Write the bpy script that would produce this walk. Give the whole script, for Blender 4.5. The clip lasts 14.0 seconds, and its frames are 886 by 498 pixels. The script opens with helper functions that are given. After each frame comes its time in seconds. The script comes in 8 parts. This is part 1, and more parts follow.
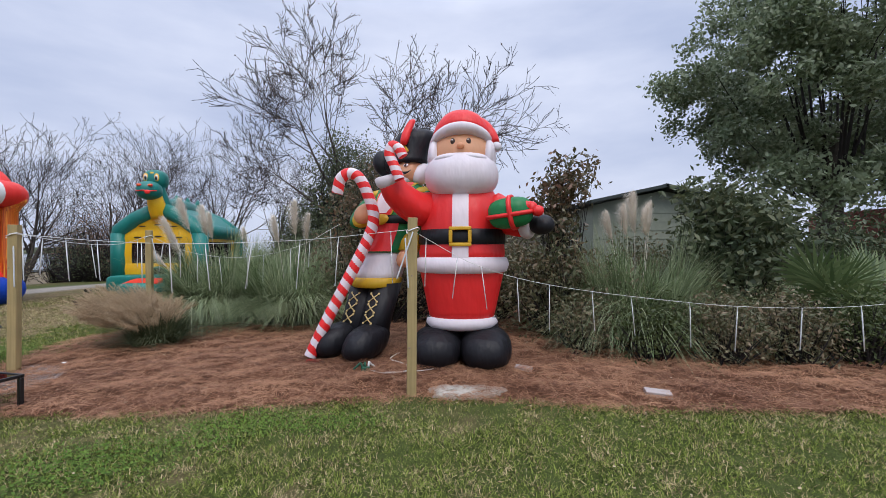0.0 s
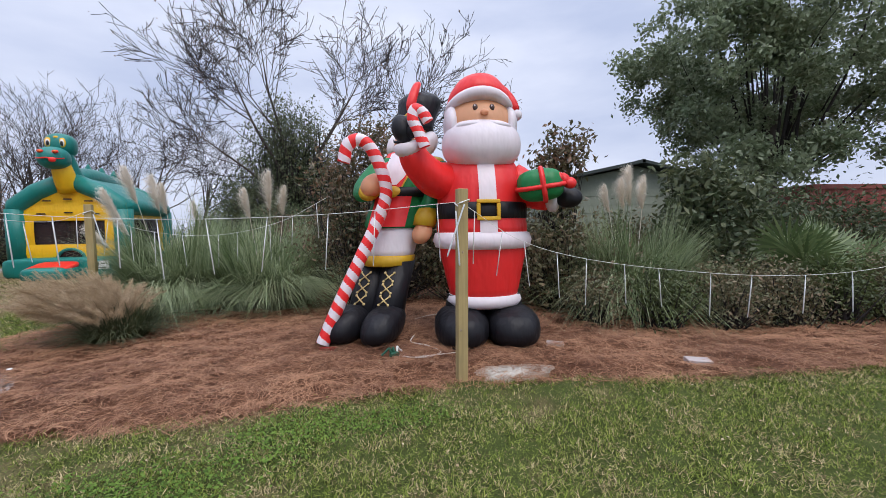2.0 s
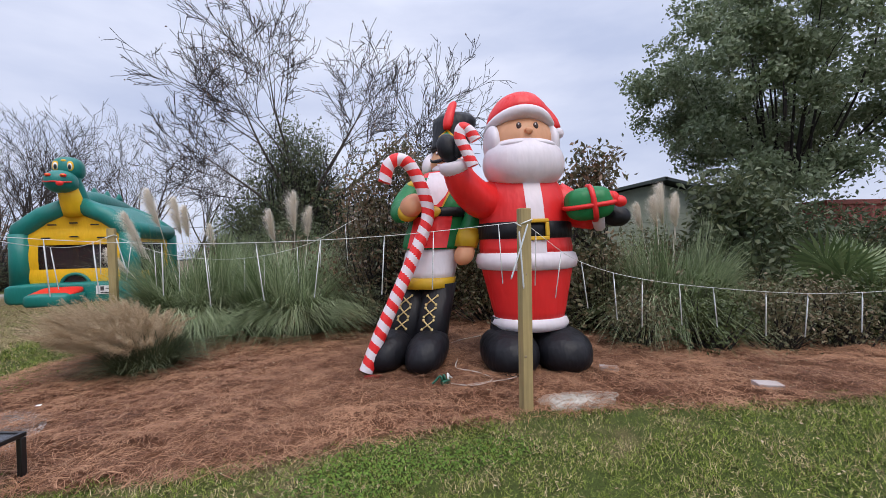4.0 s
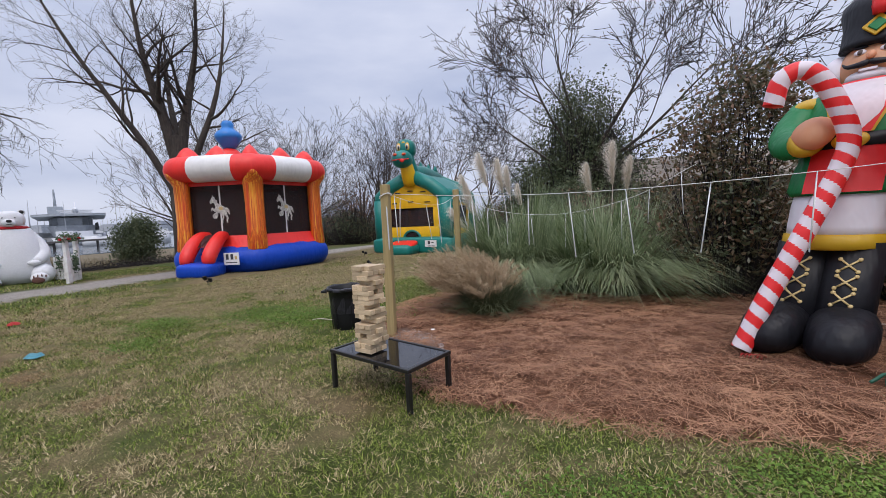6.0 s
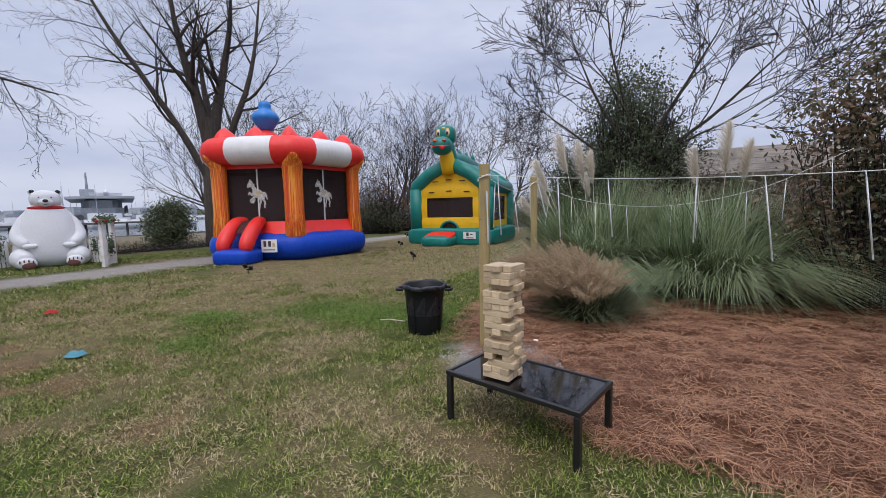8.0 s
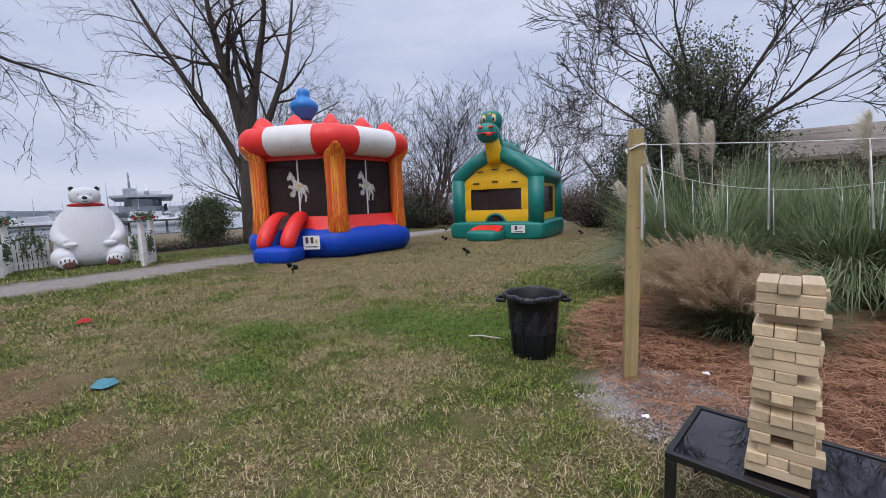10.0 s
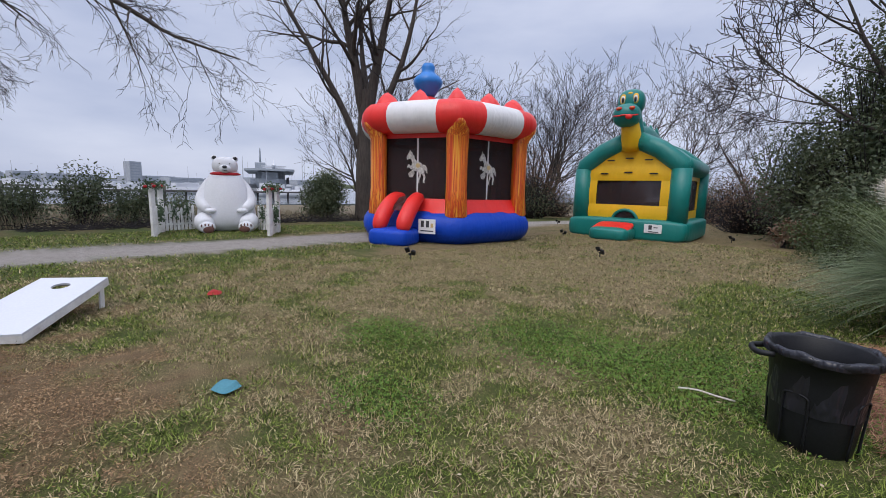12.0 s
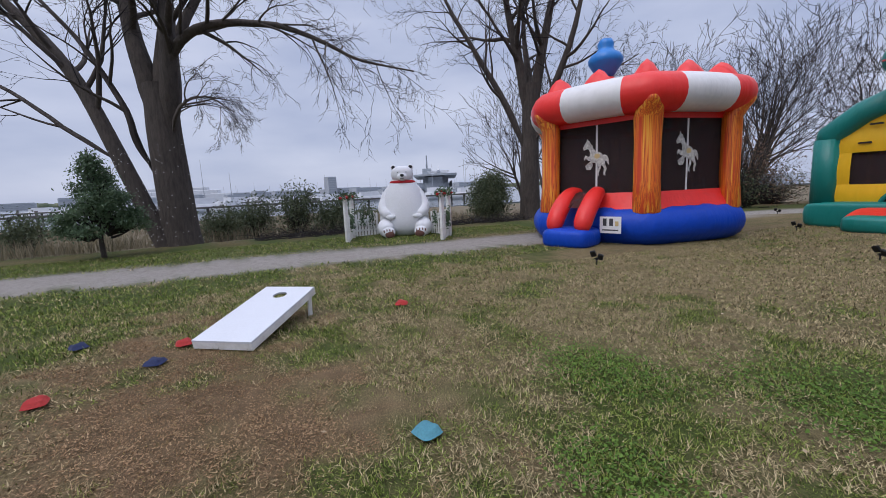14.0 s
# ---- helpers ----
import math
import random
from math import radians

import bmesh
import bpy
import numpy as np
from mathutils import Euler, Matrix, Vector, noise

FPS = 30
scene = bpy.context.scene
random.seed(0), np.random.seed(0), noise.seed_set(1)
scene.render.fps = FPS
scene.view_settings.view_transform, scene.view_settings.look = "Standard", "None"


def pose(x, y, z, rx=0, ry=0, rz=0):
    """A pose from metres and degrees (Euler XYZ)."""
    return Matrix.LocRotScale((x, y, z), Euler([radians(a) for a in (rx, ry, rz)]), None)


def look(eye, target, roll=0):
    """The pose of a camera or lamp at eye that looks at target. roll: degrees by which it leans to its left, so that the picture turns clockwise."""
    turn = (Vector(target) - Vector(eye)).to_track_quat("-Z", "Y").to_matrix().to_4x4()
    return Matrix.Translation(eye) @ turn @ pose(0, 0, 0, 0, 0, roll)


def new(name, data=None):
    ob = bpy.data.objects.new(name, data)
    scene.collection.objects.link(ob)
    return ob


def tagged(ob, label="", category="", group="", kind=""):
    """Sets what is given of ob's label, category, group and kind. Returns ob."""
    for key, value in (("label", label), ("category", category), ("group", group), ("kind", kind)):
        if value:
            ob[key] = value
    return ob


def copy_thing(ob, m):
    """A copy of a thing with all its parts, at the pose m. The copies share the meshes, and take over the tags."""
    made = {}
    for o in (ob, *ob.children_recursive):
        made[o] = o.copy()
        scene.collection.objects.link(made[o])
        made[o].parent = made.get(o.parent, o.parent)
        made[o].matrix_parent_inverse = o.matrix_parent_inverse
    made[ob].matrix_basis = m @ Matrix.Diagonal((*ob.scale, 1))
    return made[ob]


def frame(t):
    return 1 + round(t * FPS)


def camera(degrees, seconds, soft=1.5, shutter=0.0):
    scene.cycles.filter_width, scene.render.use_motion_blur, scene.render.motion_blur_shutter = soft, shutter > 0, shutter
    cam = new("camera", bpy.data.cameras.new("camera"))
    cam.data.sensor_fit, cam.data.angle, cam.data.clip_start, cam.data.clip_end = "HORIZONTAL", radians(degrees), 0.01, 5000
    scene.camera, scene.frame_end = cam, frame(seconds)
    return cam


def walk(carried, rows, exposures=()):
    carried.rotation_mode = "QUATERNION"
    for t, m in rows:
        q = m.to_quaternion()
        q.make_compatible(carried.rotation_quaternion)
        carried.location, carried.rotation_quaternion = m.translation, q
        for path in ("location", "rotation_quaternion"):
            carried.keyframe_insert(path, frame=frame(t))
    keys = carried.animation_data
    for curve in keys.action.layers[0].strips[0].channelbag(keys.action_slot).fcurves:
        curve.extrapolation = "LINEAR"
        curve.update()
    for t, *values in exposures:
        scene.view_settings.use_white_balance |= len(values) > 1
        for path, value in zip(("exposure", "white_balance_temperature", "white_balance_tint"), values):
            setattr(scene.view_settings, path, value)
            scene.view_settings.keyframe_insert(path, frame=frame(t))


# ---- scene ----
cam = camera(94.7, 14.0, 0.55)
# seconds, eye, yaw, pitch, roll
PATH = [
    (0.0, 0.087, 0.029, 1.476, 1.02, 0.15, 0.25),
    (0.5, -0.224, 0.103, 1.479, -1.92, -2.85, -0.79),
    (1.0, -0.515, 0.263, 1.469, -4.4, -2.09, 0.92),
    (1.5, -0.751, 0.367, 1.476, -7.58, -1.19, -0.89),
    (2.0, -1.02, 0.435, 1.471, -8.48, -3.32, 0.77),
    (2.2, -1.114, 0.486, 1.466, -9.42, -2.39, -0.06),
    (4.3, -1.647, 0.684, 1.506, -8.69, -0.67, 1.97),
    (4.5, -1.705, 0.671, 1.507, -1.47, -1.26, 2.58),
    (5.0, -1.918, 0.738, 1.461, 11.77, -5.0, 1.48),
    (5.5, -2.188, 0.847, 1.444, 21.59, -4.34, 2.47),
    (6.0, -2.489, 0.913, 1.415, 26.46, -4.65, 2.61),
    (6.5, -2.803, 0.946, 1.415, 27.38, -7.1, 3.31),
    (7.0, -3.108, 1.054, 1.407, 29.95, -4.67, 4.24),
    (7.2, -3.211, 1.073, 1.415, 30.96, -5.13, 2.45),
    (9.3, -4.385, 1.534, 1.367, 27.27, -6.88, 1.83),
    (9.5, -4.504, 1.571, 1.374, 28.18, -7.49, 2.21),
    (10.0, -4.788, 1.735, 1.356, 32.59, -6.5, 2.06),
    (10.5, -5.014, 1.858, 1.359, 32.11, -6.81, -0.29),
    (11.0, -5.333, 1.927, 1.374, 32.82, -6.39, 2.03),
    (11.5, -5.669, 2.026, 1.344, 41.88, -7.03, 0.71),
    (12.0, -5.957, 2.113, 1.344, 46.0, -8.26, -1.46),
    (12.5, -6.239, 2.145, 1.341, 45.19, -9.3, -1.45),
    (13.0, -6.476, 2.193, 1.343, 57.76, -7.25, -0.9),
    (13.5, -6.638, 2.214, 1.362, 65.54, -7.92, 0.44),
    (14.0, -6.705, 2.193, 1.376, 67.6, -8.43, 2.61),
]
walk(cam, [(t, pose(x, y, z, 90 + pitch, roll, yaw)) for t, x, y, z, yaw, pitch, roll in PATH],
     [(0.0, 0.1, 6500, 13), (1.5, 0.22, 6550, 13), (5.0, 0.15, 6650, 14), (6.2, 0.0, 6600, 14), (9.5, -0.06, 6500, 14), (12.0, -0.08, 6450, 14), (14.0, -0.22, 6300, 15)])

# ---- world, sun, exposure ----
SUN_ELEVATION, SUN_TURN = 52.0, 160.0
world = bpy.data.worlds.new("overcast_sky")
scene.world = world
world.use_nodes = True
wn, wl = world.node_tree.nodes, world.node_tree.links
wn.clear()
w_out = wn.new("ShaderNodeOutputWorld")
w_bg = wn.new("ShaderNodeBackground")
w_sky = wn.new("ShaderNodeTexSky")
w_sky.sky_type = "NISHITA"
w_sky.sun_disc = False
w_sky.sun_elevation, w_sky.sun_rotation = radians(SUN_ELEVATION), radians(SUN_TURN)
w_gain = wn.new("ShaderNodeMix")
w_gain.data_type, w_gain.blend_type = "RGBA", "MIX"
w_gain.inputs[0].default_value = 0.93
w_co = wn.new("ShaderNodeTexCoord")
w_map = wn.new("ShaderNodeMapping")
w_map.inputs["Scale"].default_value = (1.2, 1.2, 4.0)
w_noise = wn.new("ShaderNodeTexNoise")
w_noise.inputs["Scale"].default_value, w_noise.inputs["Detail"].default_value = 1.7, 6.0
w_noise.inputs["Roughness"].default_value = 0.5
w_ramp = wn.new("ShaderNodeValToRGB")
w_ramp.color_ramp.elements[0].position, w_ramp.color_ramp.elements[0].color = 0.32, (4.6, 5.4, 7.35, 1)
w_ramp.color_ramp.elements[1].position, w_ramp.color_ramp.elements[1].color = 0.66, (7.2, 7.85, 9.4, 1)
w_bg.inputs["Strength"].default_value = 0.1
wl.new(w_co.outputs["Generated"], w_map.inputs["Vector"])
wl.new(w_map.outputs["Vector"], w_noise.inputs["Vector"])
wl.new(w_noise.outputs["Fac"], w_ramp.inputs["Fac"])
wl.new(w_sky.outputs["Color"], w_gain.inputs[6])
# an overcast sky is brightest overhead
w_sep = wn.new("ShaderNodeSeparateXYZ")
w_rise = wn.new("ShaderNodeValToRGB")
for k, (p, c) in enumerate(((0.0, 0.95), (0.5, 1.05), (0.95, 2.6))):
    e = w_rise.color_ramp.elements[k] if k < 2 else w_rise.color_ramp.elements.new(p)
    e.position, e.color = p, (c, c, c, 1)
w_over = wn.new("ShaderNodeMix")
w_over.data_type, w_over.blend_type = "RGBA", "MULTIPLY"
w_over.inputs[0].default_value = 1.0
wl.new(w_co.outputs["Generated"], w_sep.inputs["Vector"])
wl.new(w_sep.outputs["Z"], w_rise.inputs["Fac"])
wl.new(w_ramp.outputs["Color"], w_over.inputs[6])
wl.new(w_rise.outputs["Color"], w_over.inputs[7])
wl.new(w_over.outputs[2], w_gain.inputs[7])
wl.new(w_gain.outputs[2], w_bg.inputs["Color"])
wl.new(w_bg.outputs["Background"], w_out.inputs["Surface"])

sun = new("sun", bpy.data.lights.new("sun", "SUN"))
sun.data.energy, sun.data.angle, sun.data.color = 1.5, radians(40), (1.0, 0.95, 0.85)
sun.matrix_world = look((0, 0, 30), (0 - 20 * math.sin(radians(SUN_TURN)), 0 - 20 * math.cos(radians(SUN_TURN)), 30 - 25 * math.tan(radians(SUN_ELEVATION))))

# ---- materials ----
def nodes_of(name, rough=0.6, metal=0.0, spec=0.5):
    m = bpy.data.materials.new(name)
    m.use_nodes = True
    n, l = m.node_tree.nodes, m.node_tree.links
    b = n["Principled BSDF"]
    b.inputs["Roughness"].default_value, b.inputs["Metallic"].default_value = rough, metal
    b.inputs["Specular IOR Level"].default_value = spec
    return m, n, l, b


def ramp(n, fac, stops, l):
    r = n.new("ShaderNodeValToRGB")
    e = r.color_ramp.elements
    while len(e) < len(stops):
        e.new(0.5)
    for k, (p, c) in enumerate(stops):
        e[k].position, e[k].color = p, (*c, 1)
    l.new(fac, r.inputs["Fac"])
    return r.outputs["Color"]


def noise_tex(n, l, co, scale, detail=4.0, rough=0.55, stretch=None):
    t = n.new("ShaderNodeTexNoise")
    t.inputs["Scale"].default_value, t.inputs["Detail"].default_value, t.inputs["Roughness"].default_value = scale, detail, rough
    if stretch:
        mp = n.new("ShaderNodeMapping")
        mp.inputs["Scale"].default_value = stretch
        l.new(co, mp.inputs["Vector"])
        co = mp.outputs["Vector"]
    l.new(co, t.inputs["Vector"])
    return t.outputs["Fac"]


def mix(n, l, fac, a, b, mode="MIX"):
    x = n.new("ShaderNodeMix")
    x.data_type, x.blend_type = "RGBA", mode
    for sock, v in ((x.inputs[0], fac), (x.inputs[6], a), (x.inputs[7], b)):
        if isinstance(v, (int, float)):
            sock.default_value = v
        elif isinstance(v, tuple):
            sock.default_value = (*v, 1)
        else:
            l.new(v, sock)
    return x.outputs[2]


def bump(n, l, b, height, strength=0.3, dist=0.01):
    k = n.new("ShaderNodeBump")
    k.inputs["Strength"].default_value, k.inputs["Distance"].default_value = strength, dist
    l.new(height, k.inputs["Height"])
    l.new(k.outputs["Normal"], b.inputs["Normal"])


def shade(c, f):
    return tuple(min(1.0, v * f) for v in c)


def surface(name, colour, rough=0.6, grain=40.0, large=2.5, vary=0.25, metal=0.0, bumps=0.2, dist=0.004, stretch=None, spec=0.5, dirt=None, per=0.0):
    """Colour with large stains and fine grain in object space; per: how far pieces differ."""
    m, n, l, b = nodes_of(name, rough, metal, spec)
    co = n.new("ShaderNodeTexCoord").outputs["Object"]
    fine = noise_tex(n, l, co, grain, 3.0, 0.6, stretch)
    wide = noise_tex(n, l, co, large, 4.0, 0.55)
    c = ramp(n, fine, [(0.3, shade(colour, 1 - vary)), (0.7, shade(colour, 1 + vary))], l)
    c2 = ramp(n, wide, [(0.35, dirt or shade(colour, 1 - vary)), (0.6, colour)], l)
    out = mix(n, l, 0.45, c, c2)
    if per:
        info = n.new("ShaderNodeObjectInfo")
        out = mix(n, l, 1.0, out, ramp(n, info.outputs["Random"], [(0.0, (1 - per,) * 3), (1.0, (1.0, 1.0, 1.0))], l), "MULTIPLY")
    l.new(out, b.inputs["Base Color"])
    bump(n, l, b, fine, bumps, dist)
    return m


def leafy(name, a, c, d, rough=0.55, trans=0.25):
    """Leaves that differ one from the next."""
    m, n, l, b = nodes_of(name, rough)
    g = n.new("ShaderNodeNewGeometry")
    co = n.new("ShaderNodeTexCoord").outputs["Object"]
    wide = noise_tex(n, l, co, 0.9, 3.0)
    col = ramp(n, g.outputs["Random Per Island"], [(0.0, a), (0.5, c), (1.0, d)], l)
    col = mix(n, l, 0.35, col, ramp(n, wide, [(0.35, a), (0.65, d)], l))
    l.new(col, b.inputs["Base Color"])
    tr = n.new("ShaderNodeBsdfTranslucent")
    l.new(col, tr.inputs["Color"])
    ms = n.new("ShaderNodeMixShader")
    ms.inputs[0].default_value = trans
    l.new(b.outputs["BSDF"], ms.inputs[1])
    l.new(tr.outputs["BSDF"], ms.inputs[2])
    l.new(ms.outputs["Shader"], n["Material Output"].inputs["Surface"])
    return m


def cloth(name, colour, rough=0.42, wrinkle=0.35, trans=0.12, scale=9.0):
    """Thin inflated nylon or vinyl, slightly see-through, with soft wrinkles and seams."""
    m, n, l, b = nodes_of(name, rough)
    co = n.new("ShaderNodeTexCoord").outputs["Object"]
    wr = noise_tex(n, l, co, scale, 2.0, 0.5, (1.0, 1.0, 0.35))
    big = noise_tex(n, l, co, 1.6, 3.0)
    col = mix(n, l, 0.5, ramp(n, big, [(0.3, shade(colour, 0.82)), (0.7, shade(colour, 1.06))], l), ramp(n, wr, [(0.3, shade(colour, 0.9)), (0.7, colour)], l))
    l.new(col, b.inputs["Base Color"])
    bump(n, l, b, wr, wrinkle, 0.04)
    if trans:
        tr = n.new("ShaderNodeBsdfTranslucent")
        l.new(col, tr.inputs["Color"])
        ms = n.new("ShaderNodeMixShader")
        ms.inputs[0].default_value = trans
        l.new(b.outputs["BSDF"], ms.inputs[1])
        l.new(tr.outputs["BSDF"], ms.inputs[2])
        l.new(ms.outputs["Shader"], n["Material Output"].inputs["Surface"])
    return m


def ground_material():
    m, n, l, b = nodes_of("ground_surface", 0.95, 0.0, 0.15)
    co = n.new("ShaderNodeTexCoord").outputs["Object"]
    a1 = n.new("ShaderNodeAttribute")
    a1.attribute_name = "cover"
    a2 = n.new("ShaderNodeAttribute")
    a2.attribute_name = "lawn"
    s1, s2 = n.new("ShaderNodeSeparateColor"), n.new("ShaderNodeSeparateColor")
    l.new(a1.outputs["Color"], s1.inputs["Color"])
    l.new(a2.outputs["Color"], s2.inputs["Color"])
    fine = noise_tex(n, l, co, 130.0, 4.0, 0.7)
    mid = noise_tex(n, l, co, 7.0, 4.0)
    blade = noise_tex(n, l, co, 60.0, 5.0, 0.75, (1.0, 2.2, 1.0))
    green = mix(n, l, 0.5, ramp(n, fine, [(0.42, (0.008, 0.014, 0.003)), (0.6, (0.1, 0.14, 0.026))], l), ramp(n, mid, [(0.3, (0.03, 0.05, 0.01)), (0.7, (0.06, 0.09, 0.02))], l))
    dry = mix(n, l, 0.5, ramp(n, blade, [(0.42, (0.03, 0.022, 0.01)), (0.6, (0.36, 0.27, 0.145))], l), ramp(n, mid, [(0.3, (0.1, 0.075, 0.036)), (0.7, (0.22, 0.165, 0.085))], l))
    soil = mix(n, l, 0.5, ramp(n, fine, [(0.4, (0.03, 0.018, 0.01)), (0.62, (0.32, 0.205, 0.11))], l), ramp(n, mid, [(0.3, (0.055, 0.034, 0.019)), (0.7, (0.18, 0.113, 0.066))], l))
    straw = mix(n, l, 0.5, ramp(n, noise_tex(n, l, co, 60.0, 4.0, 0.7, (3.0, 1.0, 1.0)), [(0.3, (0.03, 0.014, 0.008)), (0.7, (0.24, 0.105, 0.055))], l), ramp(n, mid, [(0.3, (0.07, 0.03, 0.016)), (0.7, (0.18, 0.083, 0.045))], l))
    gravel = mix(n, l, 0.5, ramp(n, fine, [(0.4, (0.1, 0.088, 0.075)), (0.62, (0.44, 0.4, 0.36))], l), ramp(n, mid, [(0.3, (0.2, 0.175, 0.15)), (0.7, (0.34, 0.31, 0.28))], l))
    marsh = mix(n, l, 0.5, ramp(n, noise_tex(n, l, co, 3.0, 4.0), [(0.3, (0.09, 0.075, 0.05)), (0.7, (0.2, 0.165, 0.105))], l), ramp(n, noise_tex(n, l, co, 0.15, 4.0), [(0.3, (0.16, 0.11, 0.075)), (0.7, (0.2, 0.18, 0.12))], l))
    c = mix(n, l, s2.outputs["Red"], green, dry)
    c = mix(n, l, s2.outputs["Green"], c, soil)
    c = mix(n, l, s2.outputs["Blue"], c, marsh)
    c = mix(n, l, s1.outputs["Red"], c, straw)
    c = mix(n, l, s1.outputs["Green"], c, gravel)
    l.new(c, b.inputs["Base Color"])
    bump(n, l, b, fine, 0.6, 0.02)
    return m


M_GROUND = ground_material()
M_RED = cloth("red_nylon", (0.93, 0.03, 0.03), 0.42, 0.5, 0.22)
M_WHITE = cloth("white_nylon", (0.88, 0.82, 0.87), 0.45, 0.45, 0.25)
M_BLACK = cloth("black_nylon", (0.009, 0.009, 0.012), 0.5, 0.6, 0.0)
M_BLACK.node_tree.nodes["Principled BSDF"].inputs["Specular IOR Level"].default_value = 0.28
M_GREEN = cloth("green_nylon", (0.012, 0.26, 0.075), 0.42, 0.6, 0.35)
M_GOLD = cloth("gold_nylon", (0.82, 0.5, 0.03), 0.42, 0.6, 0.35)
M_SKIN = cloth("peach_nylon", (0.88, 0.46, 0.26), 0.42, 0.5, 0.4)
M_EYE = surface("brown_print", (0.05, 0.02, 0.012), 0.5, vary=0.1)
M_VRED = cloth("red_vinyl", (0.86, 0.03, 0.022), 0.45, 0.3, 0.05)
M_VWHITE = cloth("white_vinyl", (0.8, 0.78, 0.77), 0.45, 0.3, 0.05)
M_VBLUE = cloth("blue_vinyl", (0.002, 0.055, 0.44), 0.5, 0.4, 0.0)
M_VBLUE.node_tree.nodes["Principled BSDF"].inputs["Specular IOR Level"].default_value = 0.3
M_VCYAN = cloth("bright_blue_vinyl", (0.01, 0.2, 0.6), 0.4, 0.3, 0.03)
M_VTEAL = cloth("teal_vinyl", (0.004, 0.2, 0.17), 0.42, 0.35, 0.03)
M_VYELLOW = cloth("yellow_vinyl", (0.9, 0.52, 0.012), 0.45, 0.3, 0.05)
M_VORANGE = surface("orange_vinyl", (0.78, 0.19, 0.015), 0.45, 30, 2.5, 0.15)
M_PRINT = surface("printed_card", (0.8, 0.8, 0.78), 0.5, vary=0.05)
M_INK = surface("dark_print", (0.05, 0.05, 0.055), 0.5, vary=0.1)
M_HORSE = surface("printed_horse_ink", (0.66, 0.62, 0.56), 0.6, 22, 14, 0.7, dirt=(0.12, 0.09, 0.08), bumps=0.05)
M_BAR_TAN = surface("tan_print", (0.6, 0.45, 0.2), 0.5, vary=0.1)


def flame_material():
    m, n, l, b = nodes_of("orange_striped_vinyl", 0.45)
    co = n.new("ShaderNodeTexCoord").outputs["Object"]
    f = noise_tex(n, l, co, 3.2, 2.0, 0.5, (6.0, 6.0, 0.12))
    c = ramp(n, f, [(0.36, (0.6, 0.06, 0.015)), (0.45, (0.82, 0.2, 0.015)), (0.5, (0.42, 0.05, 0.015)), (0.54, (0.8, 0.17, 0.015)), (0.64, (0.85, 0.38, 0.04))], l)
    l.new(c, b.inputs["Base Color"])
    bump(n, l, b, noise_tex(n, l, co, 8.0, 2.0), 0.2, 0.02)
    return m


M_FLAME = flame_material()


def mesh_screen():
    """Fine black netting: mostly dark cloth that lets a little through."""
    m, n, l, b = nodes_of("black_netting", 0.8)
    b.inputs["Base Color"].default_value = (0.026, 0.012, 0.012, 1)
    tr = n.new("ShaderNodeBsdfTransparent")
    co = n.new("ShaderNodeTexCoord").outputs["Object"]
    f = ramp(n, noise_tex(n, l, co, 2.0, 2.0), [(0.3, (0.14,) * 3), (0.7, (0.32,) * 3)], l)
    ms = n.new("ShaderNodeMixShader")
    l.new(f, ms.inputs[0])
    l.new(b.outputs["BSDF"], ms.inputs[1])
    l.new(tr.outputs["BSDF"], ms.inputs[2])
    l.new(ms.outputs["Shader"], n["Material Output"].inputs["Surface"])
    return m


M_NET = mesh_screen()
M_POST = surface("treated_pine", (0.36, 0.27, 0.12), 0.8, 30, 3, 0.3, stretch=(1.0, 1.0, 0.06), bumps=0.4, dirt=(0.24, 0.19, 0.09))
M_BLOCK = surface("pale_pine", (0.74, 0.57, 0.37), 0.6, 60, 5, 0.2, stretch=(0.12, 1.0, 1.0), per=0.45, dirt=(0.6, 0.42, 0.24))
M_FRAME = surface("black_metal", (0.012, 0.012, 0.013), 0.35, 50, 4, 0.3)
M_PLASTIC = surface("black_plastic", (0.009, 0.0095, 0.011), 0.5, 60, 4, 0.3, spec=0.3)
M_BAGLINER = cloth("bin_liner", (0.016, 0.016, 0.022), 0.3, 0.8, 0.0, 16.0)
M_BOARD = surface("white_painted_board", (0.62, 0.63, 0.66), 0.5, 50, 3, 0.06)
M_WORNWHITE = surface("worn_white_paint", (0.78, 0.77, 0.75), 0.6, 30, 5, 0.1, dirt=(0.42, 0.38, 0.33))
M_HOLE = surface("raw_wood_edge", (0.3, 0.22, 0.14), 0.8)
M_CONCRETE = surface("rough_concrete", (0.44, 0.4, 0.34), 0.95, 30, 5, 0.3, bumps=0.8, dist=0.02)
M_PAVER = surface("grey_paver", (0.4, 0.35, 0.33), 0.9, 60, 5, 0.15, bumps=0.4)
M_BARK = surface("grey_bark", (0.072, 0.058, 0.049), 0.95, 14, 1.5, 0.45, stretch=(1.0, 1.0, 0.2), bumps=1.0, dist=0.05)
M_TWIG = surface("twig_bark", (0.024, 0.019, 0.018), 0.9, 14, 1.5, 0.3)
M_CABLE = surface("white_cable", (0.75, 0.75, 0.72), 0.5, vary=0.1)
M_TUBE = surface("clear_white_tube", (0.6, 0.63, 0.65), 0.25, 80, 5, 0.12)
M_GREENCABLE = surface("green_cable", (0.01, 0.09, 0.05), 0.5)
M_FUR = surface("white_moulded_coat", (0.72, 0.72, 0.73), 0.8, 22, 3, 0.06, bumps=0.25, dist=0.012)
M_PAW = surface("brown_pad", (0.14, 0.06, 0.045), 0.8)
M_BLACKPAINT = surface("black_paint", (0.012, 0.012, 0.012), 0.5)
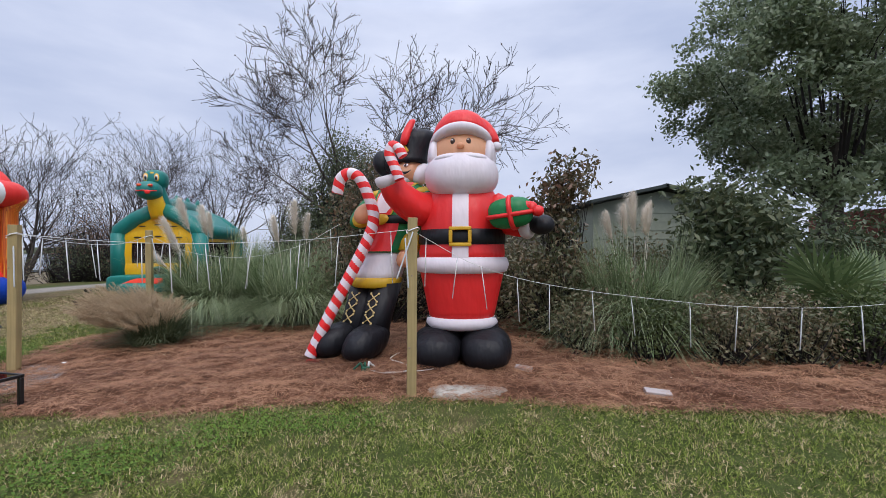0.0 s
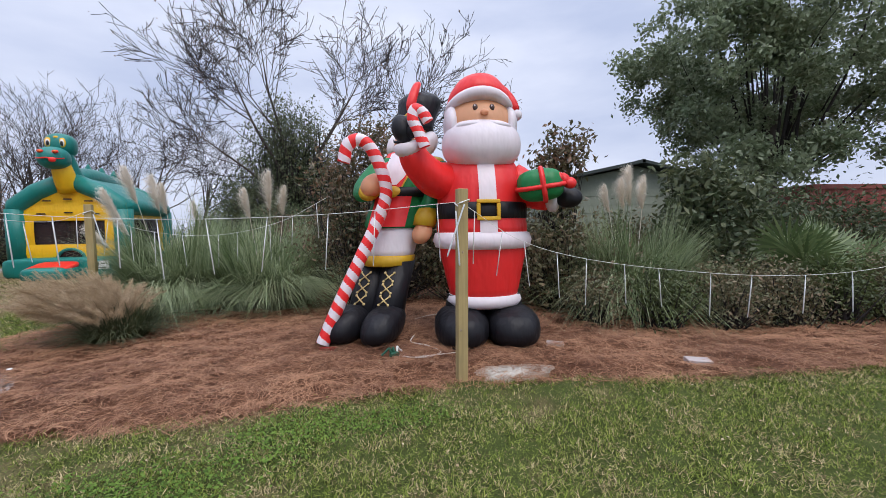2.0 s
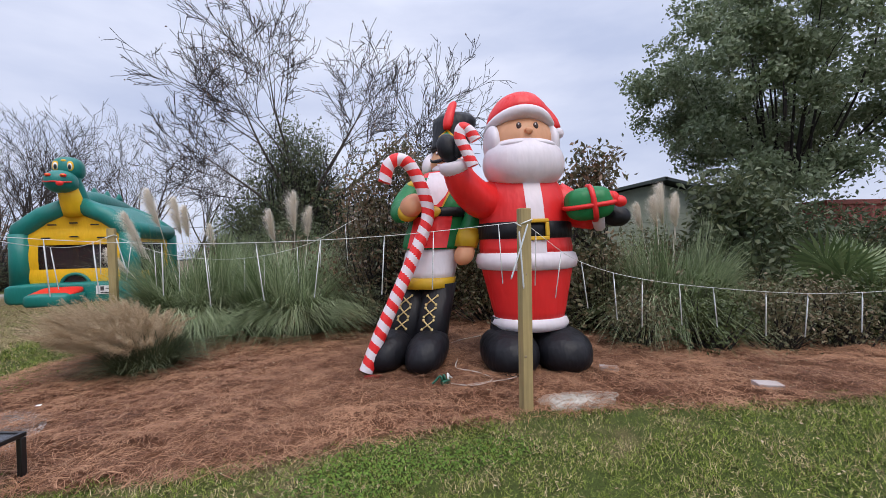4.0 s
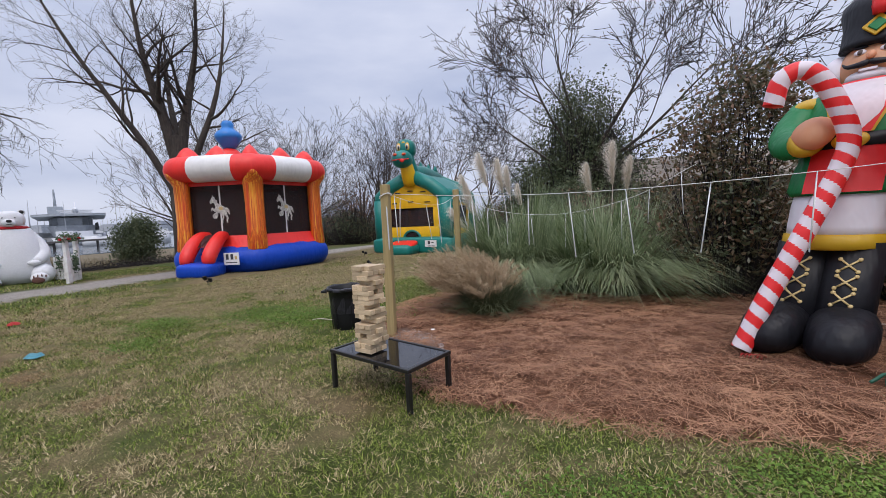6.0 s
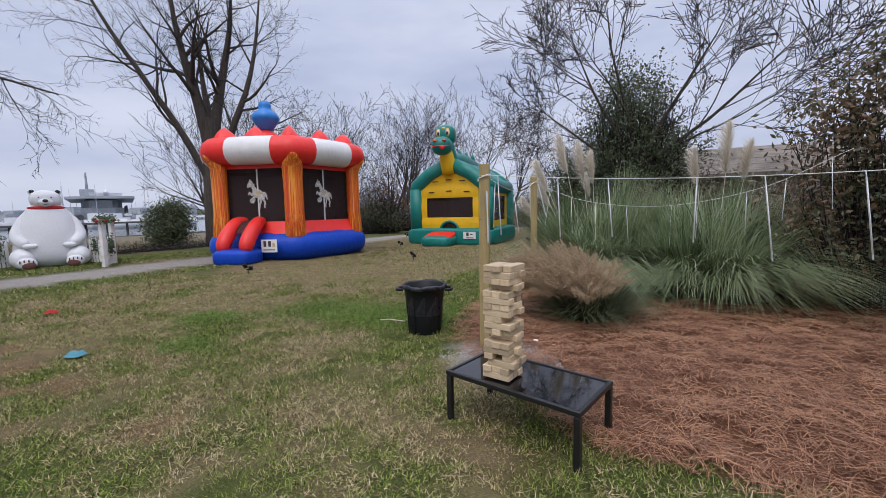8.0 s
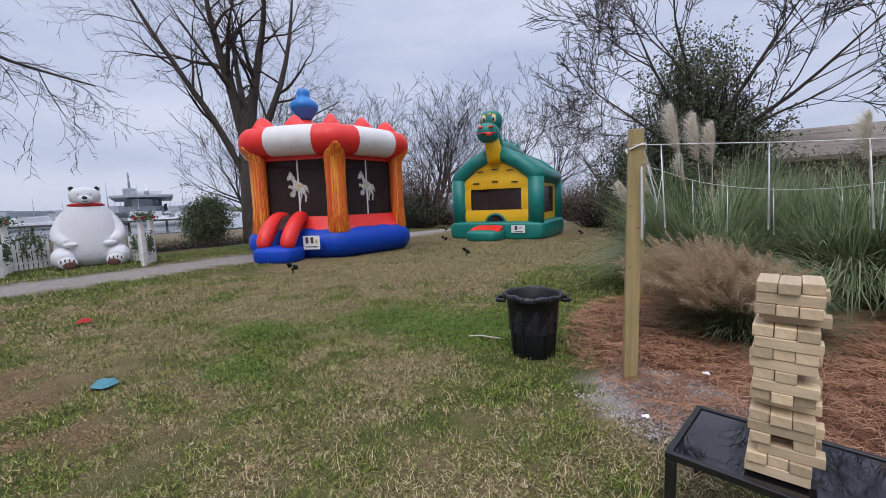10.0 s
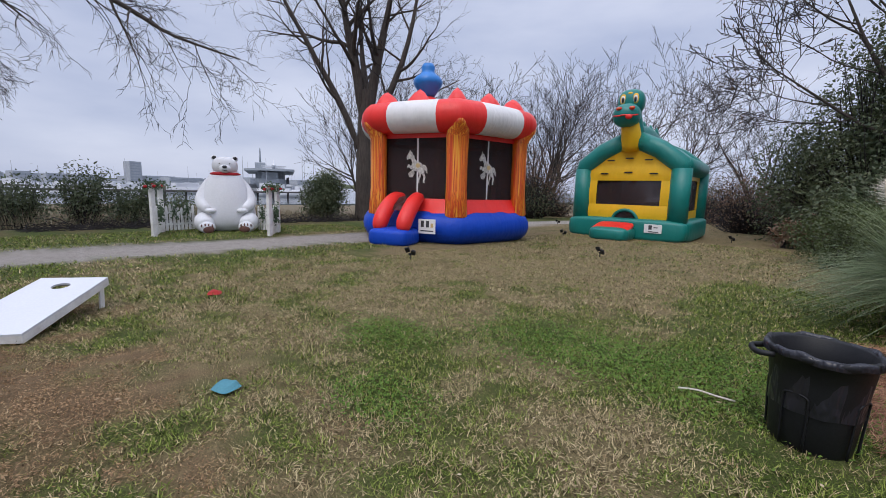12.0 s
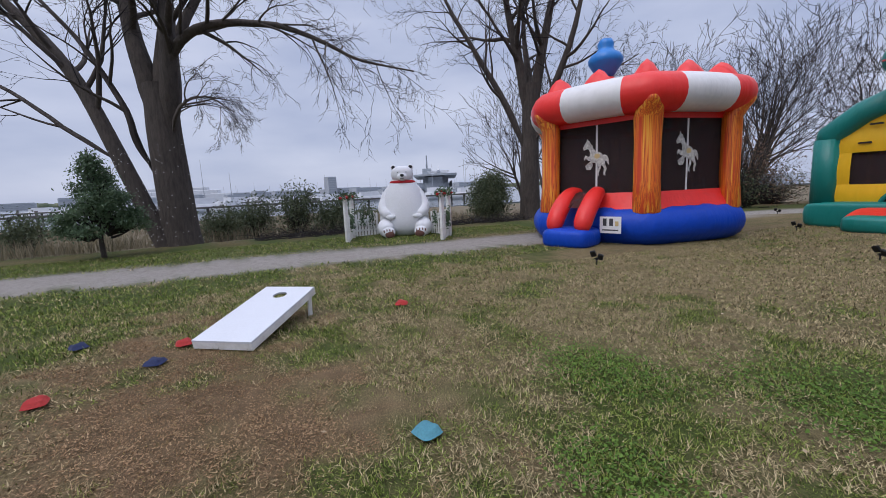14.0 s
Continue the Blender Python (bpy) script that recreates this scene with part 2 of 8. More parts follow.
M_SCARF = surface("red_scarf", (0.45, 0.015, 0.02), 0.85, 60, 4, 0.3)
M_SIDING = surface("grey_green_siding", (0.25, 0.28, 0.22), 0.75, 20, 2, 0.12)
M_DARKROOF = surface("dark_roof_edge", (0.02, 0.03, 0.028), 0.6)
M_OLDROOF = surface("weathered_roof_boards", (0.25, 0.215, 0.18), 0.9, 7, 0.8, 0.5, stretch=(0.12, 1.0, 1.0), dirt=(0.075, 0.06, 0.05))
M_RUST = surface("rust_red_steel", (0.26, 0.06, 0.045), 0.6, 20, 2, 0.25)
M_NAVY = surface("navy_canvas", (0.012, 0.02, 0.07), 0.85, 80, 6, 0.3)
M_BAGRED = surface("red_canvas", (0.36, 0.022, 0.018), 0.85, 80, 6, 0.3)
M_TEALBAG = surface("teal_canvas", (0.07, 0.23, 0.28), 0.8, 80, 6, 0.2)
M_SHIP = surface("grey_ship_paint", (0.33, 0.36, 0.39), 0.6, 2, 0.3, 0.15)
M_FAR = surface("far_building", (0.4, 0.42, 0.45), 0.8, 0.5, 0.05, 0.2)
M_BOAT = surface("white_boat_hull", (0.62, 0.63, 0.65), 0.5, 1, 0.3, 0.1)
M_PIER = surface("pier_timber", (0.11, 0.1, 0.095), 0.9, 2, 0.3, 0.25)


def glass_top():
    m, n, l, b = nodes_of("black_glass", 0.03)
    b.inputs["Base Color"].default_value = (0.006, 0.006, 0.008, 1)
    co = n.new("ShaderNodeTexCoord").outputs["Object"]
    l.new(ramp(n, noise_tex(n, l, co, 9.0, 4.0), [(0.4, (0.02,) * 3), (0.75, (0.12,) * 3)], l), b.inputs["Roughness"])
    b.inputs["IOR"].default_value = 1.6
    return m


def water():
    m, n, l, b = nodes_of("harbour_water", 0.12)
    b.inputs["Base Color"].default_value = (0.12, 0.14, 0.15, 1)
    co = n.new("ShaderNodeTexCoord").outputs["Object"]
    bump(n, l, b, noise_tex(n, l, co, 0.8, 3.0), 0.3, 0.2)
    return m


M_GLASS = glass_top()
M_WATER = water()
M_OAK = leafy("oak_leaves", (0.08, 0.115, 0.055), (0.17, 0.225, 0.12), (0.34, 0.39, 0.25), 0.4, 0.35)
M_MAGNOLIA = leafy("bronze_green_leaves", (0.0473, 0.0702, 0.0324), (0.101, 0.115, 0.0567), (0.27, 0.142, 0.0878), 0.4)
M_SHRUB = leafy("mixed_shrub_leaves", (0.0607, 0.0743, 0.0338), (0.121, 0.135, 0.0607), (0.257, 0.176, 0.108))
M_HEDGE = leafy("hedge_leaves", (0.03, 0.045, 0.012), (0.06, 0.085, 0.025), (0.12, 0.15, 0.045))
M_CEDAR = leafy("cedar_leaves", (0.0425, 0.065, 0.0325), (0.0825, 0.115, 0.055), (0.163, 0.175, 0.0875))
M_BROWNLEAF = leafy("brown_dead_leaves", (0.1, 0.06, 0.035), (0.17, 0.1, 0.06), (0.25, 0.15, 0.1))
M_PAMPAS = leafy("pampas_blades", (0.055, 0.095, 0.032), (0.2, 0.285, 0.115), (0.56, 0.61, 0.39), 0.5, 0.4)
M_PLUME = leafy("pampas_plume", (0.68, 0.6, 0.49), (0.82, 0.76, 0.66), (0.9, 0.86, 0.79), 0.9, 0.35)
M_TANGRASS = leafy("tan_grass_heads", (0.38, 0.28, 0.17), (0.52, 0.4, 0.26), (0.66, 0.53, 0.37), 0.9, 0.4)
M_PALM = leafy("palmetto_fronds", (0.06, 0.1, 0.035), (0.12, 0.18, 0.065), (0.22, 0.28, 0.12), 0.4)
M_NEEDLE = leafy("pine_straw", (0.06, 0.022, 0.012), (0.28, 0.115, 0.057), (0.58, 0.32, 0.18), 0.8, 0.0)
M_CONIFER = leafy("young_cedar_leaves", (0.035, 0.07, 0.035), (0.075, 0.13, 0.062), (0.14, 0.2, 0.1))
M_MARSH = leafy("marsh_grass", (0.1, 0.085, 0.05), (0.18, 0.15, 0.09), (0.28, 0.235, 0.15), 0.9, 0.2)
M_LITTER = leafy("leaf_litter", (0.08, 0.042, 0.02), (0.27, 0.155, 0.075), (0.45, 0.29, 0.15), 0.9, 0.0)
M_DRYLEAF = leafy("fallen_leaves", (0.28, 0.19, 0.1), (0.4, 0.3, 0.18), (0.55, 0.46, 0.33), 0.8, 0.1)
M_CLOVER = leafy("clover_leaves", (0.045, 0.1, 0.01), (0.1, 0.19, 0.022), (0.19, 0.3, 0.05), 0.9)


def lawn_blades():
    m, n, l, b = nodes_of("lawn_blades", 0.85, 0.0, 0.1)
    at = n.new("ShaderNodeAttribute")
    at.attribute_name = "dry"
    g = n.new("ShaderNodeNewGeometry")
    r = g.outputs["Random Per Island"]
    green = ramp(n, r, [(0.0, (0.018, 0.034, 0.005)), (0.5, (0.115, 0.165, 0.024)), (1.0, (0.27, 0.33, 0.065))], l)
    tan = ramp(n, r, [(0.0, (0.04, 0.028, 0.015)), (0.4, (0.28, 0.215, 0.115)), (1.0, (0.6, 0.48, 0.29))], l)
    br = n.new("ShaderNodeAttribute")
    br.attribute_name = "brown"
    litter = ramp(n, r, [(0.0, (0.07, 0.04, 0.02)), (0.6, (0.22, 0.13, 0.062)), (1.0, (0.42, 0.28, 0.15))], l)
    l.new(mix(n, l, br.outputs["Fac"], mix(n, l, at.outputs["Fac"], green, tan), litter), b.inputs["Base Color"])
    return m


M_LAWN = lawn_blades()

# ---- building helpers ----
def part(name, bm, material, parent=None, label="", mats=None):
    me = bpy.data.meshes.new(name)
    bm.to_mesh(me)
    bm.free()
    for m in mats or [material]:
        me.materials.append(m)
    ob = new(name, me)
    if parent:
        ob.parent = parent
    if label:
        tagged(ob, label)
    return ob


def raw(name, verts, faces, material, parent=None, smooth=False):
    me = bpy.data.meshes.new(name)
    verts, faces = np.asarray(verts, np.float32), np.asarray(faces, np.int32)
    k = faces.shape[1]
    me.vertices.add(len(verts))
    me.vertices.foreach_set("co", verts.ravel())
    me.loops.add(faces.size)
    me.loops.foreach_set("vertex_index", faces.ravel())
    me.polygons.add(len(faces))
    me.polygons.foreach_set("loop_start", np.arange(0, faces.size, k, dtype=np.int32))
    me.polygons.foreach_set("loop_total", np.full(len(faces), k, np.int32))
    if smooth:
        me.polygons.foreach_set("use_smooth", np.ones(len(faces), bool))
    me.materials.append(material)
    me.update(calc_edges=True)
    ob = new(name, me)
    if parent:
        ob.parent = parent
    return ob


def thing(name, m, label, category, group="", kind=""):
    ob = new(name)
    ob.matrix_world = m
    return tagged(ob, label, category, group, kind)


def paint(faces, mi, smooth=True):
    for f in faces:
        f.material_index, f.smooth = mi, smooth


def grid_faces(bm, rings, mi=0, close=True, caps=True, smooth=True):
    """Joins rings of points into a skin."""
    vs = [[bm.verts.new(p) for p in ring] for ring in rings]
    made, k = [], len(vs[0])
    for a, b in zip(vs, vs[1:]):
        for j in range(k if close else k - 1):
            made.append(bm.faces.new((a[j], a[(j + 1) % k], b[(j + 1) % k], b[j])))
    paint(made, mi, smooth)
    if caps and close:
        ends = [bm.faces.new(vs[0][::-1]), bm.faces.new(vs[-1])]
        paint(ends, mi, smooth)
    return made


def ell(bm, c, r, mi=0, rot=None, seg=20, rows=12, power=1.0):
    """An ellipsoid; power under 1 makes it boxier."""
    rot = rot or Matrix()
    sq = lambda v: math.copysign(abs(v) ** power, v)  # noqa: E731
    rings = []
    for i in range(1, rows):
        t = math.pi * i / rows
        rings.append([Vector(c) + (rot @ Vector((r[0] * sq(math.sin(t)) * sq(math.cos(a)), r[1] * sq(math.sin(t)) * sq(math.sin(a)), -r[2] * sq(math.cos(t))))) for a in (2 * math.pi * k / seg for k in range(seg))])
    return grid_faces(bm, rings, mi)


def smooth_path(pts, n):
    """n points on a Catmull-Rom curve through pts."""
    p = [Vector(v) for v in pts]
    p = [2 * p[0] - p[1]] + p + [2 * p[-1] - p[-2]]
    out = []
    for k in range(n):
        u = k / (n - 1) * (len(p) - 3)
        i = min(int(u), len(p) - 4)
        t, (a, b, c, d) = u - i, p[i : i + 4]
        out.append(0.5 * (2 * b + (c - a) * t + (2 * a - 5 * b + 4 * c - d) * t * t + (3 * b - a - 3 * c + d) * t**3))
    return out


def tube(bm, pts, radii, sides=8, mi=0, caps=True, smooth=True):
    pts = [Vector(p) for p in pts]
    if not hasattr(radii, "__len__"):
        radii = [radii] * len(pts)
    up, rings = None, []
    for i, p in enumerate(pts):
        d = (pts[min(i + 1, len(pts) - 1)] - pts[max(i - 1, 0)]).normalized()
        if up is None:
            up = d.orthogonal().normalized()
        up = (up - d * up.dot(d)).normalized()
        side = d.cross(up)
        rings.append([p + radii[i] * (math.cos(a) * up + math.sin(a) * side) for a in (2 * math.pi * k / sides for k in range(sides))])
    return grid_faces(bm, rings, mi, True, caps, smooth)


def lathe(bm, profile, mi=0, seg=28, c=(0, 0, 0), sx=1.0, sy=1.0, caps=True, power=1.0):
    sq = lambda v: math.copysign(abs(v) ** power, v)  # noqa: E731
    return grid_faces(bm, [[Vector((c[0] + sx * r * sq(math.cos(a)), c[1] + sy * r * sq(math.sin(a)), c[2] + z)) for a in (2 * math.pi * k / seg for k in range(seg))] for r, z in profile], mi, True, caps)


def box(bm, c, s, mi=0, rot=None, bevel=0.0):
    m = Matrix.Translation(c) @ (rot.to_4x4() if rot else Matrix()) @ Matrix.Diagonal((*s, 1))
    r = bmesh.ops.create_cube(bm, size=1.0, matrix=m)
    faces = {f for v in r["verts"] for f in v.link_faces}
    paint(faces, mi, False)
    if bevel:
        e = {e for v in r["verts"] for e in v.link_edges}
        b = bmesh.ops.bevel(bm, geom=list(e), offset=bevel, segments=2, affect="EDGES", profile=0.5)
        paint(b["faces"], mi, True)


def one(fn, *args, **kw):
    bm = bmesh.new()
    fn(bm, *args, **kw)
    return bm


def rotz(a):
    return Matrix.Rotation(a, 3, "Z")


# ---- ground ----
BED = [(-3.9, 3.6), (-3.3, 3.62), (-2.5, 3.68), (-1.7, 3.85), (-0.8, 4.0), (-0.2, 4.08), (0.65, 4.0), (1.4, 3.86), (2.1, 3.77), (3.0, 3.79),
       (4.0, 3.75), (9.0, 3.6), (9.0, 11.0), (-4.8, 11.0), (-5.5, 7.7), (-5.9, 7.0), (-5.97, 6.2), (-5.7, 5.35), (-5.35, 4.85), (-4.8, 4.3)]
TRAIL = [(-19.5, -16.0), (-16.4, -5.0), (-16.05, -0.6), (-15.95, 2.9), (-15.6, 8.2), (-16.6, 14.0), (-17.5, 20.0), (-15.0, 30.0), (-11.0, 44.0), (-6.0, 60.0)]


def seg_dist(x, y, line, closed=False):
    d = np.full(x.shape, 1e9)
    inside = np.zeros(x.shape, bool)
    k = len(line)
    for i in range(k if closed else k - 1):
        (ax, ay), (bx, by) = line[i], line[(i + 1) % k]
        t = np.clip(((x - ax) * (bx - ax) + (y - ay) * (by - ay)) / ((bx - ax) ** 2 + (by - ay) ** 2), 0, 1)
        d = np.minimum(d, np.hypot(x - ax - t * (bx - ax), y - ay - t * (by - ay)))
        if closed:
            inside ^= ((ay > y) != (by > y)) & (x < (bx - ax) * (y - ay) / (by - ay + 1e-12) + ax)
    return np.where(inside, -d, d) if closed else d


def rough(x, y, scale, seed=0.0):
    """Smooth noise between about -1 and 1."""
    return np.array([noise.fractal(Vector((a * scale + seed, b * scale - seed, seed)), 0.9, 2.1, 4) for a, b in zip(np.ravel(x), np.ravel(y))]).reshape(np.shape(x))


def soft_step(v, a, b):
    t = np.clip((v - a) / (b - a), 0, 1)
    return t * t * (3 - 2 * t)


def blob(x, y, cx, cy, rx, ry=None, turn=0.0):
    ry = ry or rx
    u, v = (x - cx) * math.cos(turn) + (y - cy) * math.sin(turn), -(x - cx) * math.sin(turn) + (y - cy) * math.cos(turn)
    return np.hypot(u / rx, v / ry)


def height(x, y):
    x, y = np.asarray(x, float), np.asarray(y, float)
    z = -0.015 * np.clip(y - 8, 0, 40)
    z = z - 0.75 * soft_step(-x, 20.5, 30.0) - 2.4 * soft_step(-x, 55.0, 75.0)
    bed = seg_dist(x, y, BED, True)
    return z + 0.04 * soft_step(-bed, 0.0, 0.5)


def gz(x, y):
    return float(height(np.array([x]), np.array([y]))[0])


CLOVER = [(-7.6, 5.3, 0.85, 0.5, 0.2), (-1.75, 3.35, 0.42, 0.3, 0.5), (-1.0, 3.45, 0.5, 0.2, 0.1), (-8.0, 3.55, 0.35, 0.25, 0.0), (-8.9, 4.3, 0.5, 0.35, 0.3), (-6.4, 5.6, 0.8, 0.6, 0.4), (-2.5, 2.75, 0.6, 0.35, 0.2)]


def masks(x, y):
    n1, n2, n3 = rough(x, y, 0.9, 3.0), rough(x, y, 2.6, 7.0), rough(x, y, 0.33, 11.0)
    bed = soft_step(-seg_dist(x, y, BED, True) + 0.1 * n2, -0.06, 0.06)
    trail = soft_step(1.0 - seg_dist(x, y, TRAIL) + 0.25 * n2, -0.15, 0.2)
    spot = soft_step(1 - blob(x, y, -5.0, 4.62, 0.62, 0.42, -0.5) + 0.3 * n2, -0.1, 0.25)
    gravel = np.maximum(trail, spot)
    dry = 0.3 + 0.65 * n1 + 0.55 * n2 + 0.3 * n3
    dry = dry + 0.35 * soft_step(-x, 3.0, 6.0) - 0.42 * soft_step(x, -2.5, 0.5)
    dry = dry - 0.8 * soft_step(1.3 - blob(x, y, 3.6, 3.0, 2.6, 0.8), 0.0, 0.6)
    dry = dry + 0.45 * soft_step(1.2 - blob(x, y, -10.5, 8.6, 4.0, 2.2), 0, 0.6) + 0.3 * soft_step(y, 9.0, 11.0)
    dry = dry - 0.55 * soft_step(-x, 12.3, 14.5) * soft_step(-y, -8.0, -5.5)
    dry = dry - 0.7 * soft_step(1.2 - blob(x, y, -6.2, 6.0, 0.9, 1.9, 0.2), 0, 0.5) - 1.1 * soft_step(1.2 - blob(x, y, -6.6, 8.6, 1.1, 1.8, 0.1), 0, 0.5)
    dry = dry - 0.5 * soft_step(1.2 - blob(x, y, -12.8, -0.6, 2.2, 1.6), 0, 0.6)
    dry = dry - 0.8 * soft_step(-x, 17.0, 17.8)
    clover = np.zeros(x.shape)
    for cx, cy, rx, ry, a in CLOVER:
        clover = np.maximum(clover, soft_step(1.0 - blob(x, y, cx, cy, rx, ry, a) + 0.45 * n2, -0.1, 0.35))
    dry = (0.08 + 0.4 * np.clip(dry, 0, 1) + 0.46 * soft_step(dry + 0.25 * n2, 0.15, 0.8)) * (1 - 0.9 * clover)
    soil = soft_step(1.0 - blob(x, y, -9.6, 1.5, 2.6, 1.35, 0.25) + 0.8 * n2 + 0.4 * n1, 0.0, 0.9) * 0.8
    soil = np.maximum(soil, 0.3 * soft_step(1.0 - blob(x, y, -4.5, 3.2, 0.6, 0.45) + 0.5 * n2, 0.2, 0.8))
    soil = np.maximum(soil, 0.8 * soft_step(1.0 - blob(x, y, -14.6, 8.0, 0.9, 0.5) + 0.5 * n2, 0.0, 0.6))
    soil = np.maximum(soil, 0.6 * soft_step(-x, 19.2, 20.5) * soft_step(n1, -0.5, 0.4))
    marsh = np.maximum(soft_step(-x, 21.0, 23.5), soft_step(y, 34, 42))
    marsh = np.maximum(marsh, soft_step(-x - 0.45 * y, 14.0, 17.0) * soft_step(y, 12, 15) * 0.7)
    return bed, gravel, dry, soil, marsh, clover


def lines(fine_a, fine_b, step, far_a, far_b):
    out = list(np.arange(fine_a, fine_b, step))
    s, v = step, fine_b
    while v < far_b:
        out.append(v)
        s *= 1.13
        v += s
    out.append(far_b)
    s, v, low = step, fine_a, []
    while v > far_a:
        s *= 1.13
        v -= s
        low.append(max(v, far_a))
    return np.array(low[::-1] + out)


gx, gy = lines(-12.5, 5.5, 0.13, -3000, 3000), lines(-1.0, 8.0, 0.13, -3000, 3000)
XX, YY = np.meshgrid(gx, gy)
near = (np.abs(XX) < 80) & (np.abs(YY) < 90)
ZZ = height(XX, YY)
ZZ[near] += 0.022 * rough(XX[near], YY[near], 1.7, 5.0) + 0.012 * rough(XX[near], YY[near], 6.0, 9.0)
ids = np.arange(XX.size).reshape(XX.shape)
quads = np.stack([ids[:-1, :-1], ids[:-1, 1:], ids[1:, 1:], ids[1:, :-1]], -1).reshape(-1, 4)
ground = raw("ground", np.stack([XX, YY, ZZ], -1).reshape(-1, 3), quads, M_GROUND, smooth=True)
tagged(ground, "patchy green and straw-coloured lawn with a pine-straw bed and gravel path", "ground", kind="structure")
cov = np.zeros((XX.size, 4), np.float32)
law = np.zeros((XX.size, 4), np.float32)
nf = near.ravel()
mb, mg, md, ms_, mm, mc = masks(XX.ravel()[nf], YY.ravel()[nf])
cov[nf, 0], cov[nf, 1] = mb, mg
law[:, 0], law[:, 2] = 0.5, 1.0
law[nf, 0], law[nf, 1], law[nf, 2] = md, ms_, mm
for key, data in (("cover", cov), ("lawn", law)):
    data[:, 3] = 1
    ground.data.attributes.new(key, "FLOAT_COLOR", "POINT").data.foreach_set("color", data.ravel())
del cov, law, near, nf

bm = bmesh.new()
box(bm, (-1560, 0, -1.25), (3000, 5000, 0.3))
tagged(part("water", bm, M_WATER), "grey rippled harbour water beyond the marsh", "water", kind="structure")

# ---- inflatable figures in the bed ----
def suited_figure():
    """Round figure in a red suit with white beard, about 3.3 m tall."""
    bm = bmesh.new()
    R, W, K, G, Y, S, E = range(7)
    for sx in (-1, 1):
        ell(bm, (sx * 0.3, -0.12, 0.24), (0.32, 0.46, 0.255), K, power=0.85, seg=24)
        tube(bm, [(sx * 0.24, 0.0, 0.26), (sx * 0.23, 0.02, 0.6)], [0.26, 0.22], 20, K)
    lathe(bm, [(0.34, 0.46), (0.43, 0.49), (0.46, 0.54), (0.44, 0.6), (0.36, 0.64)], W, 32, sy=0.84)
    lathe(bm, [(0.40, 0.56), (0.435, 0.7), (0.49, 0.95), (0.545, 1.2), (0.555, 1.3)], R, 36, sy=0.82)
    lathe(bm, [(0.5, 1.17), (0.585, 1.2), (0.61, 1.285), (0.585, 1.37), (0.5, 1.4)], W, 36, sy=0.84)
    lathe(bm, [(0.55, 1.36), (0.56, 1.45), (0.545, 1.56), (0.54, 1.66), (0.545, 1.78), (0.54, 1.95), (0.5, 2.12), (0.42, 2.27), (0.3, 2.4), (0.1, 2.46)], R, 36, sy=0.82)
    lathe(bm, [(0.54, 1.545), (0.565, 1.56), (0.565, 1.73), (0.54, 1.745)], K, 36, sy=0.83)
    # white front strip and the belt buckle
    for z0, z1 in ((1.38, 1.56), (1.73, 2.25)):
        n = 6
        grid_faces(bm, [[Vector((x, -0.835 * math.sqrt(max(0.0, r * r - x * x)) - 0.012, z)) for x in (-0.1, -0.05, 0.0, 0.05, 0.1)] for z, r in ((z0 + (z1 - z0) * k / n, 0.565 if z0 < 1.6 else 0.56 - 0.14 * (k / n) ** 2) for k in range(n + 1))], W, False)
    for c, s in (((0, 0, 0.1), (0.27, 0.035, 0.045)), ((0, 0, -0.1), (0.27, 0.035, 0.045)), ((-0.115, 0, 0), (0.045, 0.035, 0.16)), ((0.115, 0, 0), (0.045, 0.035, 0.16))):
        box(bm, (c[0], -0.49, 1.645 + c[2]), s, Y, None, 0.012)
    # head, beard, hat
    ell(bm, (0, 0.0, 2.76), (0.43, 0.4, 0.38), S, seg=32, rows=20)
    ell(bm, (0, -0.1, 2.47), (0.485, 0.43, 0.345), W, seg=36, rows=20, power=0.9)
    for sx in (-1, 1):
        ell(bm, (sx * 0.15, -0.31, 2.675), (0.19, 0.15, 0.06), W, Matrix.Rotation(sx * 0.1, 3, 'Y'), seg=24)
        ell(bm, (sx * 0.36, -0.05, 2.74), (0.095, 0.27, 0.25), W, seg=20)
        ell(bm, (sx * 0.1, -0.365, 2.895), (0.031, 0.02, 0.043), E)
        ell(bm, (sx * 0.1 - 0.008, -0.382, 2.91), (0.009, 0.006, 0.012), W)
    ell(bm, (0, -0.405, 2.825), (0.05, 0.045, 0.04), S)
    # the hat sits tilted back, its white band low over the ears
    tilt = lambda p: Vector((p.x, p.y, p.z - 0.26 * p.y - 0.42 * p.x * p.x))  # noqa: E731
    for prof, mi in (([(0.37, 2.93), (0.425, 2.95), (0.442, 3.0), (0.42, 3.05), (0.35, 3.07)], W), ([(0.41, 3.02), (0.4, 3.1), (0.37, 3.19), (0.3, 3.28), (0.17, 3.34), (0.04, 3.355)], R)):
        grid_faces(bm, [[tilt(Vector((r * math.cos(a), 0.94 * r * math.sin(a), z))) for a in (2 * math.pi * k / 36 for k in range(36))] for r, z in prof], mi)
    tube(bm, smooth_path([(0.05, 0.0, 3.22), (0.24, -0.04, 3.17), (0.37, -0.08, 3.05), (0.44, -0.1, 2.92)], 10), [0.15, 0.155, 0.15, 0.14, 0.125, 0.11, 0.1, 0.09, 0.08, 0.07], 14, R)
    ell(bm, (0.45, -0.11, 2.87), (0.08, 0.08, 0.075), W)
    # raised arm with a cane in the mitten
    tube(bm, smooth_path([(-0.36, 0.0, 2.03), (-0.58, -0.18, 2.04), (-0.78, -0.38, 2.2), (-0.87, -0.48, 2.36)], 12), [0.24, 0.24, 0.235, 0.23, 0.22, 0.21, 0.2, 0.19, 0.18, 0.17, 0.16, 0.15], 18, R)
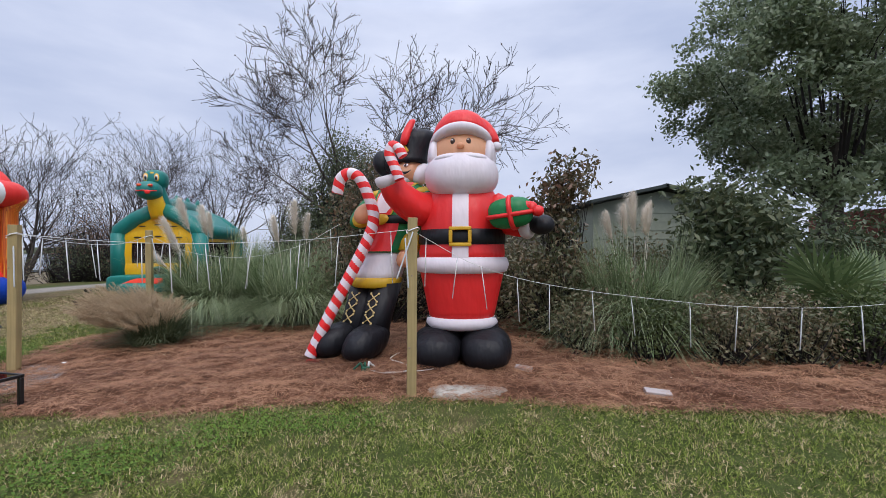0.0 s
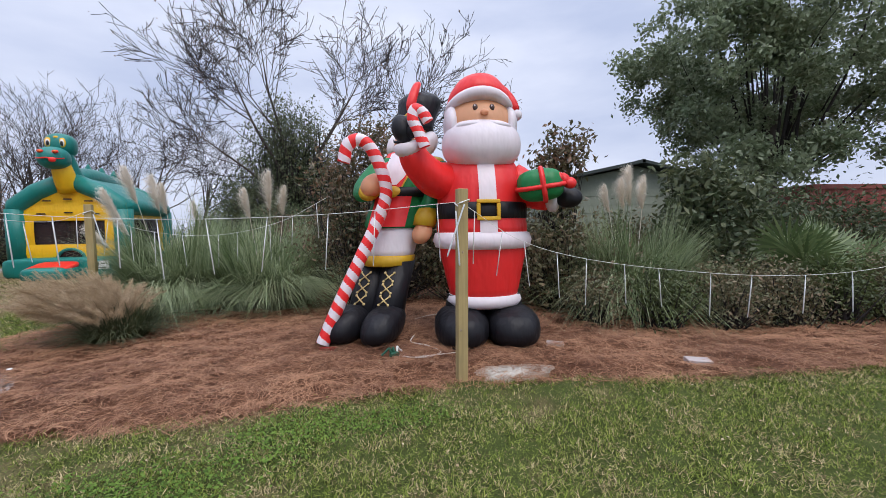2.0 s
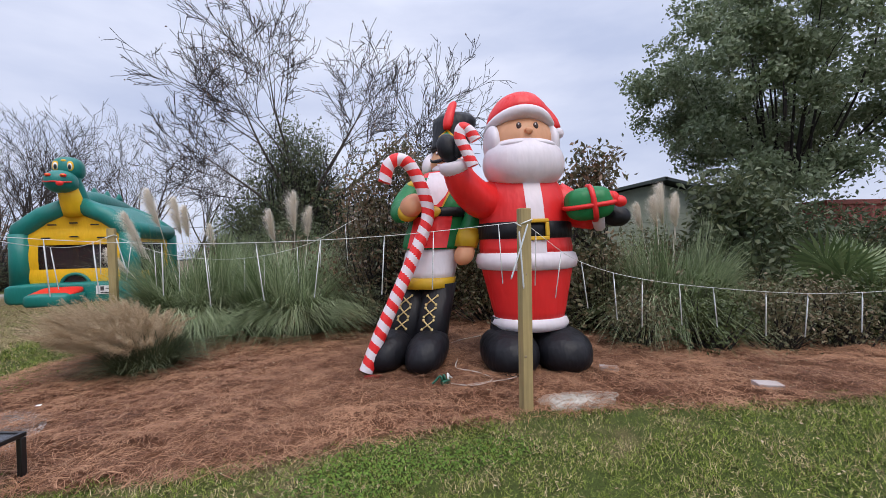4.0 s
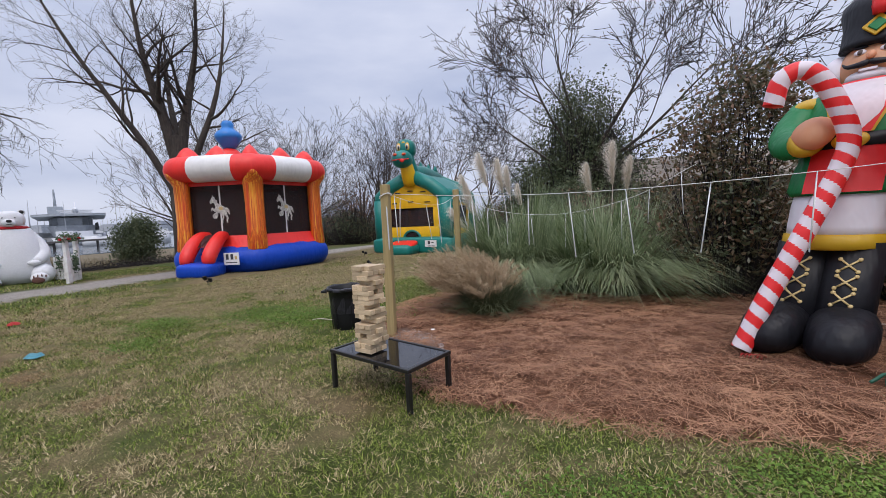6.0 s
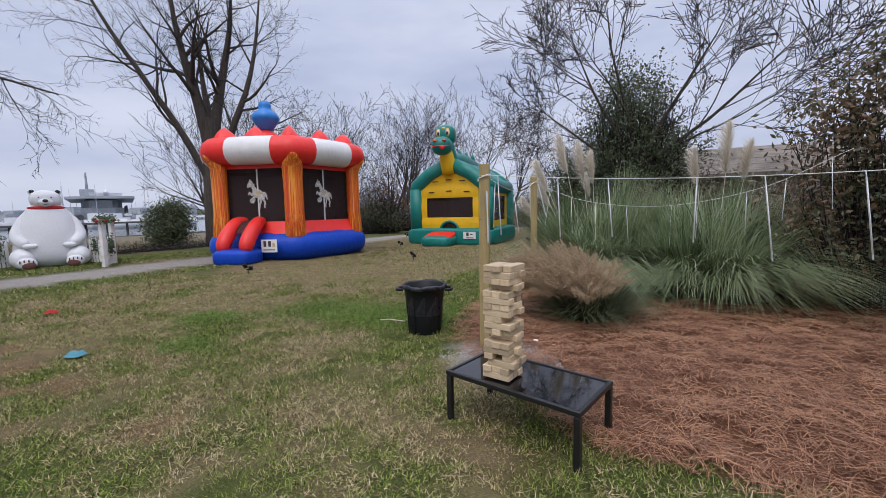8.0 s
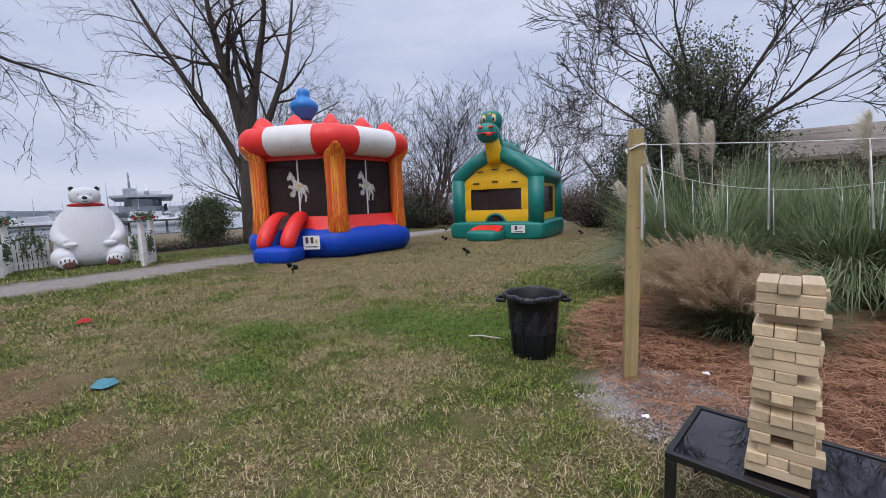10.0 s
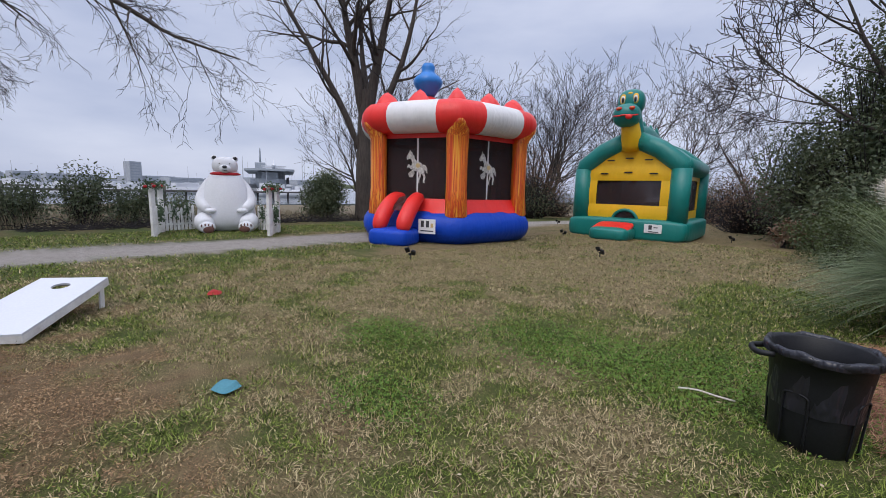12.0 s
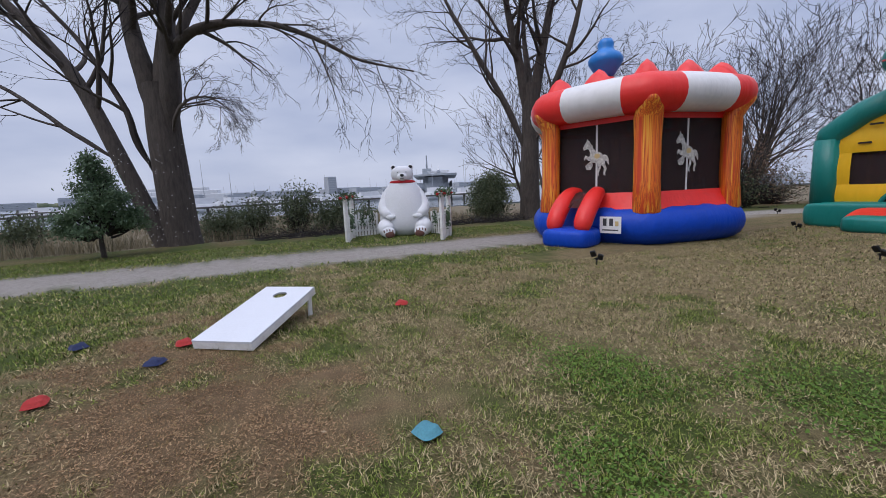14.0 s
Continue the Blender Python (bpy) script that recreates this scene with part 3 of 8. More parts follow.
    tube(bm, [(-0.855, -0.46, 2.33), (-0.87, -0.475, 2.36), (-0.885, -0.49, 2.42), (-0.89, -0.495, 2.44)], [0.15, 0.18, 0.18, 0.14], 18, W)
    ell(bm, (-0.95, -0.52, 2.58), (0.125, 0.125, 0.17), K, Matrix.Rotation(-0.25, 3, "Y"))
    ell(bm, (-0.85, -0.6, 2.54), (0.06, 0.07, 0.09), K)
    striped_cane(bm, smooth_path([(-0.71, -0.68, 2.34), (-0.78, -0.68, 2.52), (-0.84, -0.68, 2.66), (-0.81, -0.68, 2.77), (-0.73, -0.68, 2.73), (-0.67, -0.68, 2.63)], 160), 0.062, 0.13, R, W)
    # other arm round the present
    tube(bm, smooth_path([(0.38, 0.0, 2.05), (0.62, -0.1, 1.88), (0.78, -0.25, 1.8)], 9), [0.23, 0.23, 0.225, 0.22, 0.21, 0.2, 0.19, 0.18, 0.17], 18, R)
    tube(bm, [(0.77, -0.24, 1.8), (0.8, -0.26, 1.8), (0.85, -0.3, 1.79), (0.87, -0.31, 1.79)], [0.15, 0.18, 0.18, 0.14], 16, W)
    ell(bm, (0.98, -0.36, 1.79), (0.16, 0.14, 0.13), K, rotz(-0.4))
    turn = Euler((0.12, -0.12, -0.3)).to_matrix()
    ell(bm, (0.6, -0.5, 1.93), (0.26, 0.2, 0.19), G, turn, seg=28, rows=18, power=0.7)
    tube(bm, smooth_path([Vector((0.6, -0.5, 1.93)) + turn @ Vector((0.265 * math.copysign(abs(math.cos(a)) ** 0.7, math.cos(a)), 0.205 * math.copysign(abs(math.sin(a)) ** 0.7, math.sin(a)), -0.02)) for a in (2 * math.pi * k / 24 for k in range(25))], 60), 0.028, 6, R)
    tube(bm, smooth_path([Vector((0.6, -0.5, 1.93)) + turn @ Vector((0.03, 0.205 * math.copysign(abs(math.cos(a)) ** 0.7, math.cos(a)), 0.195 * math.copysign(abs(math.sin(a)) ** 0.7, math.sin(a)))) for a in (2 * math.pi * k / 24 for k in range(25))], 60), 0.03, 6, R)
    for c, r in (((0.82, -0.6, 1.98), 0.09), ((0.9, -0.62, 1.94), 0.075), ((0.76, -0.64, 2.0), 0.07)):
        ell(bm, c, (r, r * 0.8, r * 0.9), R)
    for v in bm.verts:  # leaning back a little
        v.co.y += 0.12 * v.co.z
        v.co = Vector((1.03 * v.co.x, 1.03 * v.co.y, 1.0 * v.co.z))
    return part("inflatable_figure", bm, None, mats=[M_RED, M_WHITE, M_BLACK, M_GREEN, M_GOLD, M_SKIN, M_EYE])


def striped_cane(bm, pts, radius, pitch, red, white, sides=24):
    faces = tube(bm, pts, radius, sides, red)
    run = 0.0
    for i in range(len(pts) - 1):
        run += (pts[i + 1] - pts[i]).length
        for j in range(sides):
            faces[i * sides + j].material_index = red if (run / pitch + j / sides) % 1.0 < 0.5 else white


def soldier_figure():
    """Tall toy soldier leaning back and to one side, with a striped cane."""
    bm = bmesh.new()
    R, W, K, G, Y, S, E = range(7)
    for sx in (-1, 1):
        ell(bm, (sx * 0.23 - 0.02, -0.16, 0.24), (0.25, 0.42, 0.25), K, rotz(sx * 0.08), power=0.85, seg=22)
        tube(bm, [(sx * 0.17, 0.0, 0.2), (sx * 0.17, 0, 0.6), (sx * 0.17, 0, 1.05)], [0.23, 0.22, 0.235], 20, K)
    lathe(bm, [(0.33, 0.98), (0.385, 1.0), (0.385, 1.12), (0.33, 1.14)], Y, 28, sy=0.8)
    lathe(bm, [(0.36, 1.1), (0.37, 1.2), (0.375, 1.4), (0.36, 1.62)], W, 28, sy=0.8)
    lathe(bm, [(0.4, 1.5), (0.435, 1.55), (0.43, 1.7), (0.4, 1.85), (0.42, 2.05), (0.44, 2.3), (0.4, 2.5), (0.25, 2.62), (0.1, 2.65)], G, 32, sy=0.78)
    lathe(bm, [(0.4, 1.93), (0.432, 1.945), (0.436, 2.06), (0.4, 2.075)], K, 32, sy=0.79)
    # red front with white chest panel and gold piping, lying on the round jacket
    def front(x, z, lift):
        r = 0.43 - 0.03 * math.exp(-((z - 1.85) / 0.15) ** 2) - max(0.0, z - 2.35) * 0.45
        return Vector((x, -0.79 * math.sqrt(max(0.0, r * r - x * x)) - lift, z))
    for half, z0, z1, lift, mi in ((lambda z: 0.27, 1.52, 1.94, 0.012, R), (lambda z: 0.14 + 0.16 * (z - 2.07) / 0.5, 2.07, 2.6, 0.014, Y), (lambda z: 0.12 + 0.15 * (z - 2.07) / 0.5, 2.07, 2.6, 0.02, R), (lambda z: 0.06 + 0.11 * min(1.0, (z - 2.1) / 0.15), 2.1, 2.58, 0.028, W)):
        grid_faces(bm, [[front(half(z) * u, z, lift) for u in (-1, -0.66, -0.33, 0, 0.33, 0.66, 1)] for z in (z0 + (z1 - z0) * k / 8 for k in range(9))], mi, False)
    ell(bm, (0.0, -0.355, 2.0), (0.13, 0.03, 0.085), Y)
    for sx in (-1, 1):
        ell(bm, (sx * 0.4, 0, 2.44), (0.17, 0.19, 0.1), Y)
        for z in (2.4, 2.42, 2.44):
            ell(bm, (sx * 0.48, -0.02, z - 0.1), (0.06, 0.14, 0.05), Y, seg=12, rows=8)
    tube(bm, smooth_path([(0.43, 0, 2.4), (0.53, -0.02, 2.1), (0.52, -0.06, 1.85), (0.5, -0.12, 1.7)], 9), [0.17, 0.17, 0.17, 0.165, 0.16, 0.155, 0.15, 0.145, 0.14], 16, G)
    tube(bm, [(0.5, -0.11, 1.74), (0.5, -0.13, 1.66), (0.49, -0.15, 1.52)], [0.15, 0.165, 0.15], 16, Y)
    ell(bm, (0.49, -0.16, 1.43), (0.135, 0.14, 0.15), S)
    tube(bm, smooth_path([(-0.42, 0, 2.4), (-0.51, -0.12, 2.18), (-0.45, -0.28, 2.03), (-0.33, -0.37, 2.02)], 9), [0.17, 0.17, 0.165, 0.16, 0.16, 0.155, 0.15, 0.145, 0.14], 16, G)
    tube(bm, [(-0.36, -0.35, 2.02), (-0.31, -0.39, 2.03), (-0.28, -0.42, 2.05)], [0.14, 0.16, 0.15], 16, Y)
    ell(bm, (-0.26, -0.44, 2.1), (0.165, 0.16, 0.165), S)
    # head with white hair, moustache and tall black hat
    ell(bm, (0, 0, 2.79), (0.26, 0.25, 0.27), S, seg=24)
    ell(bm, (0, -0.13, 2.64), (0.17, 0.15, 0.085), W)
    for sx in (-1, 1):
        ell(bm, (sx * 0.26, 0.03, 2.76), (0.13, 0.17, 0.19), W, seg=16)
        tube(bm, smooth_path([(0, -0.285, 2.765), (sx * 0.08, -0.285, 2.745), (sx * 0.16, -0.255, 2.755), (sx * 0.2, -0.225, 2.8)], 8), [0.025, 0.03, 0.03, 0.026, 0.022, 0.016, 0.01, 0.005], 8, K)
        ell(bm, (sx * 0.088, -0.228, 2.885), (0.045, 0.02, 0.03), W)
        ell(bm, (sx * 0.088, -0.24, 2.885), (0.022, 0.012, 0.026), E)
        ell(bm, (sx * 0.09, -0.215, 2.935), (0.055, 0.02, 0.013), K)
    ell(bm, (0, -0.27, 2.83), (0.035, 0.045, 0.045), S)
    box(bm, (0, -0.278, 2.69), (0.13, 0.02, 0.03), W, None, 0.008)
    lathe(bm, [(0.25, 2.95), (0.285, 2.97), (0.28, 3.02), (0.285, 3.2), (0.325, 3.35), (0.325, 3.44), (0.26, 3.52), (0.1, 3.545)], K, 28)
    box(bm, (0, -0.295, 3.12), (0.16, 0.03, 0.16), Y, Matrix.Rotation(math.pi / 4, 3, "Y"), 0.01)
    box(bm, (0, -0.308, 3.12), (0.1, 0.03, 0.1), G, Matrix.Rotation(math.pi / 4, 3, "Y"), 0.01)
    tube(bm, smooth_path([(0, -0.32, 3.22), (0.0, -0.33, 3.4), (0.01, -0.3, 3.6), (0.03, -0.26, 3.66)], 8), [0.05, 0.07, 0.075, 0.07, 0.065, 0.06, 0.05, 0.03], 12, R)
    # laces on the boots
    for sx in (-1, 1):
        for k in range(3):
            z = 0.55 + k * 0.15
            for d in (-1, 1):
                tube(bm, [(sx * 0.17 - d * 0.06, -0.222, z - 0.05), (sx * 0.17, -0.232, z), (sx * 0.17 + d * 0.06, -0.222, z + 0.05)], 0.009, 6, 7)
                for e in (-1, 1):
                    ell(bm, (sx * 0.17 + d * 0.065, -0.222, z + e * 0.055), (0.018, 0.014, 0.018), 7, seg=10, rows=6)
    for v in bm.verts:  # turned, then leaning
        v.co = rotz(-0.42) @ v.co
        v.co *= 0.95
        h = v.co.z
        v.co.x += 0.235 * h
        v.co.y += 0.27 * max(0.0, h - 0.15)
        v.co.z = h * 0.985
    base = Vector((-1.2, 5.62, 0.0))
    world_pts = [(-1.74, 5.3, 0.06), (-1.55, 5.38, 0.5), (-1.3, 5.47, 1.02), (-1.03, 5.56, 1.6), (-0.96, 5.6, 1.9), (-1.05, 5.63, 2.22), (-1.17, 5.64, 2.44), (-1.3, 5.64, 2.5), (-1.42, 5.63, 2.42), (-1.47, 5.63, 2.22)]
    striped_cane(bm, smooth_path([Vector(p) - base for p in world_pts], 520), 0.078, 0.17, R, W, 32)
    return part("inflatable_soldier", bm, None, mats=[M_RED, M_WHITE, M_BLACK, M_GREEN, M_GOLD, M_SKIN, M_EYE, M_BAR_TAN])


santa = suited_figure()
santa.matrix_world = pose(0.23, 5.36, gz(0.23, 5.36) - 0.04, 0, 0, -4)
tagged(santa, "tall inflatable figure in red suit holding a green present", "inflatable figure")
soldier = soldier_figure()
soldier.matrix_world = pose(-1.2, 5.62, gz(-1.2, 5.62))
tagged(soldier, "leaning inflatable toy soldier in green with a striped cane", "inflatable figure")


# ---- bounce houses ----
def ring_tube(bm, pts, radius, sides, mi_of, closed=True):
    """A closed inflated tube round a plan; mi_of(u) gives the colour along it."""
    k = len(pts)
    rings = []
    for i, p in enumerate(pts):
        d = (pts[(i + 1) % k] - pts[i - 1]).normalized()
        out = Vector((d.y, -d.x, 0))
        rings.append([p + radius * (math.cos(a) * out + math.sin(a) * Vector((0, 0, 1))) for a in (2 * math.pi * j / sides for j in range(sides))])
    vs = [[bm.verts.new(v) for v in r] for r in rings]
    for i in range(k):
        for j in range(sides):
            f = bm.faces.new((vs[i][j], vs[i][(j + 1) % sides], vs[(i + 1) % k][(j + 1) % sides], vs[(i + 1) % k][j]))
            f.material_index, f.smooth = mi_of(i / k), True


def hexagon(r, turn, n_side, z=0.0, soften=0.0):
    """Points round a hexagon with its corners drawn in by soften."""
    c = [Vector((r * math.cos(turn + k * math.pi / 3), r * math.sin(turn + k * math.pi / 3), z)) for k in range(6)]
    out = []
    for k in range(6):
        for j in range(n_side):
            p = c[k].lerp(c[(k + 1) % 6], j / n_side)
            q = Vector((p.x, p.y, 0)).normalized() * r * 0.93
            p = p.lerp(Vector((q.x, q.y, z)), soften)
            out.append(p)
    return out


HORSE = [(-0.62, 0.3), (-0.56, 0.38), (-0.46, 0.47), (-0.43, 0.56), (-0.38, 0.49), (-0.3, 0.47), (-0.27, 0.39), (-0.19, 0.36), (-0.17, 0.27), (-0.1, 0.22), (-0.02, 0.14), (0.1, 0.15), (0.22, 0.1), (0.3, 0.03), (0.36, 0.06), (0.47, 0.02), (0.55, -0.09), (0.56, -0.25), (0.5, -0.2), (0.45, -0.12), (0.39, -0.14), (0.4, -0.24), (0.47, -0.36), (0.4, -0.47), (0.42, -0.56), (0.33, -0.54), (0.33, -0.42), (0.35, -0.34), (0.27, -0.27), (0.2, -0.24), (0.19, -0.36), (0.11, -0.46), (0.13, -0.57), (0.04, -0.53), (0.05, -0.42), (0.11, -0.31), (0.07, -0.2), (-0.06, -0.16), (-0.17, -0.16), (-0.28, -0.28), (-0.4, -0.28), (-0.45, -0.2), (-0.52, -0.24), (-0.45, -0.36), (-0.27, -0.37), (-0.15, -0.24), (-0.24, -0.1), (-0.36, -0.1), (-0.5, -0.02), (-0.55, -0.08), (-0.58, -0.02), (-0.5, 0.08), (-0.36, 0.02), (-0.3, 0.05), (-0.3, 0.16), (-0.38, 0.26), (-0.5, 0.24), (-0.58, 0.22)]


def flat_shape(bm, outline, at, thick=0.02, mi=0):
    a = [bm.verts.new(at(x, z, 0.0)) for x, z in outline]
    b = [bm.verts.new(at(x, z, thick)) for x, z in outline]
    k = len(outline)
    bm.faces.new(b)
    bm.faces.new(a[::-1])
    for i in range(k):
        bm.faces.new((a[i], a[(i + 1) % k], b[(i + 1) % k], b[i]))
    for f in bm.faces:
        f.material_index = mi


def sign_card(parent, at, w, h, marks):
    """A printed card; at(x, z, out) gives places on it; marks: dark and tan blocks."""
    bm = bmesh.new()
    flat_shape(bm, [(-w / 2, -h / 2), (w / 2, -h / 2), (w / 2, h / 2), (-w / 2, h / 2)], at, 0.012)
    card = part("notice_card", bm, M_PRINT, parent, "white printed notice card")
    for x, z, a, b, m in marks:
        bm = bmesh.new()
        flat_shape(bm, [(x - a / 2, z - b / 2), (x + a / 2, z - b / 2), (x + a / 2, z + b / 2), (x - a / 2, z + b / 2)], lambda u, v, o: at(u, v, o + 0.014), 0.003)
        part("print_block", bm, m, card)


def carousel_house():
    th = thing("bounce_house", pose(-15.05, 10.95, gz(-15.05, 10.95)), "red, white and blue carousel bounce house with orange columns", "bounce house", "bounce houses on the lawn")
    t0 = -0.638
    bm = bmesh.new()
    for z, r in ((0.41, 2.26),):
        plan = hexagon(r, t0, 16, z, 0.35)
        ring_tube(bm, plan, 0.43, 18, lambda u: 0)
    grid_faces(bm, [hexagon(2.3, t0, 4, 0.35, 0.35), hexagon(2.3, t0, 4, 0.76, 0.35)], 0, True)
    part("base", bm, M_VBLUE, th, "blue inflated base")
    Rp = 2.3
    for k in range(6):
        a = t0 + k * math.pi / 3
        bm = bmesh.new()
        x, y = Rp * math.cos(a), Rp * math.sin(a)
        ur, ut = Vector((math.cos(a), math.sin(a), 0)), Vector((-math.sin(a), math.cos(a), 0))
        rings = []
        for r, z, w, d in ((2.3, 0.62, 0.26, 0.16), (2.33, 0.74, 0.29, 0.2), (2.27, 1.4, 0.27, 0.2), (2.27, 2.2, 0.27, 0.2), (2.27, 2.7, 0.29, 0.2), (2.36, 2.88, 0.27, 0.22), (2.44, 2.98, 0.22, 0.22), (2.5, 3.07, 0.14, 0.2), (2.53, 3.14, 0.02, 0.12)):
            rings.append([ur * (r + d * math.sin(q)) + ut * (w * math.cos(q)) + Vector((0, 0, z)) for q in (2 * math.pi * i / 18 for i in range(18))])
        grid_faces(bm, rings, 0, True)
        part("column", bm, M_FLAME, th, "orange and yellow striped column")
    for k in range(6):
        a, b = t0 + k * math.pi / 3, t0 + (k + 1) * math.pi / 3
        A, B = Vector((Rp * math.cos(a), Rp * math.sin(a), 0)) * 0.97, Vector((Rp * math.cos(b), Rp * math.sin(b), 0)) * 0.97
        u = (B - A).normalized()
        out = Vector((u.y, -u.x, 0))
        at = lambda x, z, o, A=A, B=B, u=u, out=out: (A + B) / 2 + u * x + Vector((0, 0, z)) + out * o  # noqa: E731
        half, wz0, wz1, ww = (B - A).length / 2, 1.15, 2.7, 0.92
        bm = bmesh.new()
        for (x0, z0, x1, z1) in ((-half, 0.7, half, wz0), (-half, wz1, half, 3.0), (-half, wz0, -ww, wz1), (ww, wz0, half, wz1)):
            rows = []
            for i in range(7):
                z = z0 + (z1 - z0) * i / 6
                rows.append([at(x0 + (x1 - x0) * j / 8, z, 0.02 * math.sin(3.1 * j + 2 * i) + (0.26 * (1 - i / 6) + 0.05 * math.sin(2.2 * j) * (1 - i / 6) if z1 <= wz0 else 0.0)) for j in range(9)])
            grid_faces(bm, rows, 0, False)
        part("wall_panel", bm, M_VRED, th, "red vinyl panel")
        bm = bmesh.new()
        flat_shape(bm, [(-ww - 0.02, wz0 - 0.02), (ww + 0.02, wz0 - 0.02), (ww + 0.02, wz1 + 0.02), (-ww - 0.02, wz1 + 0.02)], lambda x, z, o: at(x, z, o - 0.06), 0.004)
        net = part("net_window", bm, M_NET, th, "black netting window")
        bm = bmesh.new()
        flat_shape(bm, [(-0.022, wz0), (0.022, wz0), (0.022, wz1), (-0.022, wz1)], lambda x, z, o: at(x, z, o - 0.05), 0.008)
        part("printed_pole", bm, M_VWHITE, net)
        bm = bmesh.new()
        flat_shape(bm, [(x * 0.52, z * 0.78 + 1.98) for x, z in HORSE], lambda x, z, o: at(x, z, o - 0.036), 0.008)
        part("printed_horse", bm, M_HORSE, net, "pale printed carousel horse")
        bm = bmesh.new()
        flat_shape(bm, [(0.02 + 0.07 * math.cos(q), 2.0 + 0.06 * math.sin(q)) for q in (math.pi / 5 * i for i in range(10))], lambda u2, v2, o: at(u2, v2, o - 0.026), 0.004)
        part("printed_saddle", bm, M_BAR_TAN, net)
        if k == 5:
            sign_at = lambda x, z, o, A=A, B=B, u=u, out=out: (A + B) / 2 + out * 0.64 + u * (x + 0.62) + Vector((0, 0, z + 0.48)) + out * o  # noqa: E731
            sign_card(th, sign_at, 0.46, 0.36, [(-0.12, 0.06, 0.08, 0.16, M_INK), (0.02, 0.06, 0.08, 0.16, M_INK), (0.14, 0.03, 0.07, 0.1, M_BAR_TAN), (0.0, -0.11, 0.34, 0.025, M_INK)])
            step_parts(th, at, out, u)
    plan = hexagon(2.36, t0, 24, 3.2, 0.3)
    bm = bmesh.new()
    ring_tube(bm, plan, 0.4, 18, lambda v: 1 if 0.22 < (v * 6) % 1.0 < 0.78 else 0)
    part("top_ring", bm, None, th, "red and white inflated ring", mats=[M_VRED, M_VWHITE])
    bm = bmesh.new()
    grid_faces(bm, [hexagon(2.2, t0, 4, 3.3, 0.3), hexagon(1.2, t0, 4, 3.62, 0.3), hexagon(0.3, t0, 4, 3.8, 0.3)], 0, True)
    part("roof", bm, M_VRED, th)
    # crown with swooping points at corners and mid-sides
    bm = bmesh.new()
    n = 16
    wave = hexagon(2.2, t0, n, 0.0, 0.3)
    rows = []
    for lift, wide in ((-0.25, 1.0), (0.0, 1.06), (0.35, 1.055), (0.7, 1.02), (0.9, 0.99), (1.0, 0.955), (0.9, 0.92), (0.6, 0.88), (0.2, 0.86), (-0.25, 0.84)):
        ring = []
        for i, p in enumerate(wave):
            s = abs(math.cos(math.pi * (i % n) / n * 2))
            peak = 0.12 + 0.34 * s**3.4 + 0.06 * s
            ring.append(Vector((p.x * (1 + (wide - 1) * 1.6), p.y * (1 + (wide - 1) * 1.6), 3.42 + peak * lift)))
        rows.append(ring)
    grid_faces(bm, rows, 0, True, False)
    part("crown", bm, M_VRED, th, "red pointed inflated crown")
    bm = bmesh.new()
    lathe(bm, [(0.4, 3.55), (0.4, 3.8), (0.34, 4.0), (0.2, 4.1)], 0, 18, (-0.42, -0.38, 0))
    part("finial_base", bm, M_VRED, th)
    bm = bmesh.new()
    lathe(bm, [(0.16, 4.08), (0.24, 4.18), (0.42, 4.45), (0.44, 4.55), (0.36, 4.68), (0.24, 4.75), (0.19, 4.84), (0.21, 4.93), (0.15, 5.05), (0.04, 5.08)], 0, 18, (-0.42, -0.38, 0))
    part("finial", bm, M_VCYAN, th, "bright blue inflated finial")
    return th


def step_parts(th, at, out, u):
    """Inflated step with two red arms and a dark opening."""
    bm = bmesh.new()
    c = at(-0.14, 0.21, 0.92)
    rot = Matrix((u, out, (0, 0, 1))).transposed()
    ell(bm, c, (0.56, 0.5, 0.23), 0, rot, 24, 14, 0.5)
    part("step", bm, M_VBLUE, th, "blue inflated step")
    for s in (-1, 1):
        bm = bmesh.new()
        pts = [at(-0.14 + s * 0.33, 0.36, 1.12), at(-0.14 + s * 0.33, 0.62, 1.0), at(-0.14 + s * 0.33, 0.9, 0.72), at(-0.14 + s * 0.31, 1.12, 0.38), at(-0.14 + s * 0.26, 1.16, 0.05)]
        tube(bm, smooth_path(pts, 12), [0.12, 0.17, 0.195, 0.2, 0.2, 0.2, 0.195, 0.19, 0.18, 0.17, 0.15, 0.13], 16)
        part("step_arm", bm, M_VRED, th)
    bm = bmesh.new()
    grid_faces(bm, [[at(-0.14 + x, z, o) for x in (-0.3, -0.1, 0.1, 0.3)] for z, o in ((1.2, 0.2), (1.16, 0.42), (1.0, 0.66), (0.86, 0.8))], 0, False)
    part("entrance_flap", bm, M_NET, th, "dark net entrance flap")


carousel_house()


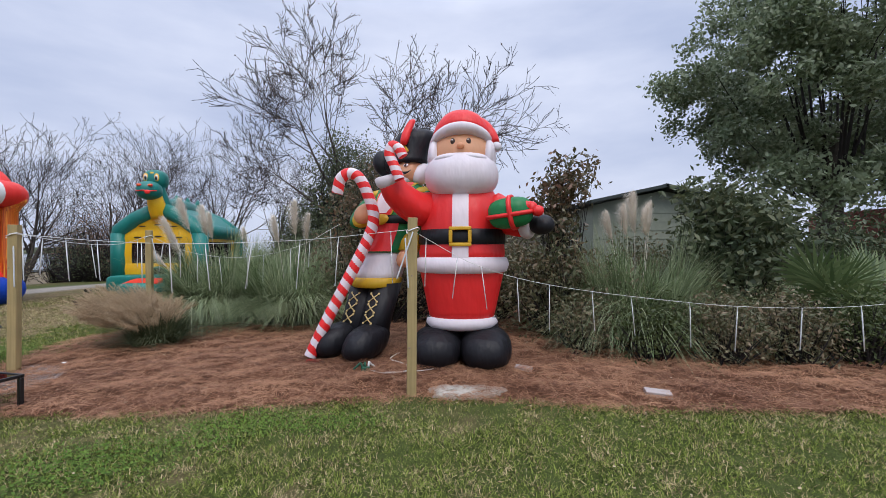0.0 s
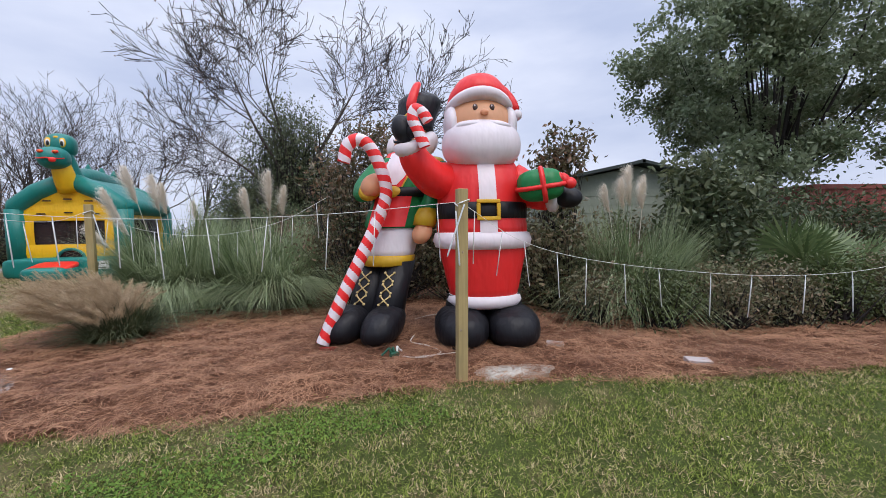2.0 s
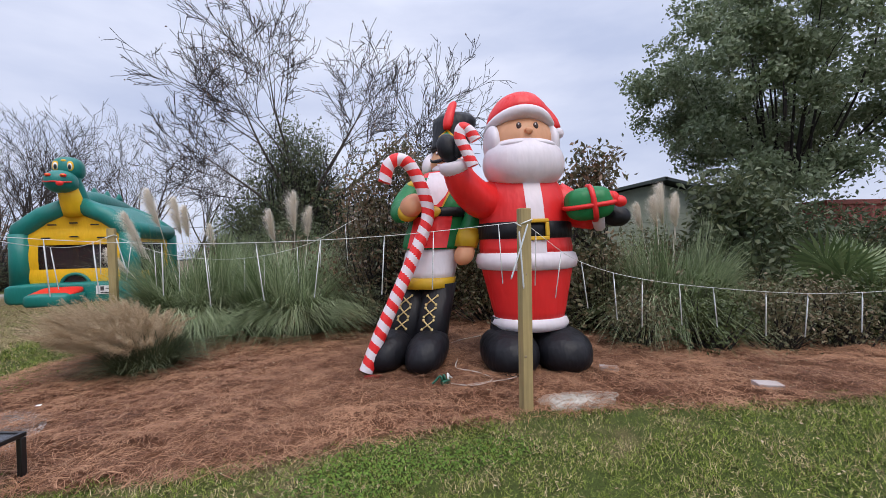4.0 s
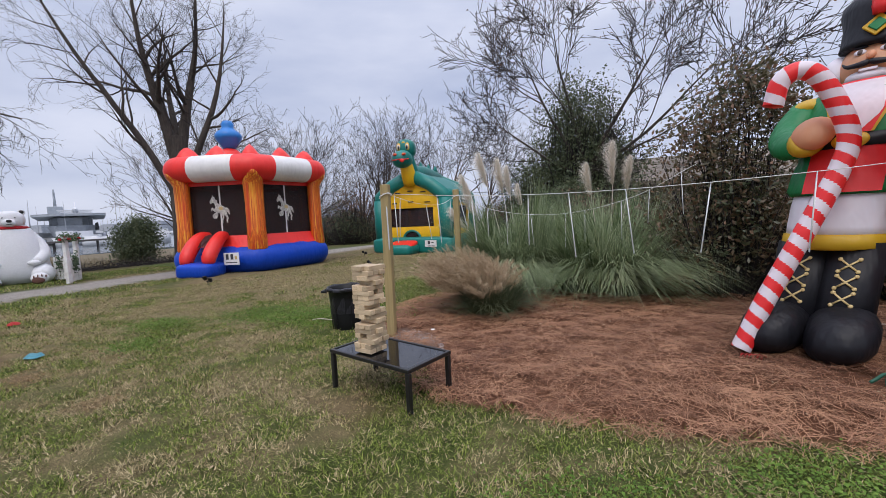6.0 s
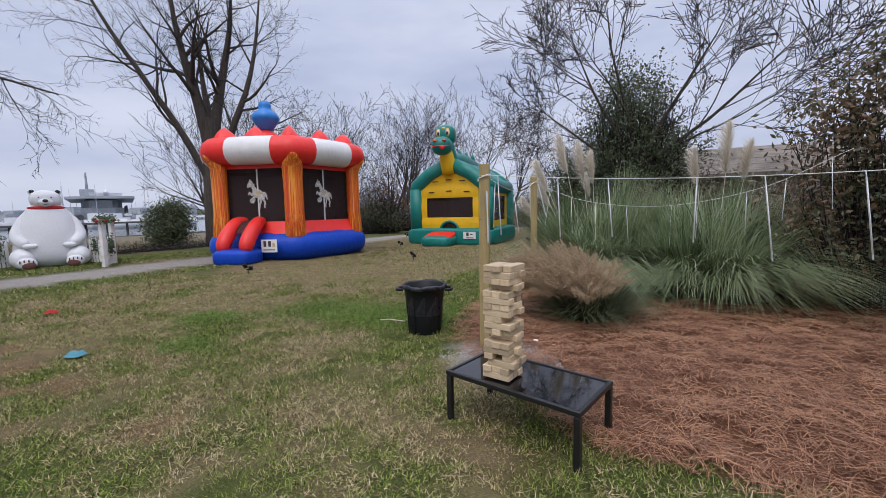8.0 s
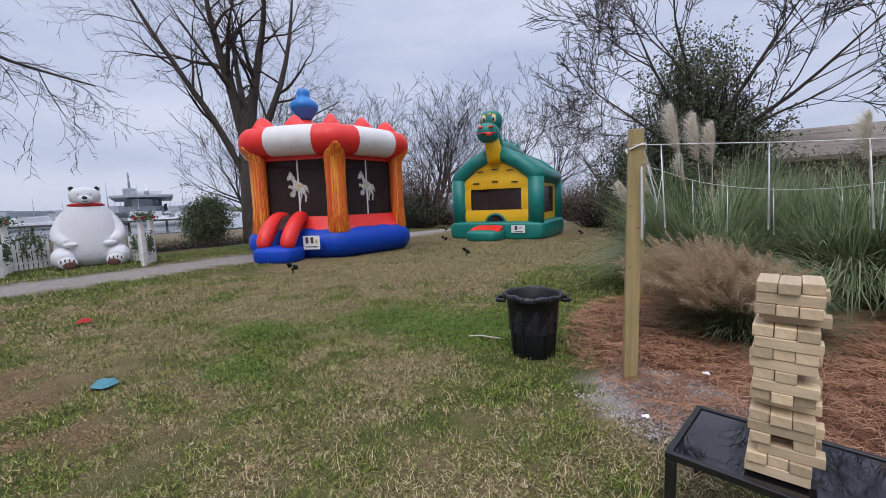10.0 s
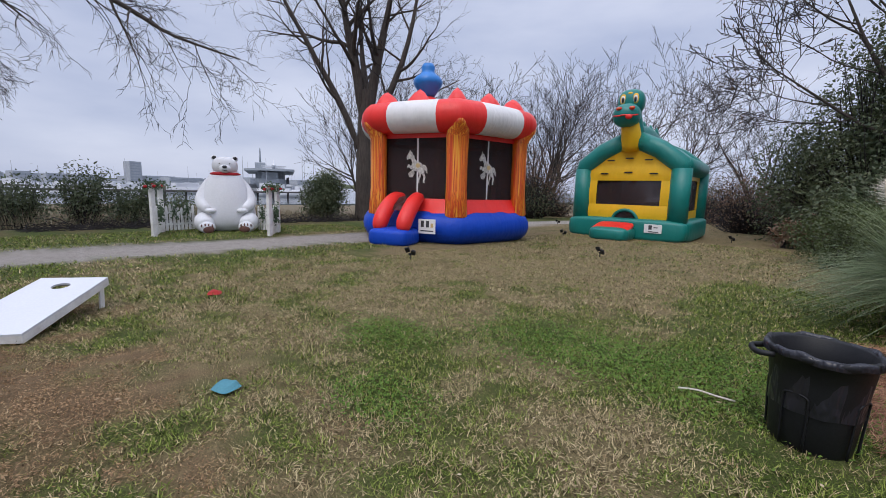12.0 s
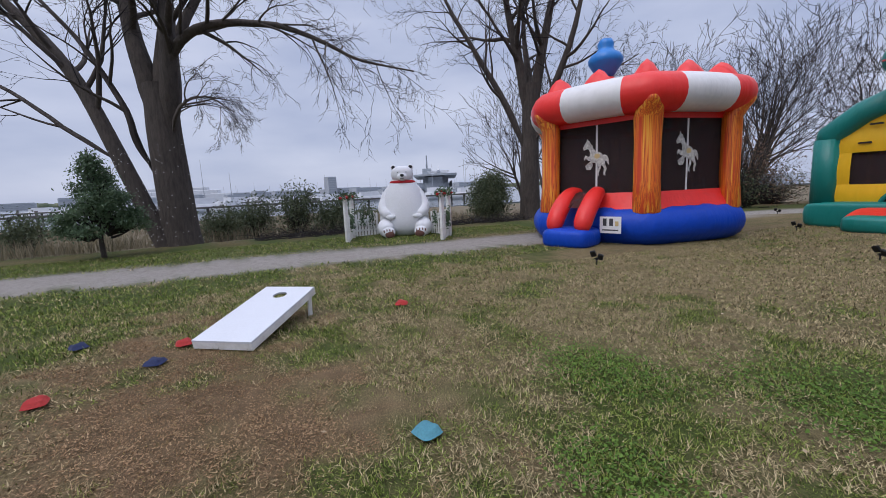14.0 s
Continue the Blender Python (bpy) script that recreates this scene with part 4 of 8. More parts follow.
def dino_house():
    th = thing("bounce_house", pose(-11.65, 16.25, gz(-11.65, 16.25), 0, 0, 6), "teal and yellow gabled bounce house with a dinosaur head", "bounce house", "bounce houses on the lawn")
    W, D, B = 1.85, 3.7, 0.6
    for c, s in (((0, 0.1, 0.32), (W + 0.05, 0.42, 0.36)), ((0, D - 0.1, 0.32), (W + 0.05, 0.42, 0.36)), ((-W + 0.3, D / 2, 0.32), (0.42, D / 2 + 0.1, 0.36)), ((W - 0.3, D / 2, 0.32), (0.42, D / 2 + 0.1, 0.36))):
        bm = bmesh.new()
        ell(bm, c, s, 0, None, 28, 14, 0.35)
        part("base_tube", bm, M_VTEAL, th, "teal inflated base")
    bm = bmesh.new()
    box(bm, (0, D / 2, 0.4), (2 * W - 0.5, D - 0.2, 0.5))
    part("bounce_floor", bm, M_VTEAL, th)
    e, apex = 2.42, 3.38
    for y in (0.12, D - 0.12):
        for s in (-1, 1):
            bm = bmesh.new()
            tube(bm, [(s * (W - 0.3), y, 0.5), (s * (W - 0.3), y, 1.4), (s * (W - 0.3), y, e - 0.1)], [0.3, 0.3, 0.3], 16)
            part("corner_column", bm, M_VTEAL, th)
            bm = bmesh.new()
            tube(bm, [(s * (W - 0.28), y, e - 0.28), (s * (W - 0.32), y, e), (s * 0.9, y, e + 0.5), (0, y, apex - 0.05)], [0.26, 0.3, 0.3, 0.3], 16)
            part("gable_beam", bm, M_VTEAL, th)
    for s in (-1, 1):
        bm = bmesh.new()
        tube(bm, [(s * (W - 0.3), -0.05, e - 0.02), (s * (W - 0.3), 0.2, e), (s * (W - 0.3), D - 0.2, e), (s * (W - 0.3), D + 0.05, e - 0.02)], [0.2, 0.3, 0.3, 0.2], 16)
        part("eave_beam", bm, M_VTEAL, th)
        bm = bmesh.new()
        grid_faces(bm, [[Vector((s * (W - 0.25), y, e + 0.2)), Vector((s * 0.9, y, e + 0.76)), Vector((0, y, apex + 0.2))] for y in (0.1, D / 2, D - 0.1)], 0, False)
        part("roof_sheet", bm, M_VTEAL, th)
        bm = bmesh.new()
        for z0, z1, y0, y1 in ((0.55, 0.95, 0.3, D - 0.3), (2.0, e, 0.3, D - 0.3), (0.95, 2.0, 0.3, 0.75), (0.95, 2.0, D - 0.75, D - 0.3)):
            box(bm, (s * (W - 0.28), (y0 + y1) / 2, (z0 + z1) / 2), (0.05, y1 - y0, z1 - z0))
        part("side_panel", bm, M_VYELLOW, th)
        bm = bmesh.new()
        box(bm, (s * (W - 0.28), D / 2, 1.475), (0.02, D - 1.4, 1.15))
        part("net_window", bm, M_NET, th, "black netting window")
    ridge = bmesh.new()
    tube(ridge, smooth_path([(0, 0.1, apex), (0, 1.2, apex + 0.12), (0, 2.2, apex + 0.1), (0, 3.4, apex + 0.05), (0, D, apex - 0.1)], 16), [0.26, 0.3, 0.34, 0.36, 0.37, 0.37, 0.36, 0.35, 0.33, 0.31, 0.29, 0.27, 0.25, 0.22, 0.2, 0.18], 16)
    part("back_ridge", ridge, M_VTEAL, th, "teal inflated body along the ridge")
    for k in range(3):
        bm = bmesh.new()
        lathe(bm, [(0.22, 0), (0.18, 0.12), (0.09, 0.24), (0.02, 0.3)], 0, 12, (0, 1.3 + 0.9 * k, apex + 0.36), 0.5, 1.0)
        part("back_spike", bm, M_VTEAL, th)
    # front wall with a window slot and doorway
    y = 0.02
    at = lambda x, z, o: Vector((x, y - o, z))  # noqa: E731
    bm = bmesh.new()
    x0, x1, z0, z1 = -1.02, 1.02, 1.12, 1.93
    for a, b, c, d in ((-1.35, 0.6, 1.35, z0), (-1.35, z0, x0, z1), (x1, z0, 1.35, z1)):
        rows = [[at(a + (c - a) * j / 8, b + (d - b) * i / 5, 0.03 * math.sin(math.pi * i / 5)) for j in range(9)] for i in range(6)]
        grid_faces(bm, rows, 0, False)
    rows = []
    for i in range(7):
        z = z1 + (3.2 - z1) * i / 6
        half = min(1.35, (3.27 - z) / (3.27 - 2.34) * 1.35)
        rows.append([at(half * (j / 4 - 1), z, 0.03 * math.sin(math.pi * i / 2)) for j in range(9)])
    grid_faces(bm, rows, 0, False)
    part("front_panel", bm, M_VYELLOW, th, "yellow vinyl front panel")
    bm = bmesh.new()
    flat_shape(bm, [(x0 - 0.03, z0 - 0.03), (x1 + 0.03, z0 - 0.03), (x1 + 0.03, z1 + 0.03), (x0 - 0.03, z1 + 0.03)], lambda x, z, o: at(x, z, o - 0.08), 0.004)
    part("net_window", bm, M_NET, th, "black netting window")
    bm = bmesh.new()
    flat_shape(bm, [(-0.36 * math.cos(a), 0.6 + 0.33 * math.sin(a)) for a in (math.pi * k / 12 for k in range(13))], lambda x, z, o: at(x, z, o + 0.03), 0.01)
    door = part("doorway", bm, M_NET, th, "dark arched net doorway")
    bm = bmesh.new()
    tube(bm, [at(-0.4 * math.cos(a), 0.58 + 0.37 * math.sin(a), 0.06) for a in (math.pi * k / 12 for k in range(13))], 0.05, 8)
    part("doorway_rim", bm, M_VTEAL, door)
    for x, z in ((-0.6, 2.6), (0.0, 2.66), (0.6, 2.6), (-0.78, 2.16), (0.0, 2.2), (0.78, 2.16)):
        bm = bmesh.new()
        flat_shape(bm, [(x - 0.13, z - 0.02), (x + 0.13, z - 0.02), (x + 0.12, z + 0.025), (x - 0.12, z + 0.025)], lambda u, v, o: at(u, v, o + 0.05), 0.012)
        part("vent_slot", bm, M_BLACKPAINT, th)
    # step
    bm = bmesh.new()
    ell(bm, (-0.12, -0.85, 0.2), (0.62, 0.62, 0.22), 0, None, 28, 14, 0.45)
    step = part("step", bm, M_VTEAL, th, "teal inflated step")
    bm = bmesh.new()
    ell(bm, (-0.12, -0.86, 0.38), (0.58, 0.56, 0.09), 0, Matrix.Rotation(0.2, 3, "X"), 24, 10, 0.4)
    part("step_top", bm, M_VRED, step, "red padded step top")
    sign_card(th, lambda x, z, o: Vector((0.98 + x, -0.335 - o, 0.4 + z)), 0.52, 0.28, [(-0.08, 0.04, 0.1, 0.14, M_INK), (0.08, 0.04, 0.12, 0.03, M_INK), (0.02, -0.1, 0.3, 0.03, M_INK)])
    # neck, head, face
    hz = 3.14
    bm = bmesh.new()
    tube(bm, smooth_path([(0, 0.5, hz - 0.1), (0, 0.2, hz + 0.35), (-0.05, 0.05, hz + 0.9), (-0.1, -0.05, hz + 1.3)], 10), [0.42, 0.4, 0.37, 0.34, 0.31, 0.29, 0.27, 0.27, 0.28, 0.28], 18)
    part("neck", bm, M_VTEAL, th)
    bm = bmesh.new()
    tube(bm, smooth_path([(0, 0.12, hz - 0.12), (0, -0.12, hz + 0.3), (-0.05, -0.2, hz + 0.7), (-0.08, -0.22, hz + 0.9)], 8), [0.34, 0.33, 0.31, 0.29, 0.27, 0.25, 0.22, 0.16], 16)
    part("neck_front", bm, M_VYELLOW, th)
    bm = bmesh.new()
    ell(bm, (-0.1, -0.05, hz + 1.42), (0.37, 0.38, 0.36), 0, None, 24, 14, 0.8)
    ell(bm, (-0.13, -0.47, hz + 0.98), (0.37, 0.44, 0.33), 0, None, 26, 14, 0.88)
    head = part("head", bm, M_VTEAL, th, "teal inflated dinosaur head")
    head.matrix_local = Matrix.Translation((0, 0, hz + 1.0)) @ Matrix.Scale(1.12, 4) @ Matrix.Rotation(0.12, 4, 'Z') @ Matrix.Translation((0, 0.12, -hz - 1.12))
    for s in (-1, 1):
        for nm, mat, r, c in (("eye", M_VYELLOW, (0.085, 0.03, 0.15), (s * 0.17, -0.4, 1.46)), ("eye_white", M_VWHITE, (0.06, 0.03, 0.11), (s * 0.17, -0.415, 1.45)), ("pupil", M_BLACKPAINT, (0.04, 0.03, 0.08), (s * 0.165, -0.43, 1.43)), ("nostril", M_VRED, (0.08, 0.05, 0.05), (s * 0.17, -0.86, 1.12)), ("nostril_glow", M_VORANGE, (0.045, 0.05, 0.03), (s * 0.17, -0.885, 1.12))):
            bm = bmesh.new()
            ell(bm, (c[0] - 0.11, c[1], hz + c[2]), r, 0, None, 14, 8)
            part(nm, bm, mat, head)
    bm = bmesh.new()
    ell(bm, (-0.1, -0.36, hz + 1.62), (0.07, 0.06, 0.04), 0, None, 12, 8)
    part("brow_mark", bm, M_VYELLOW, head)
    bm = bmesh.new()
    tube(bm, smooth_path([(-0.45, -0.72, hz + 0.95), (-0.3, -0.88, hz + 0.92), (-0.13, -0.93, hz + 0.93), (0.05, -0.88, hz + 0.92), (0.2, -0.72, hz + 0.95)], 12), 0.02, 6)
    ell(bm, (0.0, -0.92, hz + 0.88), (0.09, 0.04, 0.07), 0)
    part("mouth", bm, M_VRED, head, "red mouth with tongue")
    return th


dino_house()

# ---- posts and string lights ----
def wood_post(x, y, h, lean=(0.0, 0.0), turn=0.0):
    th = thing("wooden_post", pose(x, y, gz(x, y), lean[0], lean[1], turn), "square treated-pine post set in the ground", "post", "posts of the string lights")
    bm = bmesh.new()
    box(bm, (0, 0, h / 2 - 0.1), (0.095, 0.095, h + 0.2), 0, None, 0.006)
    part("timber", bm, M_POST, th)
    rng = random.Random(int(100 * x))
    for k in range(3):
        bm = bmesh.new()
        ell(bm, (rng.uniform(-0.03, 0.03), -0.048, h * rng.uniform(0.2, 0.9)), (0.008, 0.003, 0.012), 0, None, 10, 6)
        part("knot", bm, M_HOLE, th)
    bm = bmesh.new()
    tube(bm, smooth_path([(-0.055, -0.052, h - 0.14), (0.05, -0.055, h - 0.1), (0.056, 0.05, h - 0.13), (-0.05, 0.056, h - 0.12), (-0.055, -0.052, h - 0.16)], 16), 0.006, 6)
    part("cable_wrap", bm, M_CABLE, th)
    return th


P1, P2, P3 = (-0.31, 4.13), (-5.222, 4.9), (-5.48, 7.5)
wood_post(*P1, 1.8, (0, 0.6), 8)
wood_post(*P2, 1.8, (0, 0.4), 14)
wood_post(*P3, 1.86, (0, -0.5), 10)


def string_lights(pts, count, lengths, seed, label):
    """A drooping cable with hanging tubes, each a part."""
    th = thing("string_lights", pose(*pts[0]), label, "string lights", "string lights round the bed")
    o = Vector(pts[0])
    path = [p - o for p in smooth_path(pts, 40)]
    bm = bmesh.new()
    tube(bm, path, 0.0028, 5)
    part("cable", bm, M_CABLE, th)
    rng = random.Random(seed)
    for k in range(count):
        u = (k + 0.5 + rng.uniform(-0.2, 0.2)) / count * 39
        i = int(u)
        p = path[i].lerp(path[min(i + 1, 39)], u - i)
        ln = rng.uniform(*lengths)
        d = Vector((rng.uniform(-0.13, 0.13), rng.uniform(-0.08, 0.08), -1)).normalized()
        bm = bmesh.new()
        tube(bm, [p, p + d * 0.03, p + d * 0.04, p + d * (0.04 + ln), p + d * (0.05 + ln)], [0.003, 0.003, 0.0048, 0.0048, 0.0035], 8)
        tb = part("light_tube", bm, M_TUBE, th)
        bm = bmesh.new()
        tube(bm, [p + d * 0.06 + Vector((0, -0.006, 0)), p + d * (0.02 + ln) + Vector((0, -0.006, 0))], 0.003, 5)
        part("diode_strip", bm, M_CABLE, tb)
    return th


string_lights([(P2[0], P2[1] - 0.05, 1.7), (-4.0, 4.76, 1.6), (-2.8, 4.55, 1.56), (-1.5, 4.35, 1.59), (P1[0] - 0.04, P1[1], 1.68)], 10, (0.42, 0.52), 1, "drooping white cable with hanging clear light tubes between two posts")
string_lights([(P3[0], P3[1] + 0.05, 1.74), (-4.7, 7.5, 1.45), (-3.7, 7.45, 1.36), (-2.7, 7.4, 1.55), (-1.9, 7.35, 1.95)], 9, (0.42, 0.52), 2, "drooping white cable with hanging clear light tubes tied to a shrub")
string_lights([(P1[0] + 0.04, P1[1], 1.66), (0.35, 4.45, 1.32), (1.1, 4.62, 1.1), (2.2, 4.75, 0.93), (3.4, 4.62, 0.83), (4.6, 4.5, 0.86), (6.2, 4.6, 1.05)], 13, (0.4, 0.48), 3, "drooping white cable with hanging clear light tubes along the shrubs")
string_lights([(P2[0], P2[1] + 0.05, 1.7), (-5.3, 5.8, 1.6), (-5.4, 6.7, 1.6), (P3[0], P3[1] - 0.05, 1.76)], 3, (0.42, 0.52), 4, "short white cable with light tubes between two posts")

# loose tubes hanging on post ends
for x, y, z, d in ((P1[0] + 0.03, P1[1] - 0.06, 1.66, (-0.35, -0.02, -1)), (P1[0] - 0.05, P1[1] - 0.06, 1.6, (0.06, 0, -1)), (P3[0] + 0.07, P3[1] - 0.05, 1.72, (0.25, 0, -1)), (P2[0] + 0.06, P2[1] - 0.06, 1.55, (0.02, 0, -1))):
    bm = bmesh.new()
    q = Vector(d).normalized()
    tube(bm, [Vector((0, 0, 0)), q * 0.02, q * 0.48, q * 0.5], [0.004, 0.008, 0.008, 0.005], 8)
    ob = part("light_tube", bm, M_TUBE)
    ob.location = (x, y, z)
    tagged(ob, "clear plastic light tube hanging on a wooden post", "light tube", "loose light tubes")


# ---- things on the lawn ----
def low_table():
    th = thing("coffee_table", pose(-4.4, 3.635, 0.0, 0, 0, -12), "low black metal coffee table with glossy black glass top", "table")
    L, Wd, H = 0.91, 0.5, 0.335
    bm = bmesh.new()
    for c, s in (((0, -Wd / 2 + 0.0125, H - 0.015), (L, 0.025, 0.03)), ((0, Wd / 2 - 0.0125, H - 0.015), (L, 0.025, 0.03)), ((-L / 2 + 0.0125, 0, H - 0.015), (0.025, Wd - 0.052, 0.03)), ((L / 2 - 0.0125, 0, H - 0.015), (0.025, Wd - 0.052, 0.03))):
        box(bm, c, s, 0, None, 0.004)
    part("top_frame", bm, M_FRAME, th)
    bm = bmesh.new()
    box(bm, (0, 0, H - 0.012), (L - 0.054, Wd - 0.054, 0.01), 0, None, 0.002)
    part("glass_top", bm, M_GLASS, th, "glossy black glass")
    for sx in (-1, 1):
        for sy in (-1, 1):
            bm = bmesh.new()
            box(bm, (sx * (L / 2 - 0.02), sy * (Wd / 2 - 0.02), (H - 0.034) / 2), (0.036, 0.036, H - 0.034), 0, None, 0.004)
            leg = part("leg", bm, M_FRAME, th)
            bm = bmesh.new()
            lathe(bm, [(0.02, -0.004), (0.022, 0.0), (0.022, 0.014), (0.019, 0.018)], 0, 12, (sx * (L / 2 - 0.02), sy * (Wd / 2 - 0.02), 0))
            part("foot_cap", bm, M_PLASTIC, leg)
    return th


low_table()


def block_tower():
    th = thing("block_tower", pose(-4.53, 3.58, 0.339, 0, 0, -8), "tall uneven tower of pale pine blocks on the table", "block game")
    rng = random.Random(4)
    l3, w3, h3, rows = 0.183, 0.06, 0.0392, 18
    bm = bmesh.new()
    box(bm, (0, 0, 0), (l3, w3 - 0.001, h3 - 0.001), 0, None, 0.003)
    me = bpy.data.meshes.new("block")
    bm.to_mesh(me)
    bm.free()
    me.materials.append(M_BLOCK)
    skip = {(3, 1), (6, 0), (9, 2), (12, 1), (14, 0)}
    for r in range(rows):
        dx, dy = rng.uniform(-0.006, 0.006), rng.uniform(-0.006, 0.006)
        for k in range(3):
            if (r, k) in skip:
                continue
            ob = new("block", me)
            ob.parent = th
            off = (k - 1) * (w3 + 0.0005)
            push = rng.uniform(-0.008, 0.008) + (0.02 if rng.random() < 0.12 else 0)
            z = h3 * (r + 0.5)
            ob.matrix_local = pose(dx + push, off + dy, z, 0, 0, rng.uniform(-0.6, 0.6)) if r % 2 == 0 else pose(off + dx, dy + push, z, 0, 0, 90 + rng.uniform(-0.6, 0.6))
    return th


block_tower()


def rubbish_bin():
    th = thing("rubbish_bin", pose(-6.03, 5.07, gz(-6.08, 5.05), 0, 0, 25) @ Matrix.Scale(0.9, 4), "black ribbed plastic rubbish bin with a liner folded over the rim", "bin")
    bm = bmesh.new()
    lathe(bm, [(0.19, 0.0), (0.2, 0.015), (0.215, 0.2), (0.235, 0.42), (0.25, 0.56), (0.275, 0.57), (0.28, 0.6), (0.262, 0.615), (0.24, 0.6), (0.225, 0.42), (0.2, 0.2), (0.18, 0.03)], 0, 40)
    part("tub", bm, M_PLASTIC, th)
    for k in range(4):
        a = math.pi / 4 + k * math.pi / 2
        bm = bmesh.new()
        pts = [Vector((0.215 * math.cos(a + d), 0.215 * math.sin(a + d), z)) for d, z in ((-0.28, 0.02), (-0.28, 0.3), (-0.2, 0.36), (0.2, 0.36), (0.28, 0.3), (0.28, 0.02))]
        pts = [Vector((p.x * (1 + 0.22 * p.z), p.y * (1 + 0.22 * p.z), p.z)) for p in pts]
        tube(bm, smooth_path(pts, 24), 0.007, 6)
        part("rib", bm, M_PLASTIC, th)
    for s in (-1, 1):
        bm = bmesh.new()
        tube(bm, smooth_path([(s * 0.26, -0.09, 0.56), (s * 0.33, -0.07, 0.555), (s * 0.34, 0, 0.55), (s * 0.33, 0.07, 0.555), (s * 0.26, 0.09, 0.56)], 16), 0.018, 8)
        part("handle", bm, M_PLASTIC, th)
    bm = bmesh.new()
    rows = []
    for r, z in ((0.225, 0.25), (0.235, 0.45), (0.25, 0.6), (0.262, 0.622), (0.279, 0.612), (0.281, 0.59), (0.28, 0.575)):
        rows.append([Vector(((r + 0.006 * math.sin(9 * a + 20 * z)) * math.cos(a), (r + 0.006 * math.sin(9 * a + 20 * z)) * math.sin(a), z + (0.007 * math.sin(5 * a + 1) + 0.004 * math.sin(13 * a)) * (1 if z > 0.57 else 0))) for a in (2 * math.pi * k / 64 for k in range(64))])
    grid_faces(bm, rows, 0, True, False)
    part("liner", bm, M_BAGLINER, th, "dark shiny plastic liner")
    return th


rubbish_bin()


def bag_toss_board():
    th = thing("bag_toss_board", pose(-10.78, 1.63, 0.0, 0, 0, 146.7), "white painted wooden bag-toss board on folding legs", "game board")
    L, Wd, slope = 1.2, 0.62, math.asin(0.215 / 1.2)
    rot = Matrix.Rotation(-slope, 3, "Y")
    up = lambda x, y, z: rot @ Vector((x, y, z)) + Vector((0, 0, 0.012))  # noqa: E731
    hc, hr = (0.98, 0.0), 0.076
    bm = bmesh.new()
    ring = [(hc[0] + hr * math.cos(a), hc[1] + hr * math.sin(a)) for a in (2 * math.pi * k / 32 for k in range(32))]
    edge = []
    for x, y in ring:
        dx, dy = x - hc[0], y - hc[1]
        s = min((((L if dx > 0 else 0) - hc[0]) / dx) if abs(dx) > 1e-6 else 9e9, ((Wd / 2 * (1 if dy > 0 else -1)) / dy) if abs(dy) > 1e-6 else 9e9)
        edge.append((hc[0] + dx * s, hc[1] + dy * s))
    for cx, cy in ((0, -Wd / 2), (0, Wd / 2), (L, -Wd / 2), (L, Wd / 2)):
        i = min(range(32), key=lambda q: (edge[q][0] - cx) ** 2 + (edge[q][1] - cy) ** 2)
        edge[i] = (cx, cy)
    loops = [[bm.verts.new(up(x, y, z)) for x, y in src] for src, z in ((ring, 0.07), (ring, 0.088), (edge, 0.088), (edge, 0.07))]
    for a, b in zip(loops, loops[1:]):
        for j in range(32):
            bm.faces.new((a[j], a[(j + 1) % 32], b[(j + 1) % 32], b[j]))
    bmesh.ops.recalc_face_normals(bm, faces=bm.faces)
    part("deck", bm, M_BOARD, th)
    for c, s in (((L / 2, -Wd / 2 + 0.01, 0.035), (L, 0.02, 0.07)), ((L / 2, Wd / 2 - 0.01, 0.035), (L, 0.02, 0.07)), ((0.01, 0, 0.035), (0.02, Wd - 0.042, 0.07)), ((L - 0.01, 0, 0.035), (0.02, Wd - 0.042, 0.07))):
        bm = bmesh.new()
        box(bm, up(*c), s, 0, rot, 0.002)
        part("side_rail", bm, M_WORNWHITE, th)
    for s in (-1, 1):
        bm = bmesh.new()
        box(bm, (L * math.cos(slope) - 0.09, s * (Wd / 2 - 0.035), 0.12), (0.07, 0.02, 0.26), 0, Matrix.Rotation(0.08, 3, "Y"), 0.004)
        part("leg", bm, M_WORNWHITE, th)
    return th


bag_toss_board()


def bean_bag(x, y, turn, mat, colour):
    bm = bmesh.new()
    rows = []
    for i in range(9):
        row = []
        for j in range(9):
            u, v = i / 4 - 1, j / 4 - 1
            puff = (1 - abs(u) ** 5) * (1 - abs(v) ** 5)
            row.append((u, v, puff))
        rows.append(row)
    for s in (1, -1):
        grid_faces(bm, [[Vector((0.075 * u * (1 - 0.1 * abs(v) ** 4), 0.07 * v * (1 - 0.1 * abs(u) ** 4), 0.012 + (0.04 if s > 0 else 0.01) * p * s + 0.008 * p * math.sin(4 * u + 3 * v + x))) for u, v, p in row] for row in rows], 0, False)
    bmesh.ops.remove_doubles(bm, verts=bm.verts, dist=0.001)
    ob = part("bean_bag", bm, mat)
    ob.matrix_world = pose(x, y, gz(x, y) + 0.018, 0, 0, turn)
    tagged(ob, f"{colour} canvas bean bag lying on the worn grass", "bean bag", "bean bags round the board")


for row in ((-8.72, 2.86, 20, M_TEALBAG, "pale teal"), (-11.32, 3.49, 60, M_BAGRED, "red"), (-10.24, 0.53, 10, M_BAGRED, "red"), (-11.5, 0.33, 35, M_NAVY, "navy blue"), (-10.68, 1.13, 70, M_NAVY, "navy blue"), (-11.1, 1.27, 15, M_BAGRED, "red")):
    bean_bag(*row)


